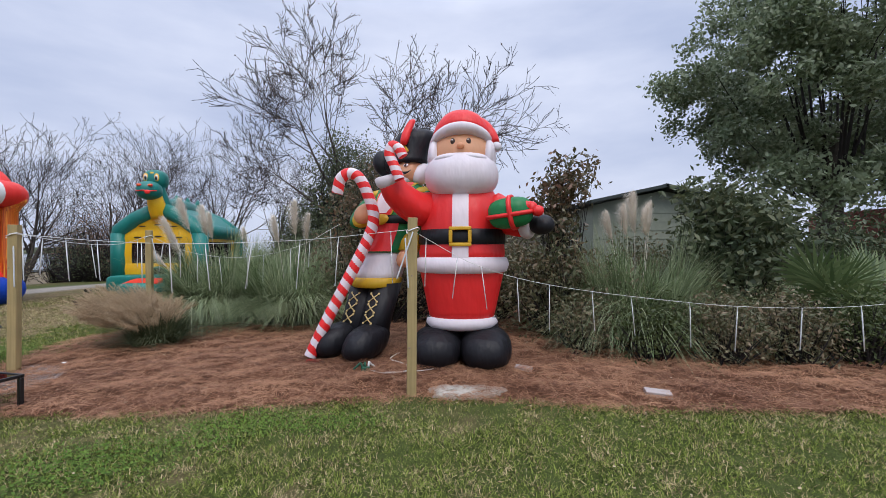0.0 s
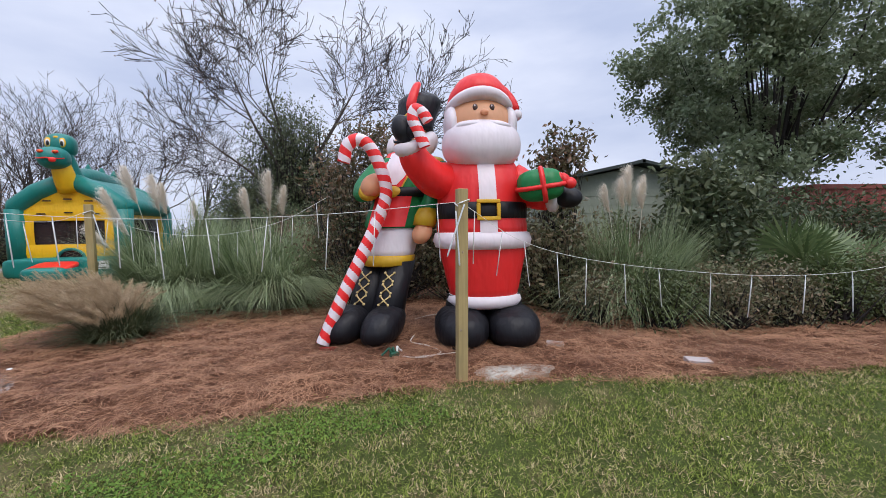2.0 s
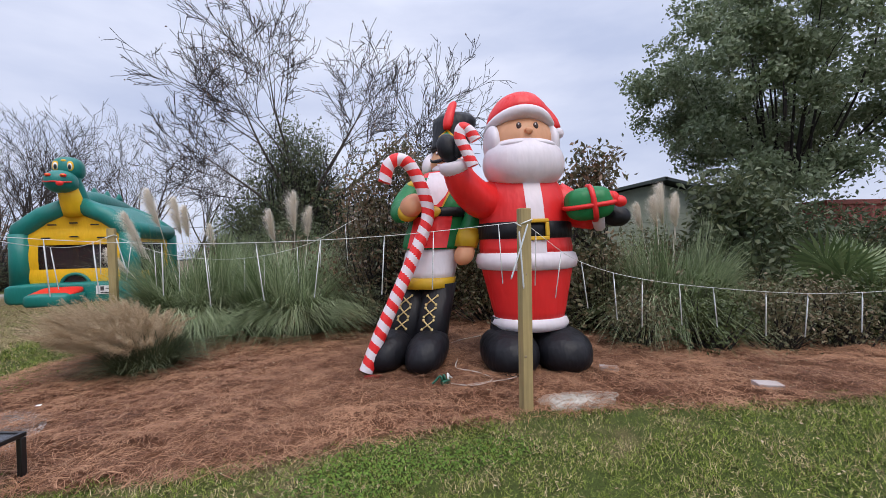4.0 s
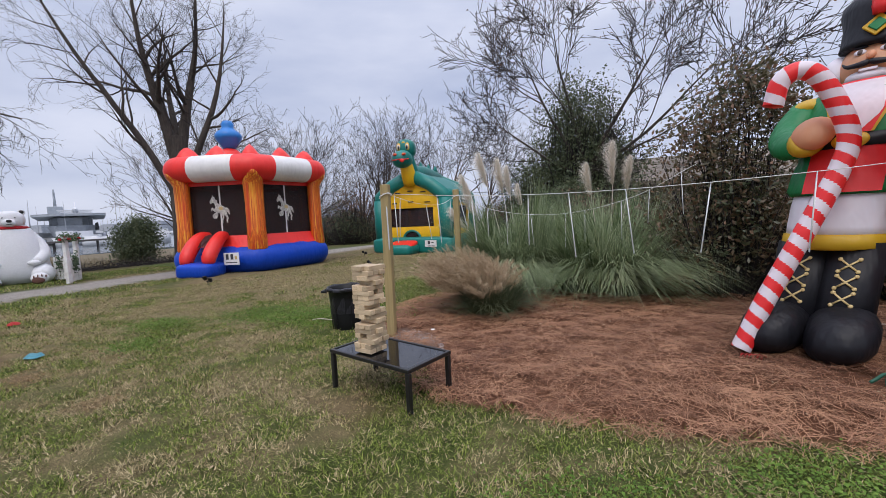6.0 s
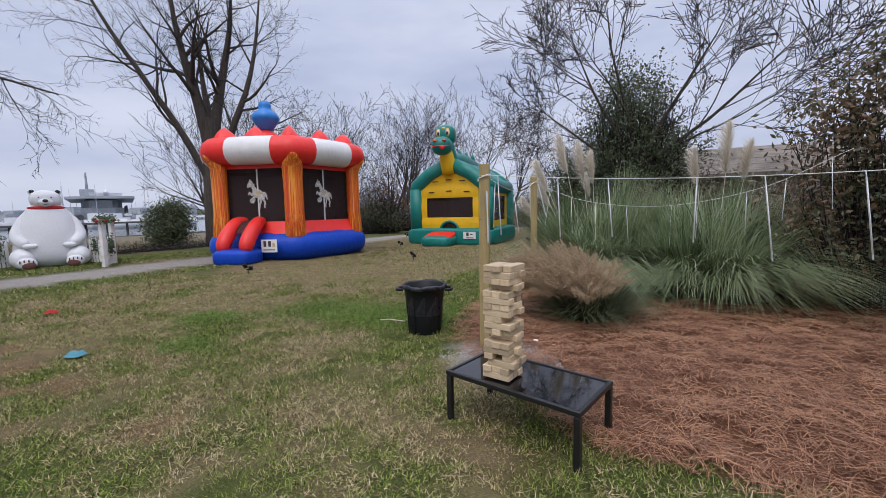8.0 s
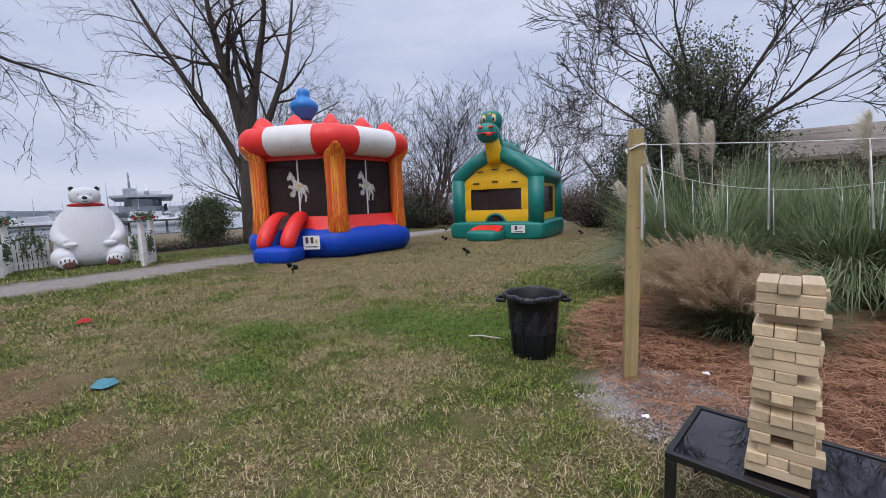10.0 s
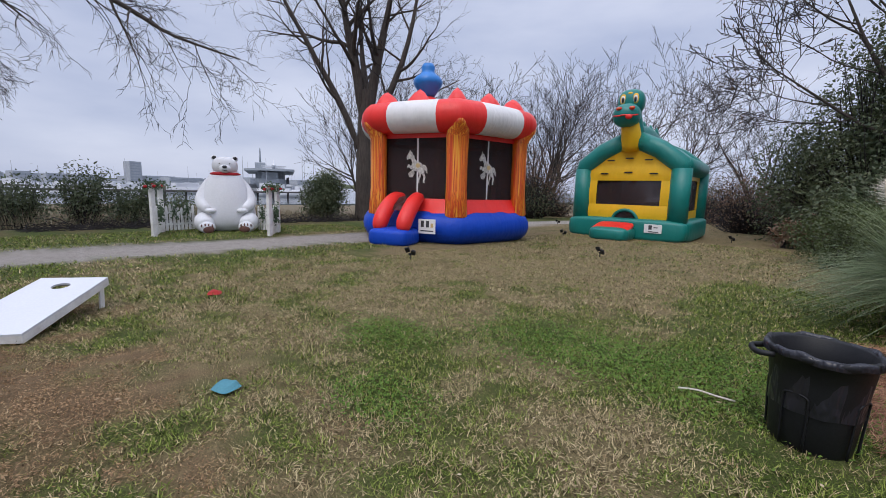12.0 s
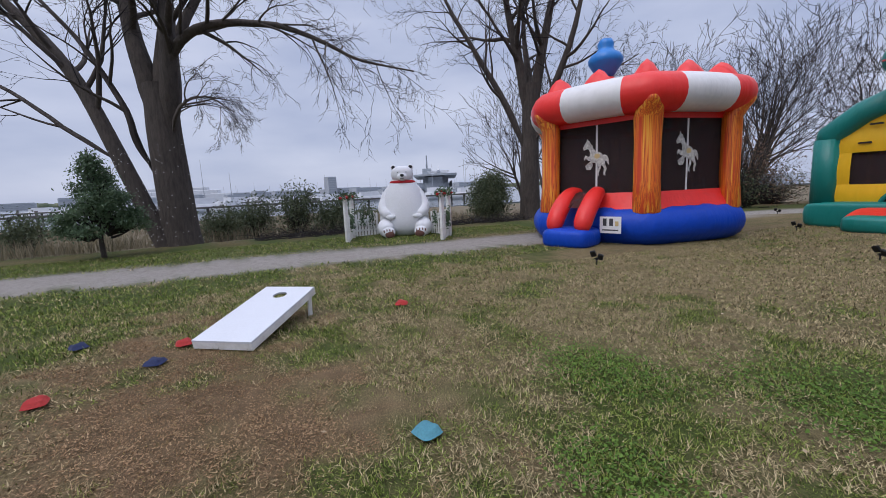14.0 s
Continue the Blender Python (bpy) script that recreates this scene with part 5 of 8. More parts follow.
def spot_lamp(x, y, turn):
    th = thing("ground_spotlight", pose(x, y, gz(x, y), 0, 0, turn) @ Matrix.Scale(0.8, 4), "small black plastic spotlight on a spike in the lawn", "spotlight", "spotlights on the lawn")
    bm = bmesh.new()
    tube(bm, [(0, 0, -0.03), (0, 0, 0.0), (0, 0, 0.12)], [0.004, 0.012, 0.014], 8)
    part("spike", bm, M_PLASTIC, th)
    bm = bmesh.new()
    box(bm, (0, 0, 0.13), (0.05, 0.03, 0.05), 0, None, 0.006)
    tube(bm, [(-0.05, 0, 0.13), (0.06, 0, 0.16)], 0.012, 8)
    part("bracket", bm, M_PLASTIC, th)
    for s in (-1, 1):
        bm = bmesh.new()
        box(bm, (s * 0.075, 0, 0.2 - 0.03 * s), (0.11, 0.06, 0.13), 0, Euler((0.5, 0.25 * s, 0)).to_matrix(), 0.012)
        head = part("lamp_head", bm, M_PLASTIC, th)
        bm = bmesh.new()
        box(bm, (s * 0.075, -0.028, 0.212 - 0.03 * s), (0.085, 0.012, 0.1), 0, Euler((0.5, 0.25 * s, 0)).to_matrix(), 0.004)
        part("lens", bm, M_GLASS, head)


for row in ((-11.95, 7.07, 30), (-9.9, 10.75, -20), (-12.87, 14.4, 15), (-16.3, 19.9, 40), (-8.92, 18.24, -30)):
    spot_lamp(*row)

# concrete round the first post, pavers in the bed
rng = random.Random(11)
bm = bmesh.new()
n = 64
rows = []
for s, z in ((1.05, -0.03), (1.0, 0.012), (0.94, 0.032), (0.84, 0.045), (0.68, 0.052), (0.5, 0.055), (0.3, 0.06), (0.1, 0.055)):
    rows.append([Vector((0.38 * s * math.cos(a) * (1 + 0.14 * math.sin(3 * a + 1) + 0.08 * math.sin(7 * a) + 0.05 * math.sin(17 * a)), 0.2 * s * math.sin(a) * (1 + 0.18 * math.sin(2 * a + 2) + 0.1 * math.sin(9 * a)), z + rng.uniform(-0.013, 0.013))) for a in (2 * math.pi * k / n for k in range(n))])
grid_faces(bm, rows)
ob = part("concrete_lump", bm, M_CONCRETE)
ob.matrix_world = pose(0.22, 4.22, gz(0.22, 4.22) - 0.01, 0, 0, 4)
tagged(ob, "rough lump of spilt concrete beside the post", "concrete")
for x, y, turn, s in ((2.12, 4.08, -14, (0.24, 0.12, 0.05)), (0.95, 4.9, -20, (0.2, 0.1, 0.04))):
    bm = bmesh.new()
    box(bm, (0, 0, s[2] / 2), s, 0, None, 0.008)
    ob = part("paver", bm, M_PAVER)
    ob.matrix_world = pose(x, y, gz(x, y) + 0.01, 5, 3, turn)
    tagged(ob, "grey-pink concrete paver lying on pine straw", "paver", "pavers in the bed")

# cables and plug beside the soldier
def ground_cable(pts, r, mat, label):
    bm = bmesh.new()
    o = Vector(pts[0])
    tube(bm, [p - o for p in smooth_path(pts, 10 * len(pts))], r, 6)
    ob = part("power_cable", bm, mat)
    ob.location = o
    tagged(ob, label, "cable", "cables in the bed")


gb = lambda x, y, d=0.02: (x, y, gz(x, y) + d)  # noqa: E731
ground_cable([gb(-0.86, 4.84), gb(-0.7, 4.74), gb(-0.52, 4.76), gb(-0.4, 4.9), gb(-0.52, 5.15), gb(-0.7, 5.35), gb(-0.62, 5.7)], 0.007, M_CABLE, "white extension cable looped on pine straw")
ground_cable([gb(-0.7, 4.76), gb(-0.4, 4.8), gb(-0.2, 4.85), gb(0.0, 5.0)], 0.006, M_CABLE, "white cable leading under the red-suited figure")
th = thing("cable_splitter", pose(-0.92, 4.83, gz(-0.92, 4.83) + 0.01, 0, 0, 30), "green and white outdoor cable splitter lying on pine straw", "cable splitter")
bm = bmesh.new()
box(bm, (0, 0, 0.03), (0.1, 0.06, 0.05), 0, None, 0.012)
part("body", bm, M_GREENCABLE, th)
for k in range(3):
    bm = bmesh.new()
    tube(bm, smooth_path([(0.04 - 0.04 * k, 0, 0.05), (0.05 - 0.05 * k, 0.02, 0.1), (0.09 - 0.09 * k, 0.04, 0.06), (0.13 - 0.13 * k, 0.05, 0.03)], 10), 0.012, 8)
    part("plug_lead", bm, M_GREENCABLE if k else M_CABLE, th)
bm = bmesh.new()
for k in range(6):
    tube(bm, smooth_path([(0.03 * k - 0.08, 0, 0.0), (0.03 * k - 0.06, 0.03, 0.03), (0.03 * k - 0.03, 0.05, 0.01)], 6), 0.008, 5)
ob = part("red_ribbon", bm, M_BAGRED)
ob.matrix_world = pose(-1.68, 5.2, gz(-1.68, 5.2) + 0.01)
tagged(ob, "crumpled red ribbon end on pine straw", "ribbon")


# ---- bear statue and little gate ----
def bear():
    bm = bmesh.new()
    Wt, P, K, Rd = range(4)
    lathe(bm, [(0.4, 0.0), (0.62, 0.06), (0.76, 0.25), (0.79, 0.5), (0.74, 0.85), (0.66, 1.15), (0.55, 1.42), (0.43, 1.62), (0.34, 1.74), (0.2, 1.82)], Wt, 40, (0, 0, 0), 0.98, 0.8)
    ell(bm, (0, -0.05, 1.88), (0.34, 0.31, 0.27), Wt, seg=28, rows=16, power=0.88)
    ell(bm, (0, -0.28, 1.8), (0.17, 0.17, 0.125), Wt)
    ell(bm, (0, -0.44, 1.845), (0.06, 0.04, 0.045), K)
    tube(bm, smooth_path([(-0.06, -0.42, 1.76), (0, -0.445, 1.75), (0.06, -0.42, 1.76)], 6), 0.01, 6, K)
    for s in (-1, 1):
        ell(bm, (s * 0.12, -0.325, 1.94), (0.028, 0.02, 0.022), K, seg=12, rows=8)
        ell(bm, (s * 0.26, 0.0, 2.1), (0.085, 0.06, 0.085), Wt, seg=16)
        ell(bm, (s * 0.265, -0.045, 2.11), (0.055, 0.02, 0.055), K, seg=12, rows=8)
        tube(bm, smooth_path([(s * 0.36, 0, 1.52), (s * 0.56, -0.1, 1.12), (s * 0.62, -0.28, 0.82), (s * 0.45, -0.54, 0.64)], 12), [0.1, 0.13, 0.15, 0.16, 0.165, 0.17, 0.17, 0.165, 0.16, 0.15, 0.13, 0.1], 16, Wt)
        ell(bm, (s * 0.4, -0.58, 0.62), (0.15, 0.1, 0.075), Wt)
        tube(bm, smooth_path([(s * 0.42, -0.1, 0.3), (s * 0.56, -0.45, 0.28), (s * 0.5, -0.74, 0.2)], 8), [0.3, 0.31, 0.3, 0.29, 0.27, 0.25, 0.22, 0.17], 18, Wt)
        ell(bm, (s * 0.48, -0.8, 0.17), (0.2, 0.12, 0.165), Wt)
        ell(bm, (s * 0.44, -0.895, 0.12), (0.14, 0.04, 0.1), P)
        for q in (-1.5, -0.5, 0.5, 1.5):
            ell(bm, (s * 0.48 + q * 0.085, -0.89, 0.255 - 0.02 * abs(q)), (0.018, 0.04, 0.045), P, seg=10, rows=6)
    lathe(bm, [(0.34, 1.6), (0.4, 1.62), (0.4, 1.67), (0.34, 1.7)], Rd, 32, (0, -0.02, 0), 1, 0.86)
    return part("polar_bear_statue", bm, None, mats=[M_FUR, M_PAW, M_BLACKPAINT, M_SCARF])


bear_ob = bear()
bear_ob.matrix_world = pose(-19.1, 5.95, gz(-19.1, 5.95) - 0.02, 0, 0, 72)
tagged(bear_ob, "large seated white polar bear statue with a red scarf", "statue")


def leaf_cloud(rng, centres, size, spread=0.5):
    """Small folded leaves at the given places, turned at random."""
    n = len(centres)
    a = rng.normal(size=(n, 3))
    a /= np.linalg.norm(a, axis=1)[:, None]
    b = np.cross(a, rng.normal(size=(n, 3)))
    b /= np.linalg.norm(b, axis=1)[:, None] + 1e-9
    c = np.cross(a, b)
    s = (size * rng.uniform(0.65, 1.3, n))[:, None]
    v = np.stack([centres - a * s * 0.5, centres + b * s * 0.22 * spread * 2 + c * s * 0.06, centres + a * s * 0.5, centres - b * s * 0.22 * spread * 2 + c * s * 0.06], 1).reshape(-1, 3)
    i = np.arange(n)[:, None] * 4
    f = np.concatenate([i + [0, 1, 2], i + [0, 2, 3]], 0)
    return v, f


def garland(parent, c, r, n, seed):
    rng = np.random.default_rng(seed)
    p = np.array(c) + rng.normal(size=(n, 3)) * np.array(r)
    v, f = leaf_cloud(rng, p, 0.09)
    return tagged(raw("garland", v, f, M_CONIFER, parent), kind="stuff")


def gate_post(x, y, h, flowers=True):
    th = thing("white_gate_post", pose(x, y, gz(x, y), 0, 0, 20), "white painted wooden post topped with greenery and red bows", "post", "posts beside the bear")
    bm = bmesh.new()
    box(bm, (0, 0, h / 2), (0.1, 0.1, h), 0, None, 0.006)
    part("shaft", bm, M_WORNWHITE, th)
    bm = bmesh.new()
    box(bm, (0, 0, h + 0.02), (0.14, 0.14, 0.035), 0, None, 0.006)
    part("cap", bm, M_WORNWHITE, th)
    tagged(garland(th, (0, 0, h + 0.02), (0.1, 0.1, 0.06), 150, int(-x * 10)), "dark green garland")
    for k in range(3):
        bm = bmesh.new()
        ell(bm, (0.14 * math.cos(k * 2.4), 0.14 * math.sin(k * 2.4), h + 0.05 * math.sin(k * 1.7)), (0.045, 0.045, 0.04), 0, None, 10, 6)
        part("bow", bm, M_SCARF, th, "red bow")
    return th


GATE = [(-18.25, 4.0), (-19.3, 4.35), (-16.95, 6.35), (-17.65, 6.85)]
for x, y in GATE:
    gate_post(x, y, 1.25)


def picket_fence(a, b, h, n):
    ax, ay = a
    bx, by = b
    L = math.hypot(bx - ax, by - ay)
    th = thing("picket_fence", pose(ax, ay, gz(ax, ay), 0, 0, math.degrees(math.atan2(by - ay, bx - ax))), "short white picket fence with dark bows beside the bear", "fence", "picket fences beside the bear")
    for z in (0.2, 0.52):
        bm = bmesh.new()
        box(bm, (L / 2, 0.025, z), (L, 0.025, 0.06), 0, None, 0.003)
        part("rail", bm, M_WORNWHITE, th)
    for k in range(n):
        bm = bmesh.new()
        x = (k + 0.5) / n * L
        hh = h + 0.06 * math.sin(k * 1.3)
        flat_shape(bm, [(x - 0.035, 0.03), (x + 0.035, 0.03), (x + 0.035, hh - 0.05), (x, hh), (x - 0.035, hh - 0.05)], lambda u, v, o: Vector((u, -o, v)), 0.018)
        part("picket", bm, M_WORNWHITE, th)
    for k in range(2):
        garland(th, (L * (0.3 + 0.4 * k), -0.05, 0.55), (0.05, 0.03, 0.14), 90, 5 + k)
    return th


picket_fence((-19.35, 4.42), (-19.55, 5.2), 0.72, 8)
picket_fence((-18.55, 6.62), (-17.75, 6.9), 0.72, 8)
picket_fence((-18.3, 4.05), (-19.25, 4.33), 0.7, 7)
picket_fence((-17.0, 6.42), (-17.6, 6.8), 0.7, 6)

# ---- plants ----
def tubes_mesh(branches, sides=4):
    """One skin for many tapered branches: each is (points, radii)."""
    vs, fs, base = [], [], 0
    for pts, rad in branches:
        pts, rad = np.asarray(pts, float), np.asarray(rad, float)
        k = sides if rad[0] > 0.05 else 3
        if rad[0] > 0.15:
            k = 10
        d = np.gradient(pts, axis=0)
        d /= np.linalg.norm(d, axis=1)[:, None] + 1e-9
        ref = np.array([0.31, 0.77, 0.55])
        u = np.cross(d, ref)
        u /= np.linalg.norm(u, axis=1)[:, None] + 1e-9
        w = np.cross(d, u)
        a = np.arange(k) * 2 * np.pi / k
        ring = pts[:, None] + rad[:, None, None] * (np.cos(a)[None, :, None] * u[:, None] + np.sin(a)[None, :, None] * w[:, None])
        n = len(pts)
        vs.append(ring.reshape(-1, 3))
        i = base + np.arange(n - 1)[:, None] * k + np.arange(k)[None]
        j = base + np.arange(n - 1)[:, None] * k + (np.arange(k)[None] + 1) % k
        fs.append(np.stack([i, j, j + k, i + k], -1).reshape(-1, 4))
        base += n * k
    return np.concatenate(vs), np.concatenate(fs)


def grow(rng, start, way, length, radius, level, out, bend=0.25, rise=0.12, kids=(5, 5, 5, 4), spread=(0.5, 1.0), shrink=0.6, droop=0.0, seg=7):
    """A branch that wanders and throws off smaller ones; level counts down to twigs."""
    pts, rad = [np.array(start, float)], [radius]
    d = np.array(way, float)
    d /= np.linalg.norm(d)
    n = seg if level > 1 else 4
    for i in range(n):
        d = d + rng.normal(size=3) * bend / math.sqrt(n) + np.array([0, 0, rise - droop * (i / n)]) / n
        d /= np.linalg.norm(d)
        pts.append(pts[-1] + d * length / n)
        rad.append(radius * (1 - 0.9 * ((i + 1) / n) ** (2.6 if radius > 0.5 else 1.25)))
    out.append((level, pts, rad))
    if level == 0:
        return
    k = kids[min(level, len(kids)) - 1]
    for j in range(k):
        lo = 0.66 if radius > 0.5 else 0.3
        t = lo + (1 - lo) * (j + rng.uniform(0.1, 0.9)) / k
        i = min(int(t * n), n - 1)
        p = pts[i] + (pts[i + 1] - pts[i]) * (t * n - i)
        ax = pts[i + 1] - pts[i]
        ax /= np.linalg.norm(ax)
        side = np.cross(ax, rng.normal(size=3))
        side /= np.linalg.norm(side)
        a = rng.uniform(*spread)
        grow(rng, p, ax * math.cos(a) + side * math.sin(a), length * shrink * rng.uniform(0.75, 1.15), max(0.0065, rad[i] * rng.uniform(0.42, 0.62)), level - 1, out, bend, rise, kids, spread, shrink, droop, seg)


def bare_tree(name, x, y, stems, label, seed, kids, group="", leaves=0, droop=0.0, levels=4, least=0.0, leaf_mat=None, shrink=0.6, rise=0.3, bend=0.3):
    """stems: rows of way, length, radius, height where they leave the foot."""
    rng = np.random.default_rng(seed)
    out = []
    for way, length, radius, at in stems:
        grow(rng, at, way, length, radius, levels, out, bend, rise, kids, (0.35, 0.95), shrink, droop)
    th = thing(name, pose(x, y, gz(x, y) - 0.05), label, "tree", group)
    big = [(p, np.maximum(r, least)) for lv, p, r in out if lv >= levels - 1]
    small = [(p, np.maximum(r, least)) for lv, p, r in out if lv < levels - 1]
    v, f = tubes_mesh(big, 6)
    raw("trunk", v, f, M_BARK, th, True)
    v, f = tubes_mesh(small, 4)
    raw("crown", v, f, M_TWIG, th, False)
    if leaves:
        ends = np.array([p[-1] for lv, p, r in out if lv == 0])
        c = ends[rng.integers(0, len(ends), leaves)] + rng.normal(size=(leaves, 3)) * 0.08
        v, f = leaf_cloud(rng, c, 0.1)
        tagged(raw("leaves", v, f, leaf_mat or M_BROWNLEAF, th), "few withered leaves")
    return th


def along(rng, pts, r0, r1, level, out, kids, n_kids, first=0.3, bend=0.3, rise=0.1, shrink=0.5, droop=0.0, length=3.0, spread=(0.5, 1.1), fall=1.0):
    """A stem through given places, with branches grown from its upper part."""
    p = np.array([list(q) for q in smooth_path(pts, 22)], float)
    p[1:-1] += rng.normal(size=(len(p) - 2, 3)) * 0.02 * min(1.0, 0.05 / r0)
    t = np.linspace(0, 1, len(p))
    r = r0 + (r1 - r0) * t**fall
    if p[0][2] > 0.5:  # a fork grows out of the wood below it
        r = r * np.minimum(1.0, 0.3 + 4.0 * t)
    out.append((level, list(p), list(r)))
    for j in range(n_kids):
        u = first + (0.99 - first) * (j + rng.uniform(0.1, 0.9)) / n_kids
        i = min(int(u * (len(p) - 1)), len(p) - 2)
        ax = p[i + 1] - p[i]
        ax /= np.linalg.norm(ax)
        side = np.cross(ax, rng.normal(size=3))
        side /= np.linalg.norm(side)
        a = rng.uniform(*spread)
        grow(rng, p[i], ax * math.cos(a) + side * math.sin(a), length * (1.15 - 0.55 * u) * rng.uniform(0.7, 1.2), r[i] * rng.uniform(0.34, 0.56), level - 1, out, bend, rise, kids, (0.4, 1.0), shrink, droop)


def planned_tree(x, y, turn, stems, label, seed):
    """stems: path of (across, deep, up), radii, branches, first, droop, length, part name."""
    rng = np.random.default_rng(seed)
    th = thing("bare_tree", pose(x, y, gz(x, y) - 0.05, 0, 0, turn), label, "tree", "large bare trees")
    fine = []
    for path, r0, r1, nk, first, droop, length, name, fall in stems:
        out = []
        along(rng, path, r0, r1, 4, out, (3, 4, 5, 4), nk, first, 0.28, 0.1, 0.52, droop, length, (0.45, 1.1), fall)
        big = [(p, r) for lv, p, r in out if lv >= 3]
        fine += [(p, r) for lv, p, r in out if lv < 3]
        v, f = tubes_mesh(big, 6)
        raw(name, v, f, M_BARK, th, True)
    v, f = tubes_mesh(fine, 4)
    raw("crown", v, f, M_TWIG, th)
    return th


# big tree by the path: trunk that forks, a leaning stem from its foot, a low limb
host = planned_tree(-22.0, -0.6, 65.7, [
    ([(0, 0, -0.1), (-0.05, 0, 0.5), (-0.1, 0, 2.0), (-0.15, 0, 3.6), (-0.15, 0.05, 5.0)], 0.58, 0.46, 0, 0.9, 0, 1, "trunk", 0.8),
    ([(-0.25, 0.1, 3.2), (-0.5, 0.1, 5.0), (-0.85, 0.2, 6.4), (-1.2, 0.5, 8.2), (-1.5, 1.0, 10.6), (-1.4, 1.5, 13)], 0.38, 0.05, 9, 0.4, 0.1, 4.4, "stem", 1.0),
    ([(0, 0, 3.4), (-0.05, 0.2, 5.2), (0.05, 0.5, 7.0), (0.0, 0.9, 9.2), (0.3, 1.4, 12.0)], 0.42, 0.05, 9, 0.45, 0.1, 4.4, "stem", 1.0),
    ([(0.1, -0.1, 3.2), (0.4, -0.2, 5.2), (0.55, -0.3, 6.6), (0.7, -0.5, 8.6), (1.2, -0.6, 11.5)], 0.36, 0.05, 9, 0.4, 0.1, 4.4, "stem", 1.0),
    ([(-0.35, -0.3, -0.1), (-0.8, -0.35, 1.2), (-1.4, -0.4, 2.9), (-2.3, -0.4, 5.1), (-3.6, -0.4, 6.9), (-5.6, -0.3, 8.8), (-7.4, 0, 10.5)], 0.29, 0.06, 12, 0.42, 0.25, 4.0, "leaning_stem", 1.1),
    ([(-0.55, -0.2, 2.4), (-0.85, -0.4, 3.4), (-0.95, -0.5, 4.3), (-1.8, -0.7, 6.1), (-3.0, -0.9, 7.7), (-4.2, -1.0, 9.6)], 0.16, 0.03, 8, 0.35, 0.3, 3.0, "stem", 1.0),
    ([(-1.36, -0.4, 2.7), (-2.5, -0.7, 3.6), (-4.1, -0.9, 4.9), (-5.6, -1.1, 5.4), (-7.2, -1.3, 6.0)], 0.11, 0.02, 9, 0.3, 0.2, 2.6, "limb", 1.0),
    ([(0.1, -0.1, 4.6), (0.6, -0.3, 5.7), (1.3, -0.5, 6.2), (2.3, -0.6, 6.4), (4.0, -0.7, 6.2), (5.4, -0.8, 5.6), (6.3, -0.9, 5.1), (7.8, -1.0, 4.7)], 0.2, 0.02, 19, 0.16, 1.5, 2.8, "low_limb", 0.8),
    ([(0.3, -0.3, 3.5), (0.7, -0.6, 4.0), (1.2, -0.8, 4.3), (1.9, -0.9, 4.35), (2.6, -0.9, 3.9)], 0.09, 0.01, 12, 0.25, 1.4, 1.7, "low_limb", 1.0),
    ([(0.3, -0.1, 5.6), (1.0, 0.6, 7.6), (2.2, 1.2, 9.2), (4.2, 1.6, 10.4)], 0.18, 0.03, 10, 0.3, 0.3, 3.4, "limb", 1.0)],
    "large bare grey-barked tree with several stems beside the path", 21)
bm = bmesh.new()
rl = random.Random(8)
for k in range(150):
    z = rl.uniform(0.1, 3.2)
    a = rl.uniform(-3.6, 0.2)
    r = 0.6 * (1 - 0.05 * z) + 0.02
    c = (r * math.cos(a) - 0.05 * z, r * math.sin(a), z) if k % 2 else (-0.4 - 0.35 * z + 0.29 * math.cos(a), -0.36 + 0.29 * math.sin(a), z)
    ell(bm, c, (0.013, 0.013, 0.016), 0, None, 6, 4)
fl = part("fairy_lights", bm, M_CABLE, host, "string of tiny unlit white fairy lights")
tagged(fl, kind="stuff")

planned_tree(-22.7, 13.1, 50, [
    ([(0, 0, -0.1), (0, 0, 0.5), (0.0, 0, 2.2), (0.05, 0, 4.2), (0.1, 0, 6.0)], 0.54, 0.34, 0, 0.9, 0, 1, "trunk", 0.7),
    ([(0.1, 0, 4.2), (0.4, 0.1, 6.4), (0.8, 0.2, 8.4), (1.2, 0.2, 10.5), (1.4, 0.3, 13.5)], 0.31, 0.04, 12, 0.3, 0.0, 3.6, "stem", 1.0),
    ([(0, 0, 4.0), (-0.25, -0.1, 6.2), (-0.7, -0.2, 8.4), (-1.0, -0.3, 10.5), (-1.2, -0.3, 13.5)], 0.31, 0.04, 12, 0.3, 0.0, 3.6, "stem", 1.0),
    ([(-0.1, -0.1, 2.9), (-0.9, -0.3, 5.0), (-2.2, -0.5, 7.4), (-3.4, -0.6, 9.6), (-4.6, -0.5, 12.2)], 0.2, 0.03, 11, 0.3, 0.05, 3.2, "stem", 1.0),
    ([(0.15, -0.1, 3.2), (0.9, -0.3, 5.2), (1.8, -0.5, 7.4), (2.3, -0.5, 9.6), (2.6, -0.4, 12.0)], 0.21, 0.03, 10, 0.3, 0.0, 3.2, "stem", 1.0),
    ([(0, 0.1, 4.0), (0.0, 0.6, 6.0), (-0.3, 1.4, 8.2), (-0.4, 2.0, 11.0)], 0.26, 0.04, 8, 0.35, 0.0, 3.6, "stem", 1.0),
    ([(0.3, -0.2, 3.6), (1.4, -1.0, 4.8), (2.8, -1.5, 5.5), (4.2, -1.8, 6.2)], 0.11, 0.02, 9, 0.3, 0.3, 2.2, "limb", 1.0)],
    "tall bare multi-stemmed tree behind the carousel bounce house", 33)


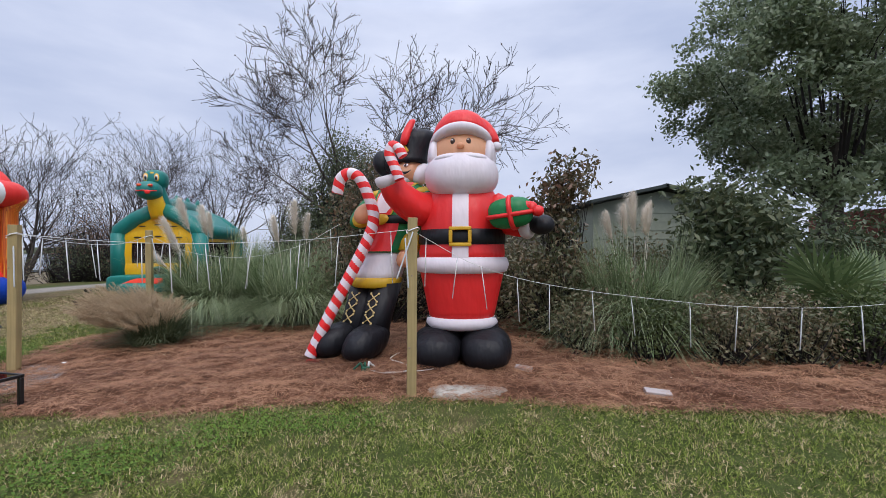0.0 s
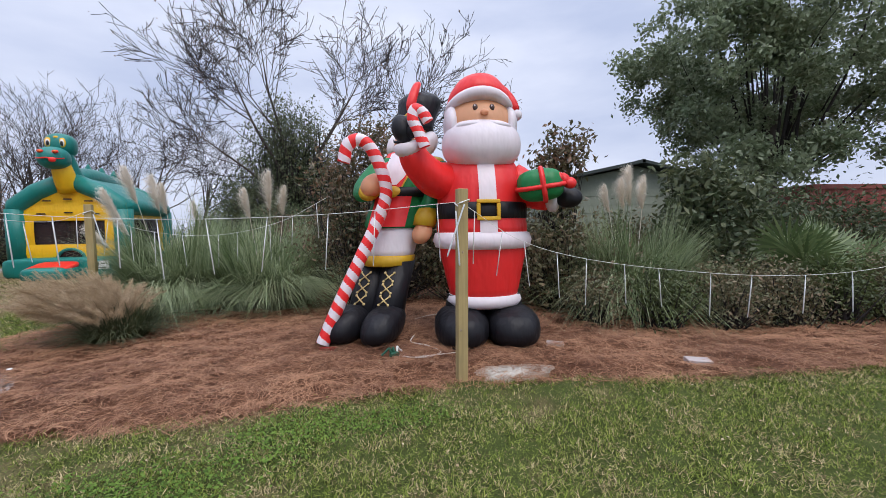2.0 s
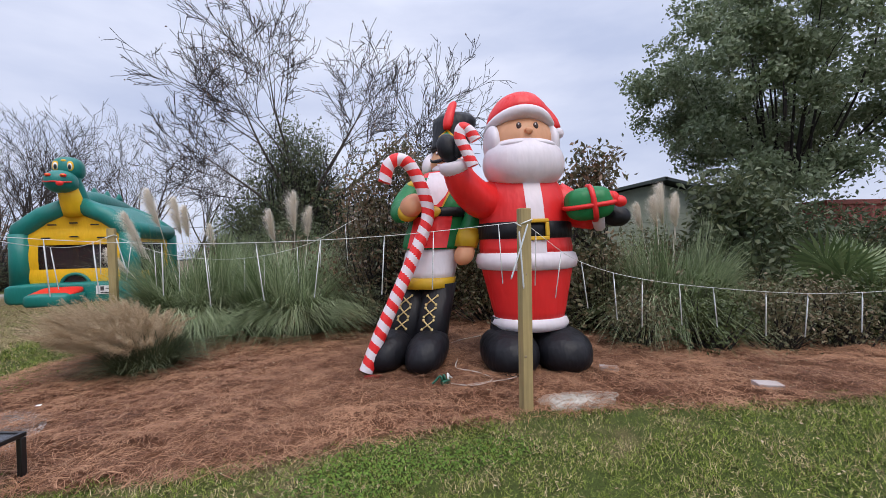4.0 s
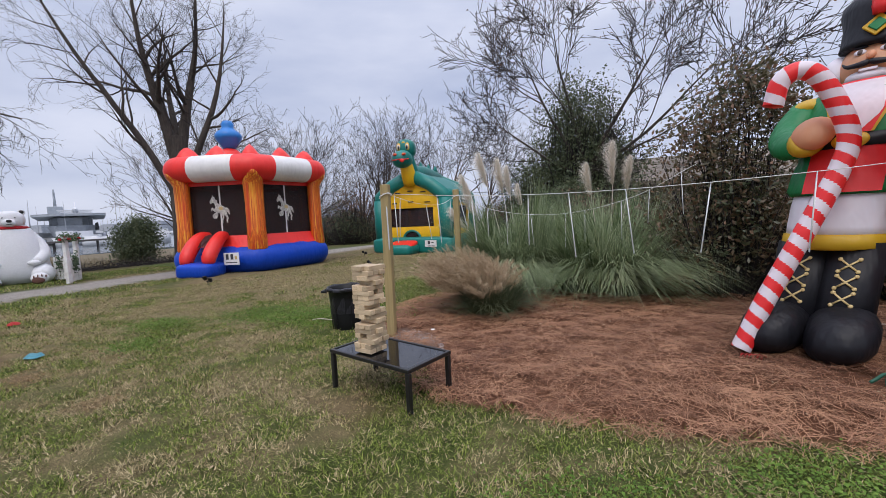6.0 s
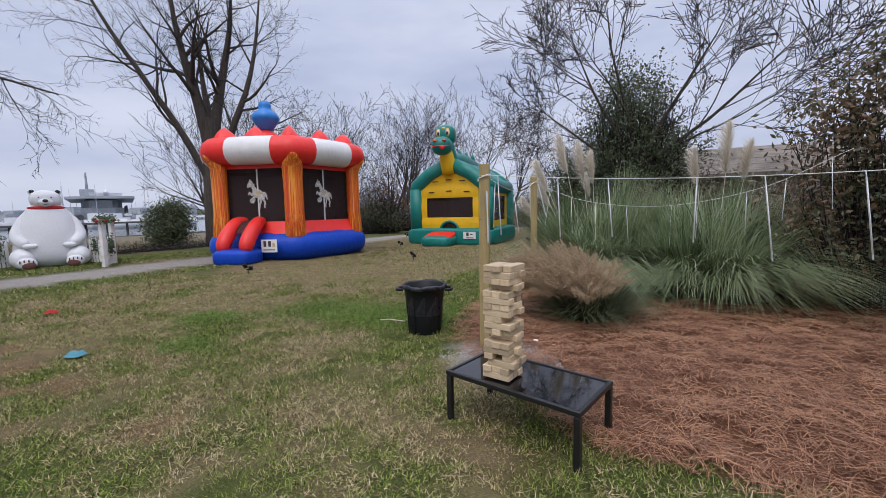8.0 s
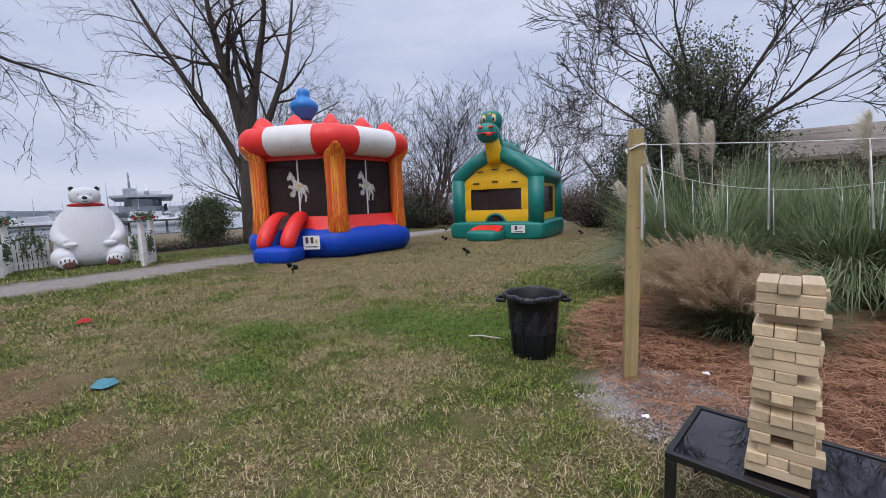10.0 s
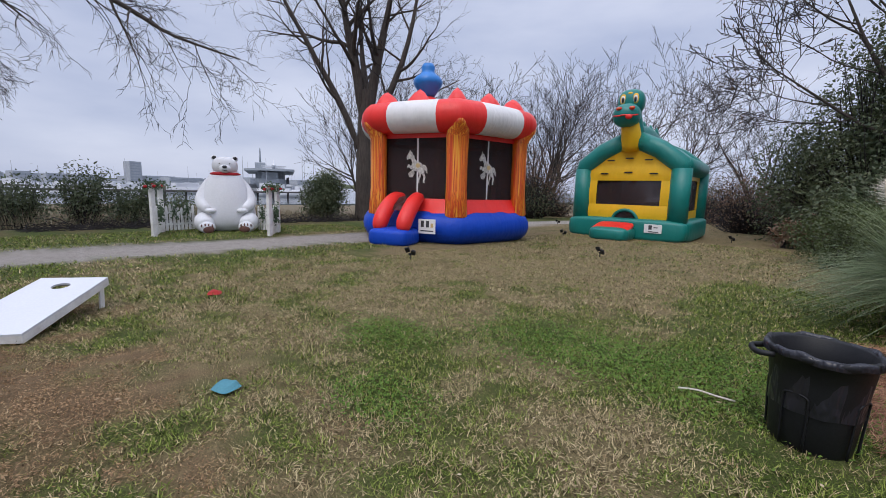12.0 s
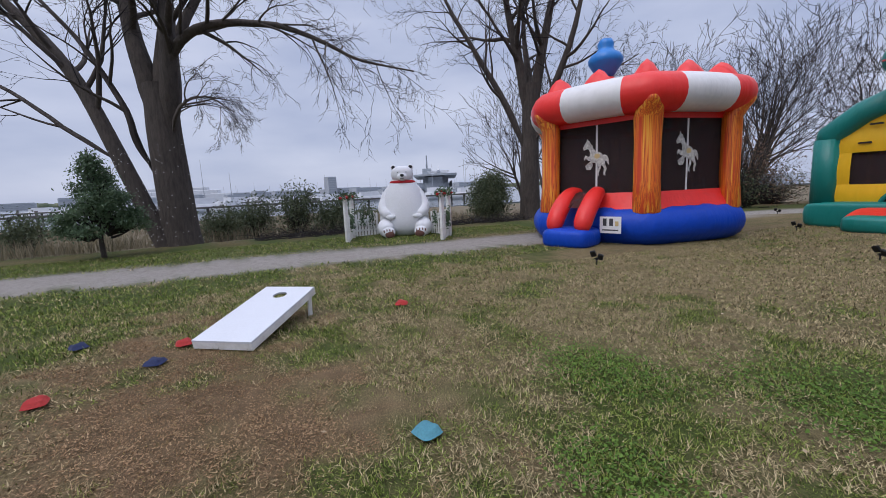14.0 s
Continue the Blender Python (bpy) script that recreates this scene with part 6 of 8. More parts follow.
# row of bare trees at the back: three shapes, repeated
def far_tree(seed, x, y, h):
    stems = []
    rg = random.Random(seed)
    for k in range(rg.randint(3, 5)):
        a = rg.uniform(0, 6.28)
        stems.append(((0.34 * math.cos(a) + 0.08, 0.34 * math.sin(a), 1), h * rg.uniform(0.5, 0.75), 0.17 * rg.uniform(0.7, 1.2), (0.2 * math.cos(a), 0.2 * math.sin(a), 0)))
    return bare_tree("bare_tree", x, y, stems, "slender bare tree with many upright stems in the back row", seed, (2, 3, 4, 6), "bare trees in the back row", leaves=220 if seed % 2 else 0, levels=4, least=0.011, shrink=0.56, rise=0.35, bend=0.2)


kinds = [far_tree(51, -29.0, 27.0, 10.5), far_tree(52, -24.5, 30.5, 11.0), far_tree(53, -20.0, 35.0, 11.5)]
rg = random.Random(77)
for x, y, s in ((-33, 22, 1.0), (-27, 35, 1.0), (-26.5, 24.5, 0.8), (-22, 26.5, 0.75), (-17.5, 38.5, 1.0), (-12, 44, 0.9), (-36, 27, 1.1), (-31, 19, 0.85), (-25.5, 20.5, 0.7)):
    copy_thing(rg.choice(kinds), pose(x, y, gz(x, y) - 0.05, 0, 0, rg.uniform(0, 360)) @ Matrix.Diagonal((s, s, s, 1)))


def cloud_points(rng, n, blobs, hollow=0.55):
    """Places in lumpy ellipsoids, denser towards their skins."""
    out = []
    total = sum(b[3] * b[4] * b[5] for b in blobs)
    for cx, cy, cz, rx, ry, rz in blobs:
        k = int(n * (rx * ry * rz) / total) + 1
        d = rng.normal(size=(k, 3))
        d /= np.linalg.norm(d, axis=1)[:, None]
        r = (hollow + (1 - hollow) * rng.random(k)) * (1 + 0.13 * np.sin(5 * d[:, 0] + 3 * d[:, 2] + cx) + 0.1 * np.sin(9 * d[:, 1] - 4 * d[:, 2]))
        out.append(np.array([cx, cy, cz]) + d * r[:, None] * np.array([rx, ry, rz]))
    return np.concatenate(out)


def clumped(rng, n, blobs, per=14, size=0.16, hollow=0.5):
    """Leaves in small sprays, so that gaps stay between them."""
    c = cloud_points(rng, max(1, n // per), blobs, hollow)
    return (c[:, None] + rng.normal(size=(len(c), per, 3)) * size).reshape(-1, 3), c


def shrub(name, x, y, blobs, n, leaf, mat, label, seed, category="shrub", group="", per=14, size=0.16, twigs=120, hollow=0.45, wide=0.5, trunk=None, low=0.02):
    rng = np.random.default_rng(seed)
    th = thing(name, pose(x, y, gz(x, y)), label, category, group)
    pts, mids = clumped(rng, n, blobs, per, size, hollow)
    pts = pts[pts[:, 2] > low]
    v, f = leaf_cloud(rng, pts, leaf, wide)
    raw("foliage" if category != "tree" else "crown", v, f, mat, th)
    br = []
    sel = mids[rng.permutation(len(mids))[: min(twigs, len(mids))]]
    for m in sel:
        m = m.copy()
        m[2] = max(m[2], 0.1)
        foot = np.array([m[0] * 0.25 + rng.normal() * 0.06, m[1] * 0.25 + rng.normal() * 0.06, -0.05 if trunk is None else min(trunk, m[2] * 0.7)])
        mid = (foot + m) / 2 + rng.normal(size=3) * 0.08 * np.linalg.norm(m - foot)
        t = np.linspace(0, 1, 6)[:, None]
        p = (1 - t) ** 2 * foot + 2 * t * (1 - t) * mid + t**2 * m
        br.append((p, np.linspace(0.016 if trunk is None else 0.05, 0.003, 6)))
    v, f = tubes_mesh(br, 4)
    tagged(raw("stem_tangle", v, f, M_TWIG, th), kind="stuff")
    return th


# evergreen oak overhanging the corner of the bed
ro = np.random.default_rng(17)
lumps = [(-2.2, -1.4, 3.2, 0.8, 0.7, 0.5), (-1.4, -1.8, 2.8, 0.8, 0.7, 0.5), (-0.5, -2.0, 3.3, 0.9, 0.8, 0.5), (1.6, -2.2, 3.4, 0.9, 0.8, 0.5)]
for k in range(250):
    d = ro.normal(size=3)
    d /= np.linalg.norm(d)
    r = ro.uniform(0.3, 1.0) ** 0.6
    s = ro.uniform(0.32, 0.7)
    lumps.append((0.15 + 4.1 * r * d[0], 3.8 * r * d[1], 6.3 + 3.3 * r * d[2], s, s, s * 0.55))
oak = shrub("evergreen_oak", 10.0, 10.8, lumps,
            76000, 0.14, M_OAK, "large dark evergreen oak with a dense small-leaved crown", 3, "tree", per=16, size=0.13, twigs=46, hollow=0.2, wide=0.55, trunk=3.0)
bm = bmesh.new()
tube(bm, smooth_path([(0, 0, -0.2), (0.05, 0.05, 1.0), (-0.05, 0, 2.4), (0.1, 0, 4.5)], 12), [0.42, 0.38, 0.36, 0.34, 0.33, 0.32, 0.3, 0.28, 0.25, 0.22, 0.18, 0.14], 14)
part("trunk", bm, M_BARK, oak)

# shrubs behind the figures
shrub("bronze_shrub", -1.35, 8.15, [(0, 0, 1.2, 1.2, 0.8, 1.2), (-0.35, 0, 2.3, 0.8, 0.6, 0.75), (0.5, 0.1, 2.55, 0.75, 0.6, 0.75), (0.1, 0, 3.0, 0.55, 0.5, 0.5), (1.4, 0.2, 1.2, 0.9, 0.7, 1.1)], 15000, 0.085, M_MAGNOLIA, "tall evergreen shrub with bronze-brown leathery leaves", 6, per=14, size=0.13, twigs=320, hollow=0.15)
shrub("bronze_shrub", 2.05, 7.4, [(0, 0, 1.9, 0.42, 0.4, 0.5), (0.15, 0, 2.55, 0.5, 0.4, 0.4), (-0.2, 0, 2.4, 0.35, 0.3, 0.4), (0.55, 0, 2.95, 0.25, 0.22, 0.14), (-0.05, 0, 3.0, 0.25, 0.22, 0.18), (0, 0, 1.0, 0.7, 0.5, 0.6)], 3400, 0.12, M_MAGNOLIA, "leggy shrub with sparse leathery leaves and thin twigs", 8, per=9, size=0.1, twigs=200, hollow=0.3)
shrub("dark_shrub", 0.6, 8.2, [(0, 0, 0.9, 1.3, 0.7, 1.0), (0.9, 0.2, 0.9, 1.0, 0.7, 0.9)], 9000, 0.09, M_SHRUB, "dark tangled shrub behind the figures", 9, per=12, twigs=160, hollow=0.3)
shrub("brown_shrub", 1.9, 6.9, [(0, 0, 0.75, 0.95, 0.6, 0.8), (-0.5, 0.2, 1.0, 0.5, 0.4, 0.5), (0.6, -0.3, 0.6, 0.7, 0.6, 0.6)], 4500, 0.1, M_SHRUB, "brownish half-bare shrub in the bed", 10, per=12, twigs=220, hollow=0.3)
shrub("brown_shrub", 3.7, 8.0, [(0, 0, 0.8, 0.9, 0.5, 0.85), (0.9, 0.1, 0.75, 0.8, 0.5, 0.8)], 7000, 0.08, M_SHRUB, "brownish half-bare shrub before the shed", 14, per=12, twigs=260, hollow=0.25)
shrub("laurel_shrub", 4.75, 7.1, [(0, 0, 1.2, 0.8, 0.7, 1.1), (-0.2, 0, 2.1, 0.65, 0.6, 0.6), (0.6, 0.2, 1.6, 0.9, 0.7, 1.0)], 6500, 0.15, M_CEDAR, "broad-leaved evergreen shrub in the planting bed", 12, per=9, size=0.12, twigs=120, hollow=0.3)
shrub("dark_shrub", 7.2, 8.2, [(0, 0, 1.1, 1.5, 0.9, 1.2), (-0.6, 0.6, 1.9, 1.2, 0.8, 0.9), (1.8, 0.3, 1.1, 1.5, 0.9, 1.1), (3.6, 0.3, 1.0, 1.5, 1.0, 1.0)], 11000, 0.12, M_CEDAR, "dark evergreen thicket under the oak", 13, per=12, twigs=140, hollow=0.3)
# low hedge of mixed growth along the front of the bed
for k, (x, y, s) in enumerate(((1.95, 5.75, 0.85), (2.75, 5.45, 0.95), (3.55, 5.25, 1.0), (4.35, 5.15, 1.02), (5.15, 5.1, 1.05), (6.0, 5.05, 1.1), (6.9, 5.1, 1.1))):
    shrub("low_shrub", x, y, [(0, 0, 0.4 * s, 0.55, 0.5, 0.44 * s), (0.2, 0.35, 0.5 * s, 0.5, 0.4, 0.4 * s)], 3600, 0.06, M_HEDGE if k % 3 == 1 else M_SHRUB, "low twiggy shrub with small mixed green and brown leaves", 60 + k, "shrub", "low shrubs along the bed", per=12, size=0.09, twigs=170, hollow=0.2)


# ---- tall grasses ----
def blade_mesh(rng, base, turn, length, lean, droop, width, seg=5):
    """Arching blades: lean is how far they go out, droop how far they fall."""
    n = len(length)
    s = np.linspace(0, 1, seg + 1)[None]
    out = length[:, None] * (lean[:, None] * s + 0.45 * droop[:, None] * s**2)
    up = length[:, None] * (np.sqrt(np.clip(1 - lean**2, 0.05, 1))[:, None] * s - 0.62 * droop[:, None] * s**2.4)
    c, d = np.cos(turn)[:, None], np.sin(turn)[:, None]
    wob = 0.05 * length[:, None] * np.sin(3 * s + rng.uniform(0, 6, (n, 1))) * s
    x, y, z = base[:, :1] + out * c - wob * d, base[:, 1:2] + out * d + wob * c, base[:, 2:3] + up
    z = np.maximum(z, base[:, 2:3] + 0.01)
    w = width[:, None] * (1 - s**2) * 0.5 + 0.0004
    lx, ly = -d * w, c * w
    v = np.stack([np.stack([x - lx, y - ly, z], -1), np.stack([x + lx, y + ly, z], -1)], 2).reshape(-1, 3)
    k = 2 * (seg + 1)
    i = (np.arange(n) * k)[:, None] + 2 * np.arange(seg)[None]
    f = np.stack([i, i + 1, i + 3, i + 2], -1).reshape(-1, 4)
    return v, f


def plume(bm_list, rng, foot, top, size):
    """Feathery seed head on a thin stalk."""
    foot, top = np.array(foot), np.array(top)
    t = np.linspace(0, 1, 7)[:, None]
    p = foot + (top - foot) * t
    bm_list.append((p, np.linspace(0.008, 0.004, 7)))
    n = 1300
    u = rng.random(n)
    axis = (top - foot) / np.linalg.norm(top - foot)
    c = top - axis * size * (1 - u)[:, None]
    side = rng.normal(size=(n, 3))
    side /= np.linalg.norm(side, axis=1)[:, None]
    ln = size * 0.36 * (0.35 + np.sin(np.pi * np.clip(u * 0.9 + 0.08, 0, 1))) * rng.uniform(0.6, 1.2, n)
    tip = c + (side * 0.6 + axis * 0.75 + np.array([-0.3, 0.1, -0.3])) * ln[:, None]
    w = np.cross(side, axis) * 0.005
    v = np.stack([c - w, c + w, tip], 1).reshape(-1, 3)
    return v, np.arange(3 * n).reshape(-1, 3)


def pampas(x, y, n, h, r, plumes, seed):
    rng = np.random.default_rng(seed)
    th = thing("pampas_grass", pose(x, y, gz(x, y)), "large clump of arching pampas grass with pale feathery plumes", "ornamental grass", "pampas clumps in the bed")
    k = 260
    own = rng.integers(0, k, n)
    ta, tr, tq = rng.uniform(0, 2 * np.pi, k), r * 0.66 * np.sqrt(rng.random(k)), rng.random(k)
    tup, tlen = rng.random(k) < 0.3, rng.uniform(0.62, 1.12, k)
    a, q, up = ta[own], np.clip(tq[own] + 0.12 * rng.normal(size=n), 0, 1), tup[own]
    base = np.stack([tr[own] * np.cos(a), tr[own] * np.sin(a), np.zeros(n)], 1) + rng.normal(size=(n, 3)) * np.array([0.03, 0.03, 0])
    lean = np.where(up, 0.04 + 0.28 * q, 0.14 + 0.34 * q)
    drop = np.where(up, 0.15 + 0.45 * q, 0.6 + 0.75 * q)
    long = h * tlen[own] * np.where(up, 1.05, 0.9) * rng.uniform(0.8, 1.12, n)
    v, f = blade_mesh(rng, base, a + rng.normal(size=k)[own] * 0.5 + rng.normal(size=n) * 0.2, long, lean, drop, rng.uniform(0.008, 0.019, n), 6)
    raw("blades", v, f, M_PAMPAS, th)
    for px, py, pz, size in plumes:
        st = []
        v, f = plume(st, rng, (px * 0.3, py * 0.3, 0.2), (px, py, pz), size)
        ob = raw("plume", v, f, M_PLUME, th)
        v, f = tubes_mesh(st, 3)
        raw("stalk", v, f, M_PLUME, ob)
    return th


pampas(-4.65, 8.55, 8500, 1.85, 1.1, [(-0.55, -0.6, 2.45, 0.6), (-0.95, -0.5, 2.1, 0.55), (-0.3, -0.3, 2.35, 0.6), (-1.0, -0.2, 1.8, 0.5), (-1.15, -0.6, 1.5, 0.45), (-0.1, -0.4, 2.2, 0.5)], 41)
pampas(-3.1, 8.35, 8500, 1.8, 1.1, [(-0.25, -0.4, 2.1, 0.5), (0.15, -0.35, 2.4, 0.65), (0.4, -0.3, 2.15, 0.5)], 42)
pampas(3.1, 6.75, 7500, 1.8, 1.1, [(0.05, 0.1, 2.35, 0.65), (0.32, 0.1, 2.2, 0.5), (-0.4, 0.1, 2.05, 0.45), (0.18, -0.1, 2.1, 0.45), (-0.15, 0.0, 2.15, 0.5)], 43)
pampas(-4.9, 10.8, 4000, 1.5, 0.95, [(-0.3, -0.4, 2.1, 0.5)], 44)


def fountain_grass(x, y, seed):
    """Low dark tuft with soft foxtail heads that the wind lays over to one side."""
    rng = np.random.default_rng(seed)
    th = thing("fountain_grass", pose(x, y, gz(x, y)), "mound of wispy tan fountain grass, dark green at its base", "ornamental grass")
    n = 1700
    a = rng.uniform(0, 2 * np.pi, n)
    rr = 0.3 * np.sqrt(rng.random(n))
    base = np.stack([rr * np.cos(a), rr * np.sin(a), np.zeros(n)], 1)
    q = rng.random(n)
    v, f = blade_mesh(rng, base, a + rng.normal(size=n) * 0.4, rng.uniform(0.45, 0.8, n), 0.15 + 0.6 * q, 0.3 + 0.6 * q, np.full(n, 0.008), 6)
    raw("blades", v, f, M_CEDAR, th)
    n = 460
    a = rng.uniform(0, 2 * np.pi, n)
    rr = 0.22 * np.sqrt(rng.random(n))
    base = np.stack([rr * np.cos(a), rr * np.sin(a), np.full(n, 0.03)], 1)
    q = rng.random(n)
    v, f = blade_mesh(rng, base, a + rng.normal(size=n) * 0.5, rng.uniform(0.6, 1.0, n), 0.06 + 0.5 * q, 0.05 + 0.38 * q, np.full(n, 0.0025), 8)
    lift = np.maximum(v[:, 2] - 0.12, 0)
    v[:, 0] -= 0.6 * lift
    v[:, 1] -= 0.25 * lift
    raw("seed_stalks", v, f, M_TANGRASS, th)
    line = v.reshape(n, 9, 2, 3).mean(2)
    k = 230
    u = 4.4 + 3.599 * rng.random((n, k))
    i = u.astype(int)
    w = (u - i)[:, :, None]
    row = np.arange(n)[:, None]
    c = line[row, i] * (1 - w) + line[row, i + 1] * w
    ax = line[:, 8] - line[:, 5]
    ax /= np.linalg.norm(ax, axis=1)[:, None]
    full = (np.sin(np.pi * np.clip((u - 4.4) / 3.6, 0.05, 0.95)) * 0.75 + 0.25)[:, :, None]
    tip = c + full * (rng.normal(size=c.shape) * 0.04 + ax[:, None] * 0.05 + np.array([-0.02, -0.01, -0.012]))
    sd = rng.normal(size=c.shape) * 0.0011
    v = np.stack([c - sd, c + sd, tip], 2).reshape(-1, 3)
    raw("seed_heads", v, np.arange(len(v)).reshape(-1, 3), M_TANGRASS, th)


fountain_grass(-4.45, 6.25, 45)


def palmetto(x, y, n, h, seed):
    rng = random.Random(seed)
    th = thing("palmetto", pose(x, y, gz(x, y)), "low fan palm with stiff green fronds", "palm", "fan palms under the oak")
    for k in range(n):
        a = rng.uniform(0, 2 * math.pi)
        tilt = rng.uniform(0.25, 1.0)
        stem = Vector((math.cos(a) * math.sin(tilt), math.sin(a) * math.sin(tilt), math.cos(tilt)))
        hub = stem * h * rng.uniform(0.6, 0.9)
        side = stem.cross(Vector((0, 0, 1))).normalized()
        vs, fs = [], []
        for j in range(22):
            b = (j / 21 - 0.5) * 3.6
            d = (stem * math.cos(b) + side * math.sin(b)).normalized()
            ln = h * 0.55 * (0.75 + 0.25 * math.cos(b)) * rng.uniform(0.9, 1.05)
            w = side.cross(stem).normalized().cross(d) * 0.024
            tip = hub + d * ln - Vector((0, 0, 0.06 * ln * abs(b)))
            i = len(vs)
            m = hub + d * ln * 0.55
            vs += [hub, m - w, m + w + Vector((0, 0, 0.012)), tip]
            fs += [(i, i + 1, i + 3), (i, i + 3, i + 2)]
        ob = raw("frond", vs, fs, M_PALM, th)
        bm = bmesh.new()
        tube(bm, [(0, 0, 0), hub * 0.5 + Vector((0, 0, 0.03)), hub], [0.012, 0.01, 0.007], 6)
        part("frond_stalk", bm, M_PALM, ob)


palmetto(5.9, 6.4, 11, 1.3, 3)
palmetto(7.2, 6.7, 11, 1.2, 4)

# ---- far hedge side: bare tree over vine-covered cedar, hedge, shrubs ----
shrub("vine_covered_cedar", -5.4, 21.5, [(0, 0, 3.6, 2.5, 2.4, 3.3), (0.2, -0.4, 6.0, 1.9, 1.8, 2.0), (-1.2, -0.8, 2.4, 2.0, 1.8, 2.2), (1.6, -0.2, 3.2, 1.6, 1.6, 2.4), (-2.1, -0.8, 2.3, 1.4, 1.3, 2.2), (-2.6, -1.2, 1.4, 1.0, 0.9, 1.5)], 40000, 0.13, M_CEDAR, "dark evergreen hung with vines and grey twigs", 70, "tree", per=12, size=0.18, twigs=900, hollow=0.4, trunk=0.5)
bare_tree("bare_tree", -4.9, 20.4, [((0.35, -0.1, 1), 6.5, 0.1, (0.1, 0, 3.2)), ((-0.5, -0.2, 1), 6.5, 0.09, (-0.1, 0, 3.2)), ((0.95, 0.0, 0.75), 6.8, 0.09, (0.1, 0, 3.2)), ((-0.1, 0, 1), 6.8, 0.1, (0, 0, 3.2)), ((-0.85, -0.1, 0.6), 5.4, 0.07, (-0.1, 0, 3.1)), ((0.8, 0.2, 0.45), 5.6, 0.07, (0.1, 0, 3.1)), ((0.1, 0.0, 1), 3.6, 0.2, (0, 0, 0))],
          "spreading bare tree above the dark evergreen", 81, (3, 4, 5, 7), "large bare trees", leaves=1500, levels=4, least=0.012, shrink=0.55, rise=0.2, bend=0.24)
shrub("clipped_hedge", -6.15, 14.4, [(0, 0, 0.68, 0.95, 0.9, 0.72), (0.3, 1.2, 0.7, 0.9, 0.9, 0.72), (0.4, -1.1, 0.6, 0.85, 0.9, 0.66)], 12000, 0.07, M_HEDGE, "clipped yellow-green box hedge", 72, "hedge", per=14, size=0.08, twigs=60, hollow=0.7)
shrub("dark_shrub", -6.0, 17.6, [(0, 0, 1.2, 1.4, 1.1, 1.2), (1.2, -0.6, 1.5, 1.3, 1.1, 1.4)], 7000, 0.13, M_CEDAR, "dark shrub with drooping grey-green growth", 73, per=12, twigs=160, hollow=0.4)
shrub("brown_fern_clump", -7.6, 18.2, [(0.3, 0, 0.35, 0.6, 0.4, 0.32), (1.0, 0.1, 0.4, 0.6, 0.5, 0.36)], 2400, 0.14, M_BROWNLEAF, "withered brown clump beside the hedge", 74, per=10, twigs=140, hollow=0.3)
for k, (x, y, s) in enumerate(((-3.4, 12.6, 0.9), (-1.3, 12.0, 1.0), (0.8, 12.2, 1.2), (-0.2, 10.2, 1.0), (-2.4, 13.8, 1.5), (-0.4, 14.4, 1.5), (1.6, 13.6, 1.5), (-4.3, 15.2, 1.3))):
    shrub("brown_shrub", x, y, [(0, 0, 0.8 * s, 1.2, 0.9, 0.85 * s)], 3000, 0.09, M_BROWNLEAF if k % 2 else M_SHRUB, "tangled brown winter scrub behind the pampas", 75 + k, "shrub", "winter scrub behind the bed", per=12, twigs=240, hollow=0.3)
# scrub at the foot of the back row
for k, (x, y, s, m) in enumerate(((-24, 20.5, 1.6, M_SHRUB), (-28, 23.5, 1.9, M_BROWNLEAF), (-21.5, 27.5, 1.7, M_SHRUB), (-18.5, 31, 1.9, M_SHRUB), (-25.5, 28, 2.2, M_BROWNLEAF), (-15, 37, 1.9, M_SHRUB), (-11.5, 39, 1.8, M_BROWNLEAF), (-31.5, 25.5, 2.2, M_SHRUB), (-21, 22.8, 1.3, M_CEDAR), (-8.5, 33, 2.0, M_BROWNLEAF), (-7.5, 27, 1.8, M_SHRUB), (-9.6, 24.5, 1.5, M_BROWNLEAF), (-7.4, 23, 1.6, M_SHRUB), (-10.8, 29, 2.2, M_BROWNLEAF), (-13, 33, 2.0, M_SHRUB), (-20.5, 23.5, 2.7, M_BROWNLEAF), (-23.2, 25.6, 3.0, M_SHRUB), (-26.4, 27.2, 3.2, M_BROWNLEAF), (-17.4, 28.5, 2.8, M_BROWNLEAF))):
    shrub("scrub_thicket", x, y, [(0, 0, s * 0.85, 2.3, 1.5, s * 0.95), (1.4, 0.4, s * 0.6, 1.6, 1.1, s * 0.7)], 2600, 0.11, m, "tangled winter thicket at the edge of the lawn", 90 + k, "shrub", "thickets under the back row", per=6, size=0.25, twigs=640, hollow=0.2)
shrub("evergreen_shrub", -23.4, 11.3, [(0, 0, 1.0, 0.95, 0.95, 1.1), (0.1, 0.3, 1.7, 0.6, 0.6, 0.6)], 12000, 0.11, M_CEDAR, "dense dark evergreen shrub beside the tree", 120, per=12, twigs=120, hollow=0.4)
# young cedar and wax myrtles on the marsh edge
tiers = []
rt = random.Random(6)
for k in range(46):
    u = (k + rt.random()) / 46
    a = rt.uniform(0, 6.28)
    r = 1.05 * (1 - u) ** 0.8 * rt.uniform(0.35, 0.95)
    tiers.append((r * math.cos(a), r * math.sin(a), 0.7 + 1.85 * u, 0.34 - 0.16 * u, 0.34 - 0.16 * u, 0.16))
cedar = shrub("young_cedar", -19.7, -2.0, tiers, 15000, 0.075, M_CONIFER, "young dark green cedar on the marsh edge", 121, "tree", per=12, size=0.08, twigs=90, hollow=0.2, trunk=0.9, low=0.45)
bm = bmesh.new()
tube(bm, smooth_path([(0, 0, -0.1), (0.03, 0, 0.5), (0, 0.03, 1.3), (0, 0, 2.8)], 10), [0.07, 0.065, 0.06, 0.055, 0.05, 0.045, 0.04, 0.03, 0.02, 0.01], 8)
part("trunk", bm, M_BARK, cedar)
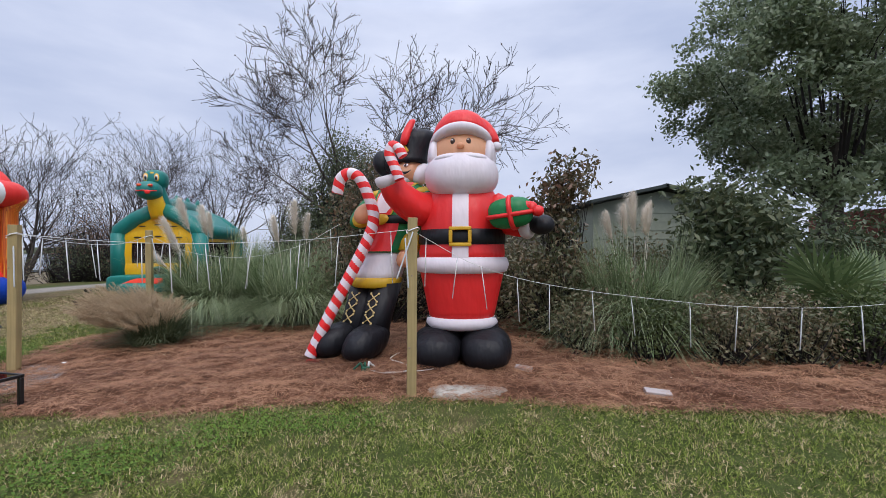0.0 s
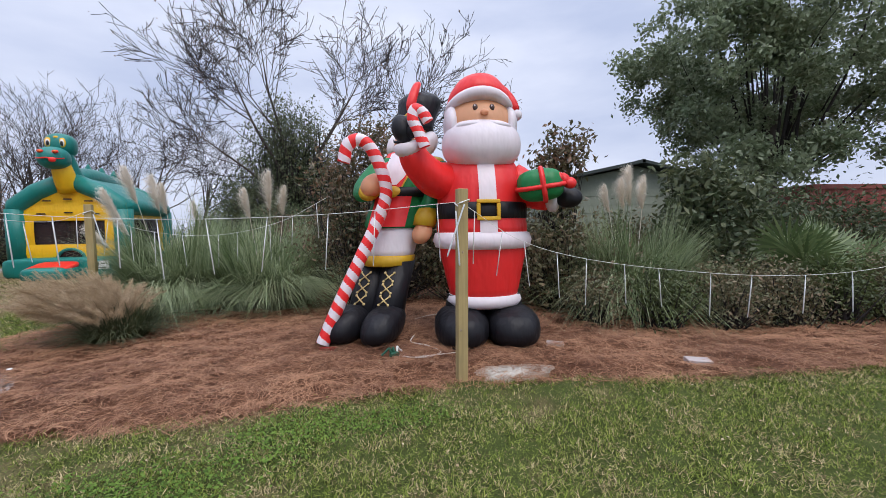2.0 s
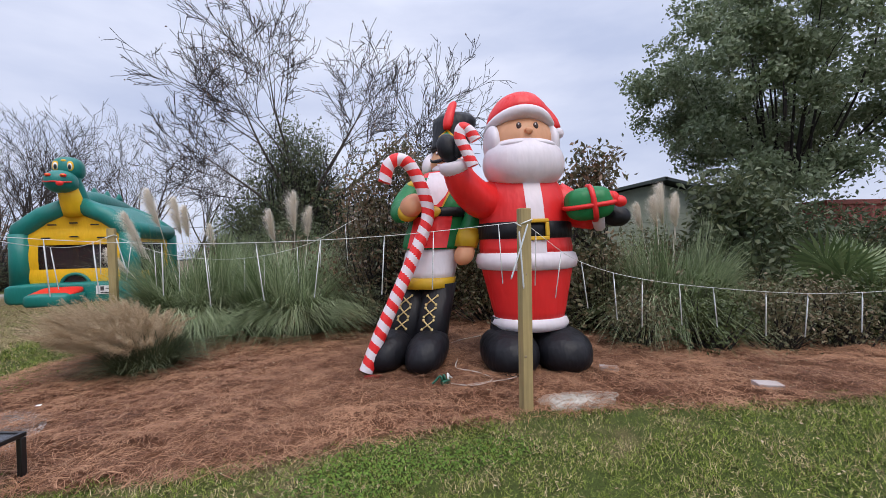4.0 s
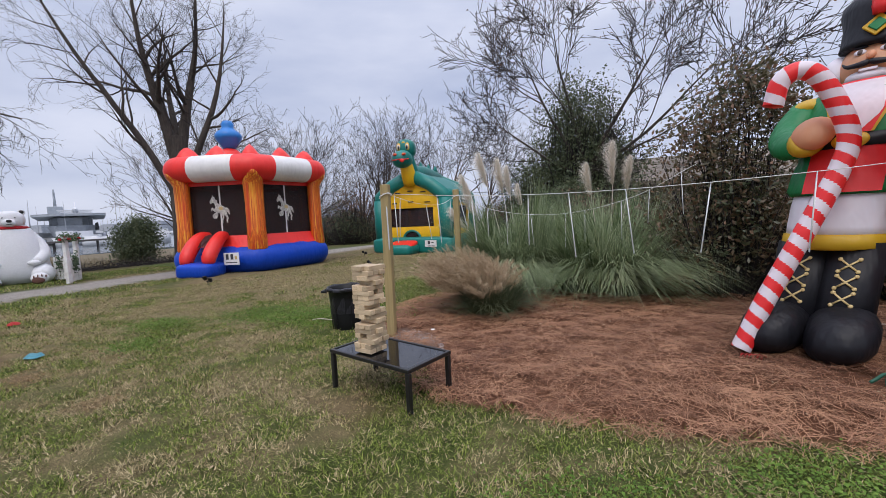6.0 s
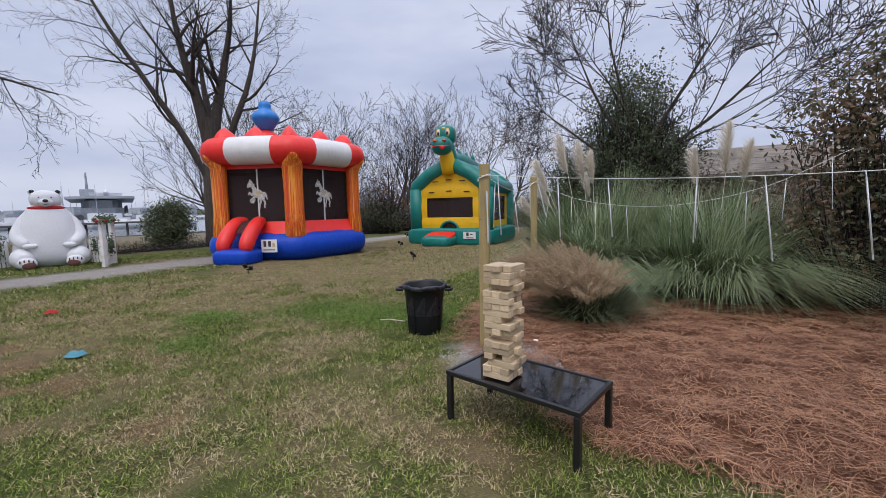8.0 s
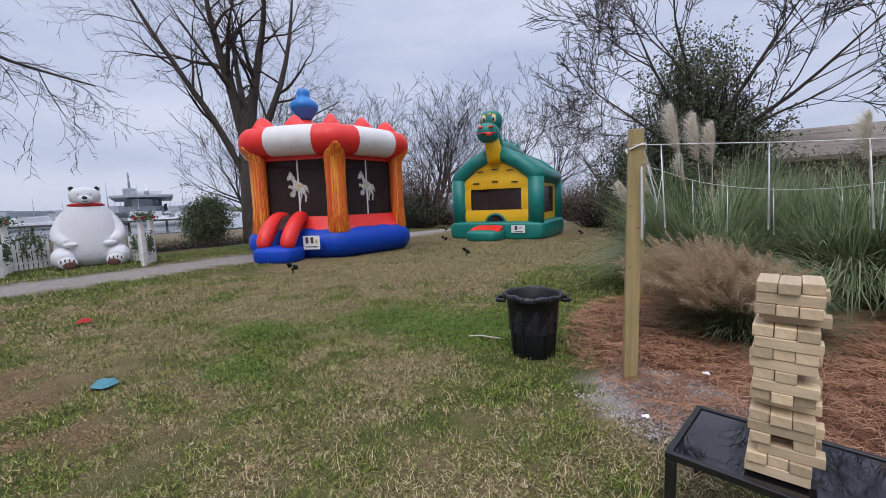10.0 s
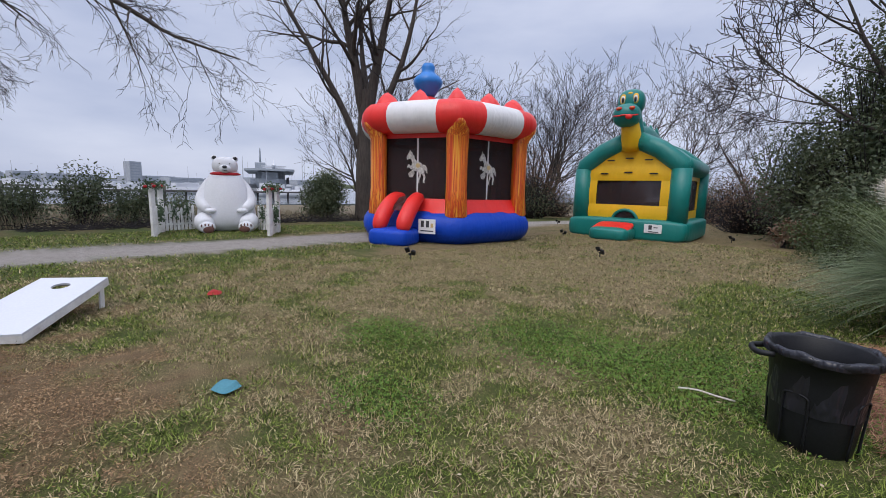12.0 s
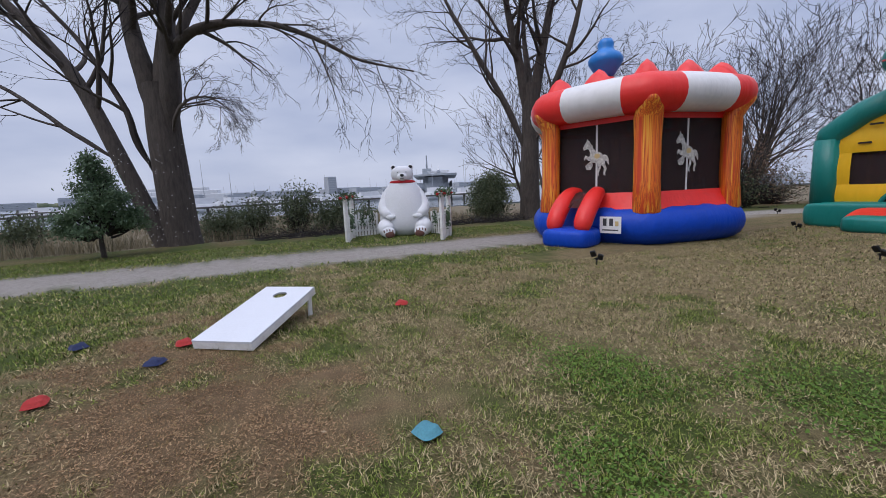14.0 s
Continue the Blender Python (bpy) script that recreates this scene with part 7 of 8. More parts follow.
for k, (x, y, s) in enumerate(((-25.0, 1.3, 1.5), (-24.2, 2.9, 1.75), (-24.0, 4.2, 1.2), (-25.5, 0.0, 1.2), (-26, -6.5, 1.4), (-24.5, -8.5, 1.3), (-25.5, 5.6, 1.0))):
    shrub("marsh_shrub", x, y, [(0, 0, 0.55 * s, 0.85, 0.8, 0.6 * s), (0.1, 0.5, 0.75 * s, 0.5, 0.5, 0.5 * s)], 3400, 0.11, M_CEDAR, "grey-green shrub on the marsh edge", 130 + k, "shrub", "shrubs on the marsh edge", per=12, twigs=120, hollow=0.3)
# brushwood along the bank
rb = np.random.default_rng(9)
br = []
for k in range(900):
    x, y = -20.6 - rb.random() * 1.6, rb.uniform(1.5, 12.0)
    d = rb.normal(size=3) * np.array([0.3, 0.45, 0.16])
    d[2] = abs(d[2])
    z = gz(x, y)
    br.append((np.array([[x, y, z], [x + d[0] * 0.5, y + d[1] * 0.5, z + d[2] * 0.8], [x + d[0], y + d[1], z + d[2]]]), np.array([0.012, 0.009, 0.004])))
v, f = tubes_mesh(br, 3)
tagged(raw("brushwood", v, f, M_TWIG), "tangled dead brushwood along the bank", "brushwood", kind="stuff")
# marsh grass
n = 26000
mx, my = -21.0 - 26 * rb.random(n) ** 1.5, rb.uniform(-26, 16, n)
keep = (mx < -22.5) | (my < -2.0)
mx, my = mx[keep], my[keep]
n = len(mx)
v, f = blade_mesh(rb, np.stack([mx, my, height(mx, my)], 1), rb.uniform(0, 6.28, n), rb.uniform(0.35, 0.75, n), 0.1 + 0.3 * rb.random(n), 0.1 + 0.3 * rb.random(n), np.full(n, 0.018), 2)
tagged(raw("marsh_grass", v, f, M_MARSH), "tan winter marsh grass beyond the path", "marsh grass", kind="stuff")

# ---- buildings beyond the bed ----
def siding_hut():
    th = thing("garden_shed", pose(4.65, 9.0, gz(4.65, 9.0)), "grey-green shed with lapped siding and a dark low-pitched roof", "shed")
    W, D, e, r = 1.45, 3.0, 2.42, 2.72
    bm = bmesh.new()
    box(bm, (0, D / 2, e / 2), (2 * W - 0.04, D, e - 0.04))
    part("wall_core", bm, M_SIDING, th)
    k = 13
    for i in range(k):
        z = (i + 0.5) * e / k
        bm = bmesh.new()
        box(bm, (0, -0.012, z), (2 * W, 0.02, e / k + 0.01), 0, Matrix.Rotation(-0.06, 3, "X"))
        part("siding_board", bm, M_SIDING, th)
    bm = bmesh.new()
    flat_shape(bm, [(-W, e), (W, e), (0.05, r)], lambda x, z, o: Vector((x, -o + 0.01, z)), 0.02)
    part("gable", bm, M_SIDING, th)
    for s in (-1, 1):
        bm = bmesh.new()
        ang = math.atan2(r - e, W)
        box(bm, (s * (W / 2 + 0.06), D / 2 - 0.1, (e + r) / 2 + 0.055), (W / math.cos(ang) + 0.2, D + 0.5, 0.07), 0, Matrix.Rotation(s * ang, 3, "Y"), 0.006)
        part("roof_slope", bm, M_DARKROOF, th)
    return th


siding_hut()


def old_roof_house():
    th = thing("weathered_building", pose(1.6, 24.0, gz(1.6, 24.0)), "long low building with a weathered stained board roof", "building")
    L = 13.6
    bm = bmesh.new()
    box(bm, (0, 1.6, 1.4), (L - 0.6, 3.0, 2.8))
    part("wall", bm, M_OLDROOF, th, "weathered wall")
    n = 9
    for i in range(n):
        t = (i + 0.5) / n
        bm = bmesh.new()
        box(bm, (0, -0.3 + 1.7 * t, 2.85 + 1.32 * t + 0.012 * (i % 2)), (L, 1.75 / n * 1.35, 0.05), 0, Matrix.Rotation(math.atan2(1.32, 1.7), 3, "X"), 0.008)
        part("roof_board", bm, M_OLDROOF, th)
    bm = bmesh.new()
    box(bm, (0, 2.4, 3.5), (L, 2.2, 0.06), 0, Matrix.Rotation(-0.6, 3, "X"))
    part("back_roof", bm, M_OLDROOF, th)
    bm = bmesh.new()
    box(bm, (0, -0.38, 2.82), (L + 0.1, 0.05, 0.18), 0, None, 0.01)
    part("fascia", bm, M_OLDROOF, th)
    return th


old_roof_house()


def container():
    th = thing("shipping_container", pose(14.3, 11.6, gz(14.3, 11.6), 0, 0, -3), "rust-red ribbed steel shipping container", "container")
    L, D, H = 6.1, 2.44, 2.55
    bm = bmesh.new()
    n = 64
    for s in (-1, 1):
        grid_faces(bm, [[Vector((-L / 2 + L * j / n, s * (D / 2 - (0.03 if (j // 2) % 2 else 0.0)), z)) for j in range(n + 1)] for z in (0.1, H - 0.1)], 0, False, smooth=False)
    part("ribbed_sides", bm, M_RUST, th)
    for s in (-1, 1):
        bm = bmesh.new()
        box(bm, (s * L / 2, 0, H / 2), (0.08, D, H), 0, None, 0.01)
        part("end_wall", bm, M_RUST, th)
        for z in (0.08, H - 0.06):
            bm = bmesh.new()
            box(bm, (0, s * D / 2, z), (L, 0.08, 0.14), 0, None, 0.01)
            part("side_rail", bm, M_RUST, th)
    bm = bmesh.new()
    box(bm, (0, 0, H - 0.03), (L - 0.1, D - 0.1, 0.04))
    part("top_sheet", bm, M_RUST, th)


container()

# ---- harbour beyond the marsh ----
rh = random.Random(15)


def pier(x0, y0, x1, y1, n, z, seed):
    th = thing("pier", pose(x0, y0, 0), "long dark timber pier on piles over the water", "pier", "piers in the harbour")
    v = Vector((x1 - x0, y1 - y0, 0))
    bm = bmesh.new()
    box(bm, (v.x / 2, v.y / 2, z), (v.length, 1.6, 0.25), 0, rotz(math.atan2(v.y, v.x)))
    part("deck", bm, M_PIER, th)
    for k in range(n):
        p = v * ((k + 0.5) / n)
        bm = bmesh.new()
        tube(bm, [(p.x, p.y, -2.6), (p.x, p.y, z + (0.7 if k % 3 == 0 else 0.0))], 0.16, 6)
        part("pile", bm, M_PIER, th)


pier(-66, -70, -74, 40, 44, 0.25, 1)
pier(-100, -60, -110, 20, 26, 0.3, 2)


def boat(x, y, ln, turn, mast):
    th = thing("moored_boat", pose(x, y, -1.1, 0, 0, turn), "white moored boat with cabin and mast", "boat", "boats in the harbour")
    bm = bmesh.new()
    rows = []
    for t, w in ((-0.5, 0.75), (-0.2, 1.0), (0.15, 0.95), (0.38, 0.55), (0.5, 0.05)):
        rows.append([Vector((ln * t, s * w * ln * 0.15, z)) for s, z in ((-1, ln * 0.13), (-0.8, 0.0), (0.8, 0.0), (1, ln * 0.13))])
    grid_faces(bm, rows, 0, True)
    part("hull", bm, M_BOAT, th)
    bm = bmesh.new()
    box(bm, (-ln * 0.08, 0, ln * 0.17), (ln * 0.4, ln * 0.2, ln * 0.1), 0, None, 0.05)
    part("cabin", bm, M_BOAT, th)
    if mast:
        bm = bmesh.new()
        tube(bm, [(0, 0, ln * 0.13), (0, 0, ln * mast)], [0.07, 0.04], 5)
        part("mast", bm, M_FAR, th)


for k in range(70):
    d = rh.uniform(85, 190)
    a = radians(rh.uniform(60, 112))
    boat(-6.7 - d * math.sin(a), 2.2 + d * math.cos(a), rh.uniform(7, 13), rh.uniform(0, 360), rh.choice((0, 0, 0.55, 0.65, 0.8)))


def far_block(x, y, w, d, h, floors, label="distant pale building across the harbour", cat="building"):
    th = thing("distant_building", pose(x, y, -1.5, 0, 0, 20), label, cat, "distant buildings across the harbour")
    bm = bmesh.new()
    box(bm, (0, 0, h / 2), (d, w, h))
    part("wall", bm, M_FAR, th)
    bm = bmesh.new()
    box(bm, (0, 0, h + 0.4), (d * 0.94, w * 0.94, 0.8))
    part("roof", bm, M_SHIP, th)
    for i in range(floors):
        bm = bmesh.new()
        box(bm, (d / 2 + 0.05, 0, h * (i + 0.6) / floors), (0.3, w * 0.9, h / floors * 0.4))
        part("window_band", bm, M_SHIP, th)


def toward(deg, dist):
    a = radians(deg)
    return -6.7 - dist * math.sin(a), 2.2 + dist * math.cos(a)


far_block(*toward(82.8, 620), 13, 13, 26, 8, "distant pale apartment tower across the harbour")
for k in range(44):
    b = rh.uniform(60, 116)
    dd = rh.uniform(480, 760)
    far_block(*toward(b, dd), rh.uniform(12, 44), rh.uniform(10, 20), rh.uniform(4, 10) * (1.4 if rh.random() < 0.2 else 1), rh.randint(2, 4))
# far wooded shore
n = 260
bm = bmesh.new()
for k in range(n):
    b = 40 + 90 * k / n
    x, y = toward(b, 900)
    ell(bm, (x, y, 0), (14, 14, rh.uniform(5, 10)), 0, None, 8, 6)
ob = part("backdrop", bm, M_CEDAR)
tagged(ob, "low wooded far shore of the harbour", "shore", kind="structure")


def white_liner():
    x, y = toward(100, 640)
    th = thing("passenger_ship", pose(x, y, -1.2, 0, 0, 80), "long white passenger ship far across the harbour", "ship")
    for nm, c, s in (("hull", (0, 0, 5), (120, 18, 10)), ("cabin_deck", (-4, 0, 12.5), (100, 16, 5)), ("upper_deck", (-8, 0, 17), (80, 14, 4)), ("funnel", (-20, 0, 22), (10, 6, 6))):
        bm = bmesh.new()
        box(bm, c, s, 0, None, 0.8)
        part(nm, bm, M_BOAT, th)


white_liner()


def grey_ship():
    x, y = toward(68.6, 125)
    th = thing("grey_warship", pose(x, y, -1.3, 0, 0, 158), "grey warship with aircraft parked on its flat deck", "ship")
    # local x runs along the deck, seen nearly broadside
    rows = []
    bm = bmesh.new()
    for t, w in ((-10.5, 2.5), (-8, 3.4), (0, 4.2), (14, 4.6), (30, 4.2)):
        rows.append([Vector((t, s * w, z)) for s, z in ((-1, 4.3), (-0.6, 0), (0.6, 0), (1, 4.3))])
    grid_faces(bm, rows, 0, True, smooth=False)
    part("hull", bm, M_SHIP, th)
    bm = bmesh.new()
    flat_shape(bm, [(-13, -4), (-12, -6), (30, -7), (30, 7), (-9, 6), (-13, 2)], lambda u, v2, o: Vector((u, v2, 6.3 + o)), 0.5)
    part("flight_deck", bm, M_SHIP, th)
    for c, s in (((-4, 0, 5.2), (5, 6, 2)), ((2, 0, 5.2), (4, 7, 2)), ((9, 0, 5.2), (6, 8, 2)), ((-9, 0, 4.9), (1.2, 4, 2.2)), ((16, 0, 5.2), (5, 8, 2.2))):
        bm = bmesh.new()
        box(bm, c, s, 0, None, 0.1)
        part("gallery", bm, M_SHIP, th)
    for k in range(9):
        bm = bmesh.new()
        box(bm, (-8 + 2.6 * k, -4.6, 3.6 + (k % 2) * 0.8), (1.3, 0.3, 0.9))
        part("opening", bm, M_INK, th)
    bm = bmesh.new()
    box(bm, (19, 3, 8.2), (5, 3, 3), 0, None, 0.15)
    part("island", bm, M_SHIP, th)
    for x2, h in ((18, 17), (19.5, 20), (21, 16)):
        bm = bmesh.new()
        tube(bm, [(x2, 3, 9), (x2, 3, h * 0.7), (x2, 3, h * 0.72)], [0.35, 0.2, 0.08], 6)
        for j in range(3):
            box(bm, (x2, 3, h * (0.5 + 0.08 * j)), (2.4 - 0.5 * j, 0.15, 0.15))
        part("mast", bm, M_SHIP, th)
    for x2, turn in ((-8, 0.1), (-1, -0.2), (5, 0.2)):
        bm = bmesh.new()
        c = Vector((x2, -1, 7.7))
        tube(bm, [c + Vector((-3.4, 0, 0.0)), c + Vector((-2.6, 0, 0.05)), c, c + Vector((2.6, 0, 0.15)), c + Vector((3.3, 0, 0.3))], [0.06, 0.35, 0.55, 0.45, 0.2], 10)
        box(bm, c + Vector((0.6, 0, -0.05)), (1.6, 6.0, 0.12), 0, rotz(turn))
        flat_shape_pts = [(1.9, 0.3), (3.4, 0.3), (3.7, 1.9), (3.0, 1.9)]
        a = [bm.verts.new(c + Vector((u, -0.06, w))) for u, w in flat_shape_pts]
        b = [bm.verts.new(c + Vector((u, 0.06, w))) for u, w in flat_shape_pts]
        bm.faces.new(a)
        bm.faces.new(b[::-1])
        for i in range(4):
            bm.faces.new((a[i], b[i], b[(i + 1) % 4], a[(i + 1) % 4]))
        tube(bm, [c + Vector((-1.5, 0, -0.3)), c + Vector((-1.5, 0, -0.95))], 0.1, 5)
        tube(bm, [c + Vector((0.8, 0, -0.3)), c + Vector((0.8, 0, -0.95))], 0.1, 5)
        part("parked_aircraft", bm, M_BOAT, th, "white parked jet")


grey_ship()

# ---- lawn blades, pine straw, litter ----
def mottle(x, y, cell, seed):
    """Soft random patches of the given size, 0 to 1."""
    g = np.random.default_rng(seed).random((512, 512))
    u, v = x / cell + 100, y / cell + 100
    i, j = np.floor(u).astype(int), np.floor(v).astype(int)
    a, b = u - i, v - j
    a, b = a * a * (3 - 2 * a), b * b * (3 - 2 * b)
    i, j = i % 511, j % 511
    return g[i, j] * (1 - a) * (1 - b) + g[i + 1, j] * a * (1 - b) + g[i, j + 1] * (1 - a) * b + g[i + 1, j + 1] * a * b


def lawn(rows, seed):
    """rows: x0, x1, y0, y1, blades a square metre, length, width."""
    rng = np.random.default_rng(seed)
    vs, fs, dr, bn, base_i = [], [], [], [], 0
    for x0, x1, y0, y1, dens, ln, wd in rows:
        n = int((x1 - x0) * (y1 - y0) * dens)
        x, y = rng.uniform(x0, x1, n), rng.uniform(y0, y1, n)
        bed, grav, dry, soil, marsh, clover = grid_masks(x, y)
        ok = (rng.random(n) > 1.15 * bed + 0.05 * rng.random(n)) & (rng.random(n) > grav * 1.05) & (rng.random(n) > soil * 0.7) & (mottle(x, y, 0.06, 5) + 0.35 * rng.random(n) > 0.36) & (rng.random(n) > marsh * 0.8)
        x, y, dry, clover, soil = x[ok], y[ok], dry[ok], clover[ok], soil[ok]
        n = len(x)
        p = np.stack([x, y, height(x, y) - 0.005], 1)
        turn = rng.uniform(0, 2 * np.pi, n)
        tuft, patch = mottle(x, y, 0.075, 1), mottle(x, y, 0.3, 2)
        dry = np.clip(dry + 0.75 * (tuft - 0.5) + 0.7 * (patch - 0.5), 0, 1)
        is_dry = np.clip((rng.random(n) < 0.16 + 0.76 * dry).astype(float) * rng.uniform(0.75, 1.0, n) + 0.1 * rng.random(n), 0, 1)
        L = ln * rng.uniform(0.6, 1.4, n) * (0.5 + 1.1 * tuft) * (1 - 0.2 * dry) * (1 - 0.5 * soil)
        v, f = blade_mesh(rng, p, turn, L, 0.25 + 0.65 * rng.random(n), 0.3 * rng.random(n) + 0.15 * is_dry, wd * rng.uniform(0.7, 1.3, n), 1)
        vs.append(v)
        fs.append(f + base_i)
        dr.append(np.repeat(is_dry, 4))
        bn.append(np.repeat(np.clip(1.5 * soil, 0, 1) * rng.uniform(0.6, 1.0, n), 4))
        base_i += len(v)
    ob = raw("lawn_grass", np.concatenate(vs), np.concatenate(fs), M_LAWN)
    ob.data.attributes.new("dry", "FLOAT", "POINT").data.foreach_set("value", np.concatenate(dr).astype(np.float32))
    ob.data.attributes.new("brown", "FLOAT", "POINT").data.foreach_set("value", np.concatenate(bn).astype(np.float32))
    return tagged(ob, "short lawn grass, part green and part dormant tan", "grass", kind="stuff")


# masks looked up on a fine plan
mx0, mx1, my0, my1, mstep = -21.0, 8.0, -6.0, 19.0, 0.1
mgx, mgy = np.arange(mx0, mx1, mstep), np.arange(my0, my1, mstep)
MGX, MGY = np.meshgrid(mgx, mgy)
PLAN = np.stack(masks(MGX, MGY), 0)


def grid_masks(x, y):
    i = np.clip(((x - mx0) / mstep).astype(int), 0, len(mgx) - 1)
    j = np.clip(((y - my0) / mstep).astype(int), 0, len(mgy) - 1)
    return PLAN[:, j, i]


lawn([(-8.5, -3.5, 0.2, 2.0, 8000, 0.04, 0.0046), (-4.5, 5.5, 1.0, 4.2, 8200, 0.04, 0.0044), (-8.5, -4.5, 2.0, 6.4, 8400, 0.04, 0.0046), (-10.8, -8.5, 1.0, 6.4, 6400, 0.042, 0.005),
      (-13.5, -10.8, -1.5, 6.4, 2800, 0.05, 0.008), (-12.5, -5.2, 6.4, 10.0, 3400, 0.045, 0.008), (-13.5, -5.0, 10.0, 17.0, 1000, 0.05, 0.014),
      (-19.6, -13.5, -4.0, 10.0, 900, 0.05, 0.014), (-10.8, -8.5, -1.5, 1.0, 2800, 0.045, 0.008)], 1)


def needles(n, seed):
    rng = np.random.default_rng(seed)
    x, y = rng.uniform(-6.0, 6.5, n), rng.uniform(3.5, 9.5, n)
    d = -seg_dist(x, y, BED, True)
    ok = (d > -0.1 + 0.06 * rng.normal(size=n)) & (rng.random(n) < np.where(y > 7.5, 0.35, 1.0)) & (mottle(x, y, 0.13, 12) + 0.5 * rng.random(n) > 0.42)
    x, y = x[ok], y[ok]
    m = len(x)
    # needles lie in loose heaps
    heap = 0.075 * mottle(x, y, 0.28, 9) + 0.045 * mottle(x, y, 0.1, 10) + 0.02 * rng.random(m) - 0.02
    p = np.stack([x, y, height(x, y) + heap], 1)
    a = rng.uniform(0, 2 * np.pi, m) + 0.5 * np.sin(1.5 * x + y)
    L = rng.uniform(0.07, 0.18, m)
    s = np.linspace(-0.5, 0.5, 3)[None]
    bend = rng.normal(size=(m, 1)) * 0.18
    cx = p[:, :1] + L[:, None] * (s * np.cos(a)[:, None] - bend * (s**2) * np.sin(a)[:, None])
    cy = p[:, 1:2] + L[:, None] * (s * np.sin(a)[:, None] + bend * (s**2) * np.cos(a)[:, None])
    cz = p[:, 2:3] + L[:, None] * s * rng.normal(size=(m, 1)) * 0.12 - 0.02 * (2 * s) ** 2 * rng.random((m, 1))
    w = 0.0014
    lx, ly = -np.sin(a)[:, None] * w, np.cos(a)[:, None] * w
    v = np.stack([np.stack([cx - lx, cy - ly, cz], -1), np.stack([cx + lx, cy + ly, cz + 0.001], -1)], 2).reshape(-1, 3)
    i = (np.arange(m) * 6)[:, None] + 2 * np.arange(2)[None]
    f = np.stack([i, i + 1, i + 3, i + 2], -1).reshape(-1, 4)
    tagged(raw("pine_straw", v, f, M_NEEDLE), "reddish pine needles spread over the planting bed", "pine straw", kind="stuff")


needles(210000, 2)

# clover leaves
rng = np.random.default_rng(12)
cs = []
for cx, cy, rx, ry, a in CLOVER:
    k = int(rx * ry * 3.14 * 3400)
    t, r = rng.uniform(0, 2 * np.pi, k), np.sqrt(rng.random(k)) * 1.15 * (1 + 0.25 * rng.normal(size=k))
    u, w = r * rx * np.cos(t), r * ry * np.sin(t)
    x, y = cx + u * math.cos(a) - w * math.sin(a), cy + u * math.sin(a) + w * math.cos(a)
    cs.append(np.stack([x, y, height(x, y) + rng.uniform(0.02, 0.05, k)], 1))
cs = np.concatenate(cs)
n = len(cs)
t = rng.uniform(0, 2 * np.pi, n)
s = rng.uniform(0.005, 0.011, n)[:, None]
ax = np.stack([np.cos(t), np.sin(t), 0.35 * rng.normal(size=n)], 1)
sd = np.stack([-np.sin(t), np.cos(t), 0.35 * rng.normal(size=n)], 1)
v = np.stack([cs - ax * s, cs + sd * s, cs + ax * s, cs - sd * s], 1).reshape(-1, 3)
tagged(raw("clover", v, np.arange(4 * n).reshape(-1, 4), M_CLOVER), "patches of dark green clover in the lawn", "clover", kind="stuff")

# dead leaf litter on the bare soil
rng = np.random.default_rng(44)
n = 300000
x, y = rng.uniform(-13.5, -6.0, n), rng.uniform(-1.0, 4.5, n)
ok = rng.random(n) < np.clip(1.2 * grid_masks(x, y)[3] + 0.04, 0, 1) * (0.25 + 1.1 * mottle(x, y, 0.14, 8))
c = np.stack([x, y, height(x, y) + 0.012], 1)[ok]
v, f = leaf_cloud(rng, c, 0.02, 0.4)
v[:, 2] = np.repeat(c[:, 2], 4) + (v[:, 2] - np.repeat(c[:, 2], 4)) * 0.5
tagged(raw("leaf_litter", v, f, M_LITTER), "crumbled brown leaf litter on the bare soil", "leaf litter", kind="stuff")

# gravel stones round the post and on the path
def stones(n, place, size, seed, label):
    rng = np.random.default_rng(seed)
    x, y = place(rng, n)
    s = rng.uniform(*size, n)
    o = np.array([[1, 0, 0], [-1, 0, 0], [0, 1, 0], [0, -1, 0], [0, 0, 0.8], [0, 0, -0.6]], float)
    jit = 1 + 0.3 * rng.normal(size=(n, 6, 1))
    v = np.stack([x, y, height(x, y) + 0.3 * s], 1)[:, None] + o[None] * jit * s[:, None, None]
    q = np.array([[0, 2, 4], [2, 1, 4], [1, 3, 4], [3, 0, 4], [2, 0, 5], [1, 2, 5], [3, 1, 5], [0, 3, 5]])
    f = (np.arange(n) * 6)[:, None, None] + q[None]
    tagged(raw("gravel", v.reshape(-1, 3), f.reshape(-1, 3), M_PAVER), label, "gravel", kind="stuff")


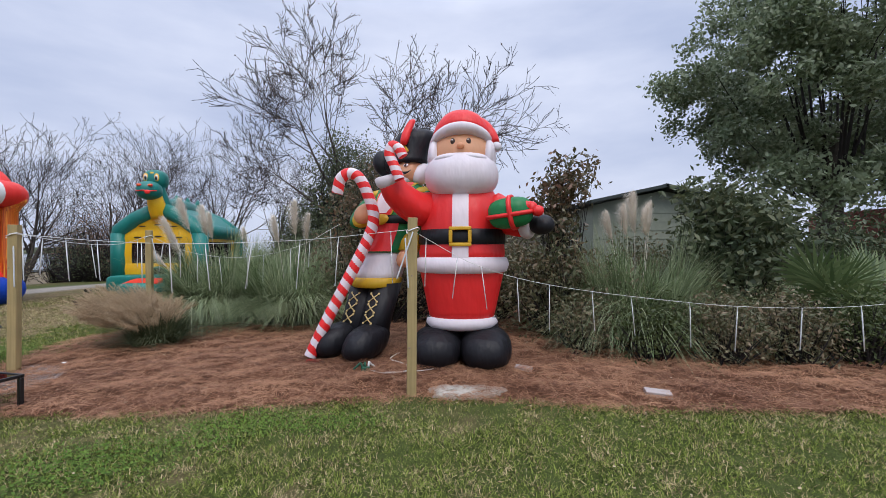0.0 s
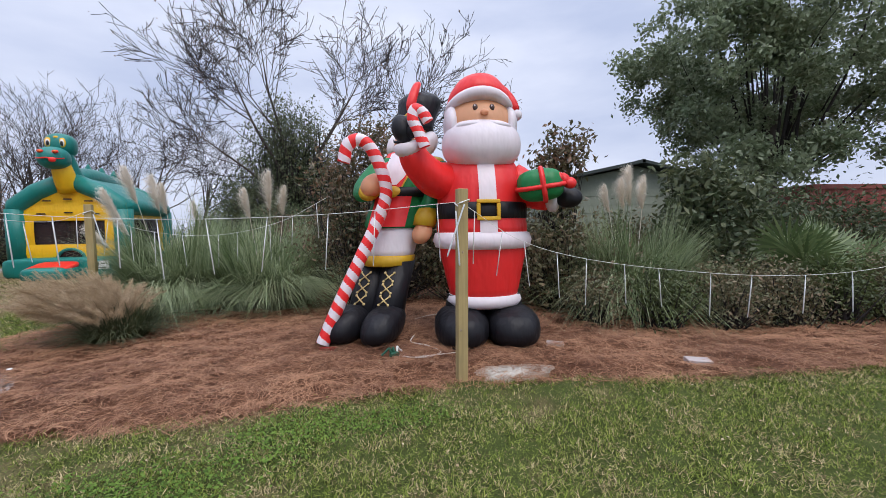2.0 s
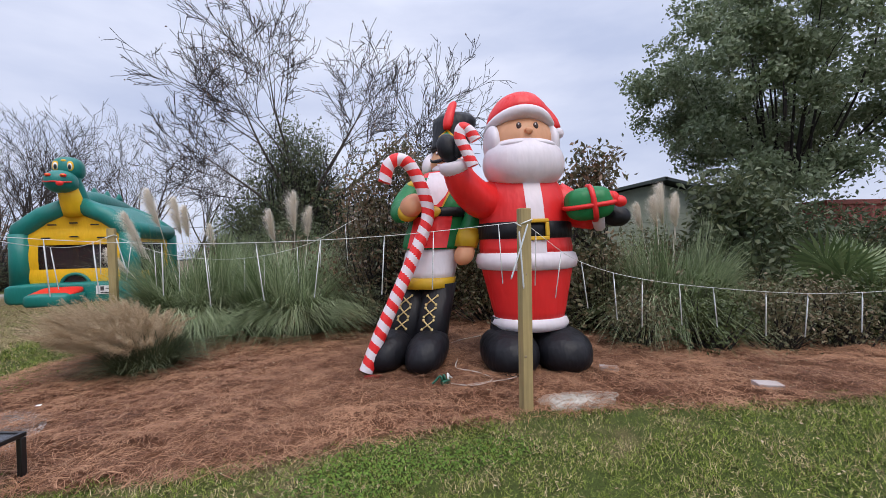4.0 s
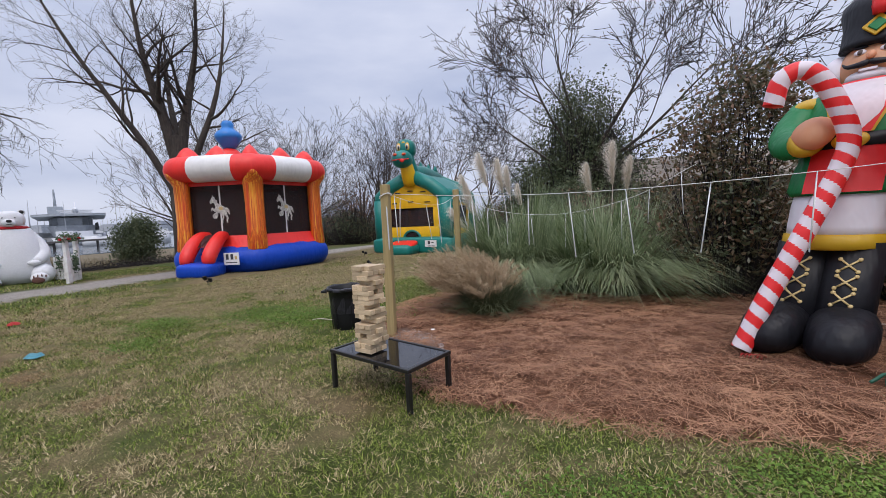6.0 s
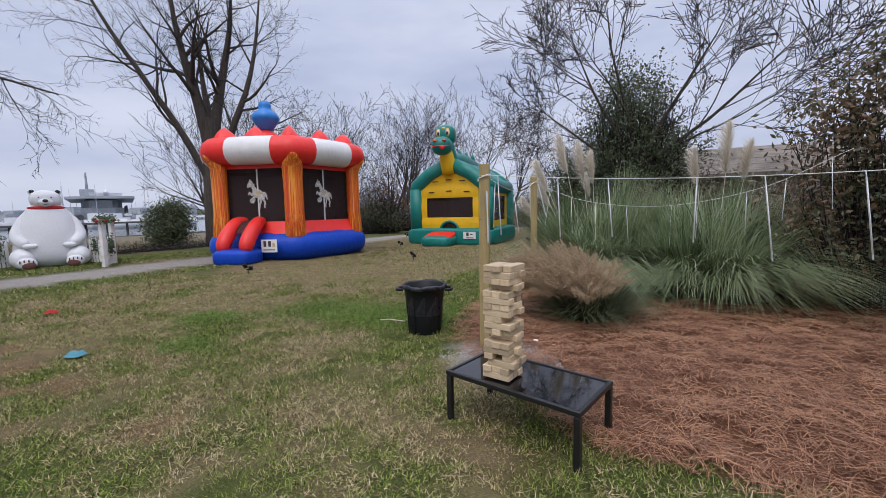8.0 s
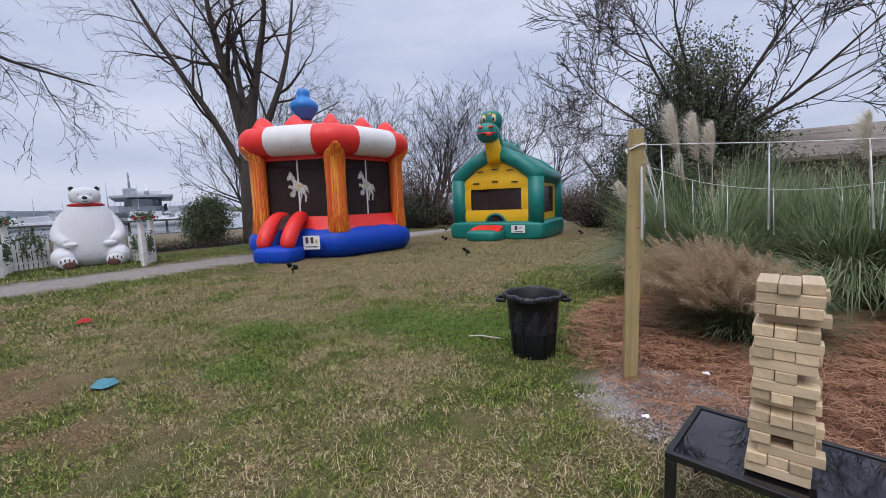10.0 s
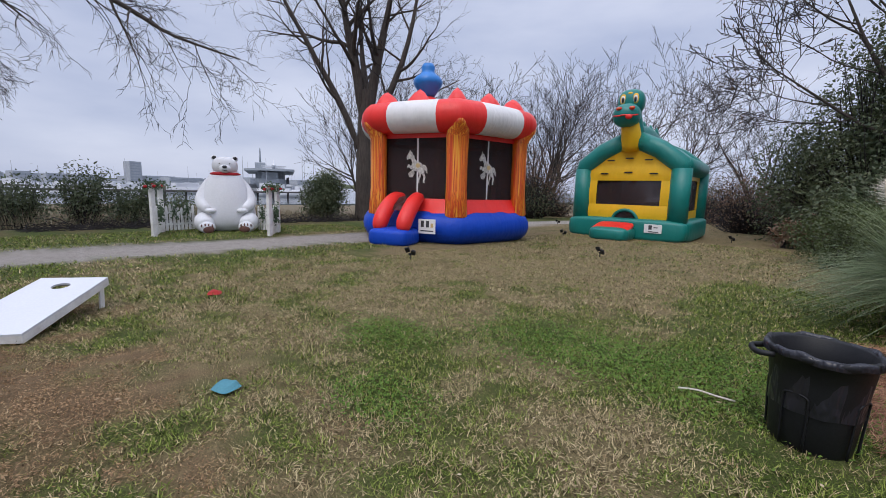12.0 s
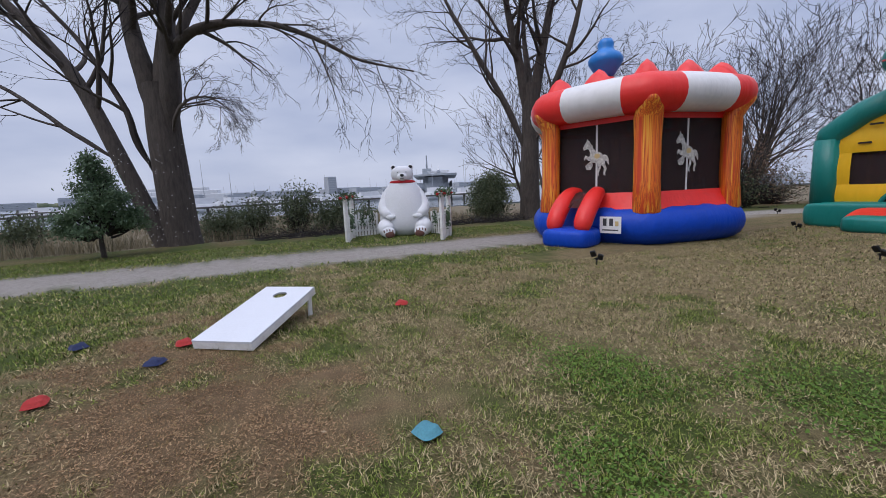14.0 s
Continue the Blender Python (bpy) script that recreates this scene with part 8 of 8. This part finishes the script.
def near_post(rng, n):
    a, r = rng.uniform(0, 2 * np.pi, n), np.sqrt(rng.random(n))
    u, w = 0.7 * r * np.cos(a), 0.45 * r * np.sin(a)
    return -5.0 + u * math.cos(-0.5) - w * math.sin(-0.5), 4.62 + u * math.sin(-0.5) + w * math.cos(-0.5)


stones(3600, near_post, (0.004, 0.014), 3, "loose grey gravel spilt round a wooden post")

# fallen leaves and scraps
rng = np.random.default_rng(31)
n = 900
x = np.concatenate([rng.uniform(-6, 5.5, n // 2), rng.uniform(-12, -4, n // 4), rng.uniform(0.5, 5, n // 4)])
y = np.concatenate([rng.uniform(1.2, 6.5, n // 2), rng.uniform(1, 10, n // 4), rng.uniform(2.0, 5.0, n // 4)])
c = np.stack([x, y, height(x, y) + 0.045], 1)
v, f = leaf_cloud(rng, c, 0.03, 0.7)
v[:, 2] = np.repeat(c[:, 2], 4) + (v[:, 2] - np.repeat(c[:, 2], 4)) * 0.35
tagged(raw("fallen_leaves", v, f, M_DRYLEAF), "scattered small fallen leaves on grass and straw", "fallen leaves", kind="stuff")
for x, y, turn, ln in ((-6.55, 5.15, 10, 0.32), (-4.9, 7.9, 15, 0.9), (-3.2, 8.0, -5, 0.7), (-0.3, 6.6, 30, 0.6)):
    bm = bmesh.new()
    tube(bm, smooth_path([(-ln / 2, 0, 0.02), (-ln / 6, 0.02, 0.03), (ln / 6, -0.01, 0.035), (ln / 2, 0.02, 0.02)], 10), 0.006, 5)
    ob = part("dry_stalk", bm, M_PLUME)
    ob.matrix_world = pose(x, y, gz(x, y) + 0.025, 0, 0, turn)
    tagged(ob, "pale dry grass stalk lying on the ground", "stalk", "fallen stalks")
for x, y in ((-5.05, 4.3), (-4.75, 5.05)):
    bm = bmesh.new()
    rows = [[Vector((0.014 * (i - 1.5), 0.011 * (j - 1.5), 0.006 * math.sin(2 * i + 3 * j))) for j in range(4)] for i in range(4)]
    grid_faces(bm, rows, 0, False)
    ob = part("paper_scrap", bm, M_PRINT)
    ob.matrix_world = pose(x, y, gz(x, y) + 0.05, 4, 3, 20)
    tagged(ob, "small white scrap of paper on the ground", "scrap", "paper scraps")
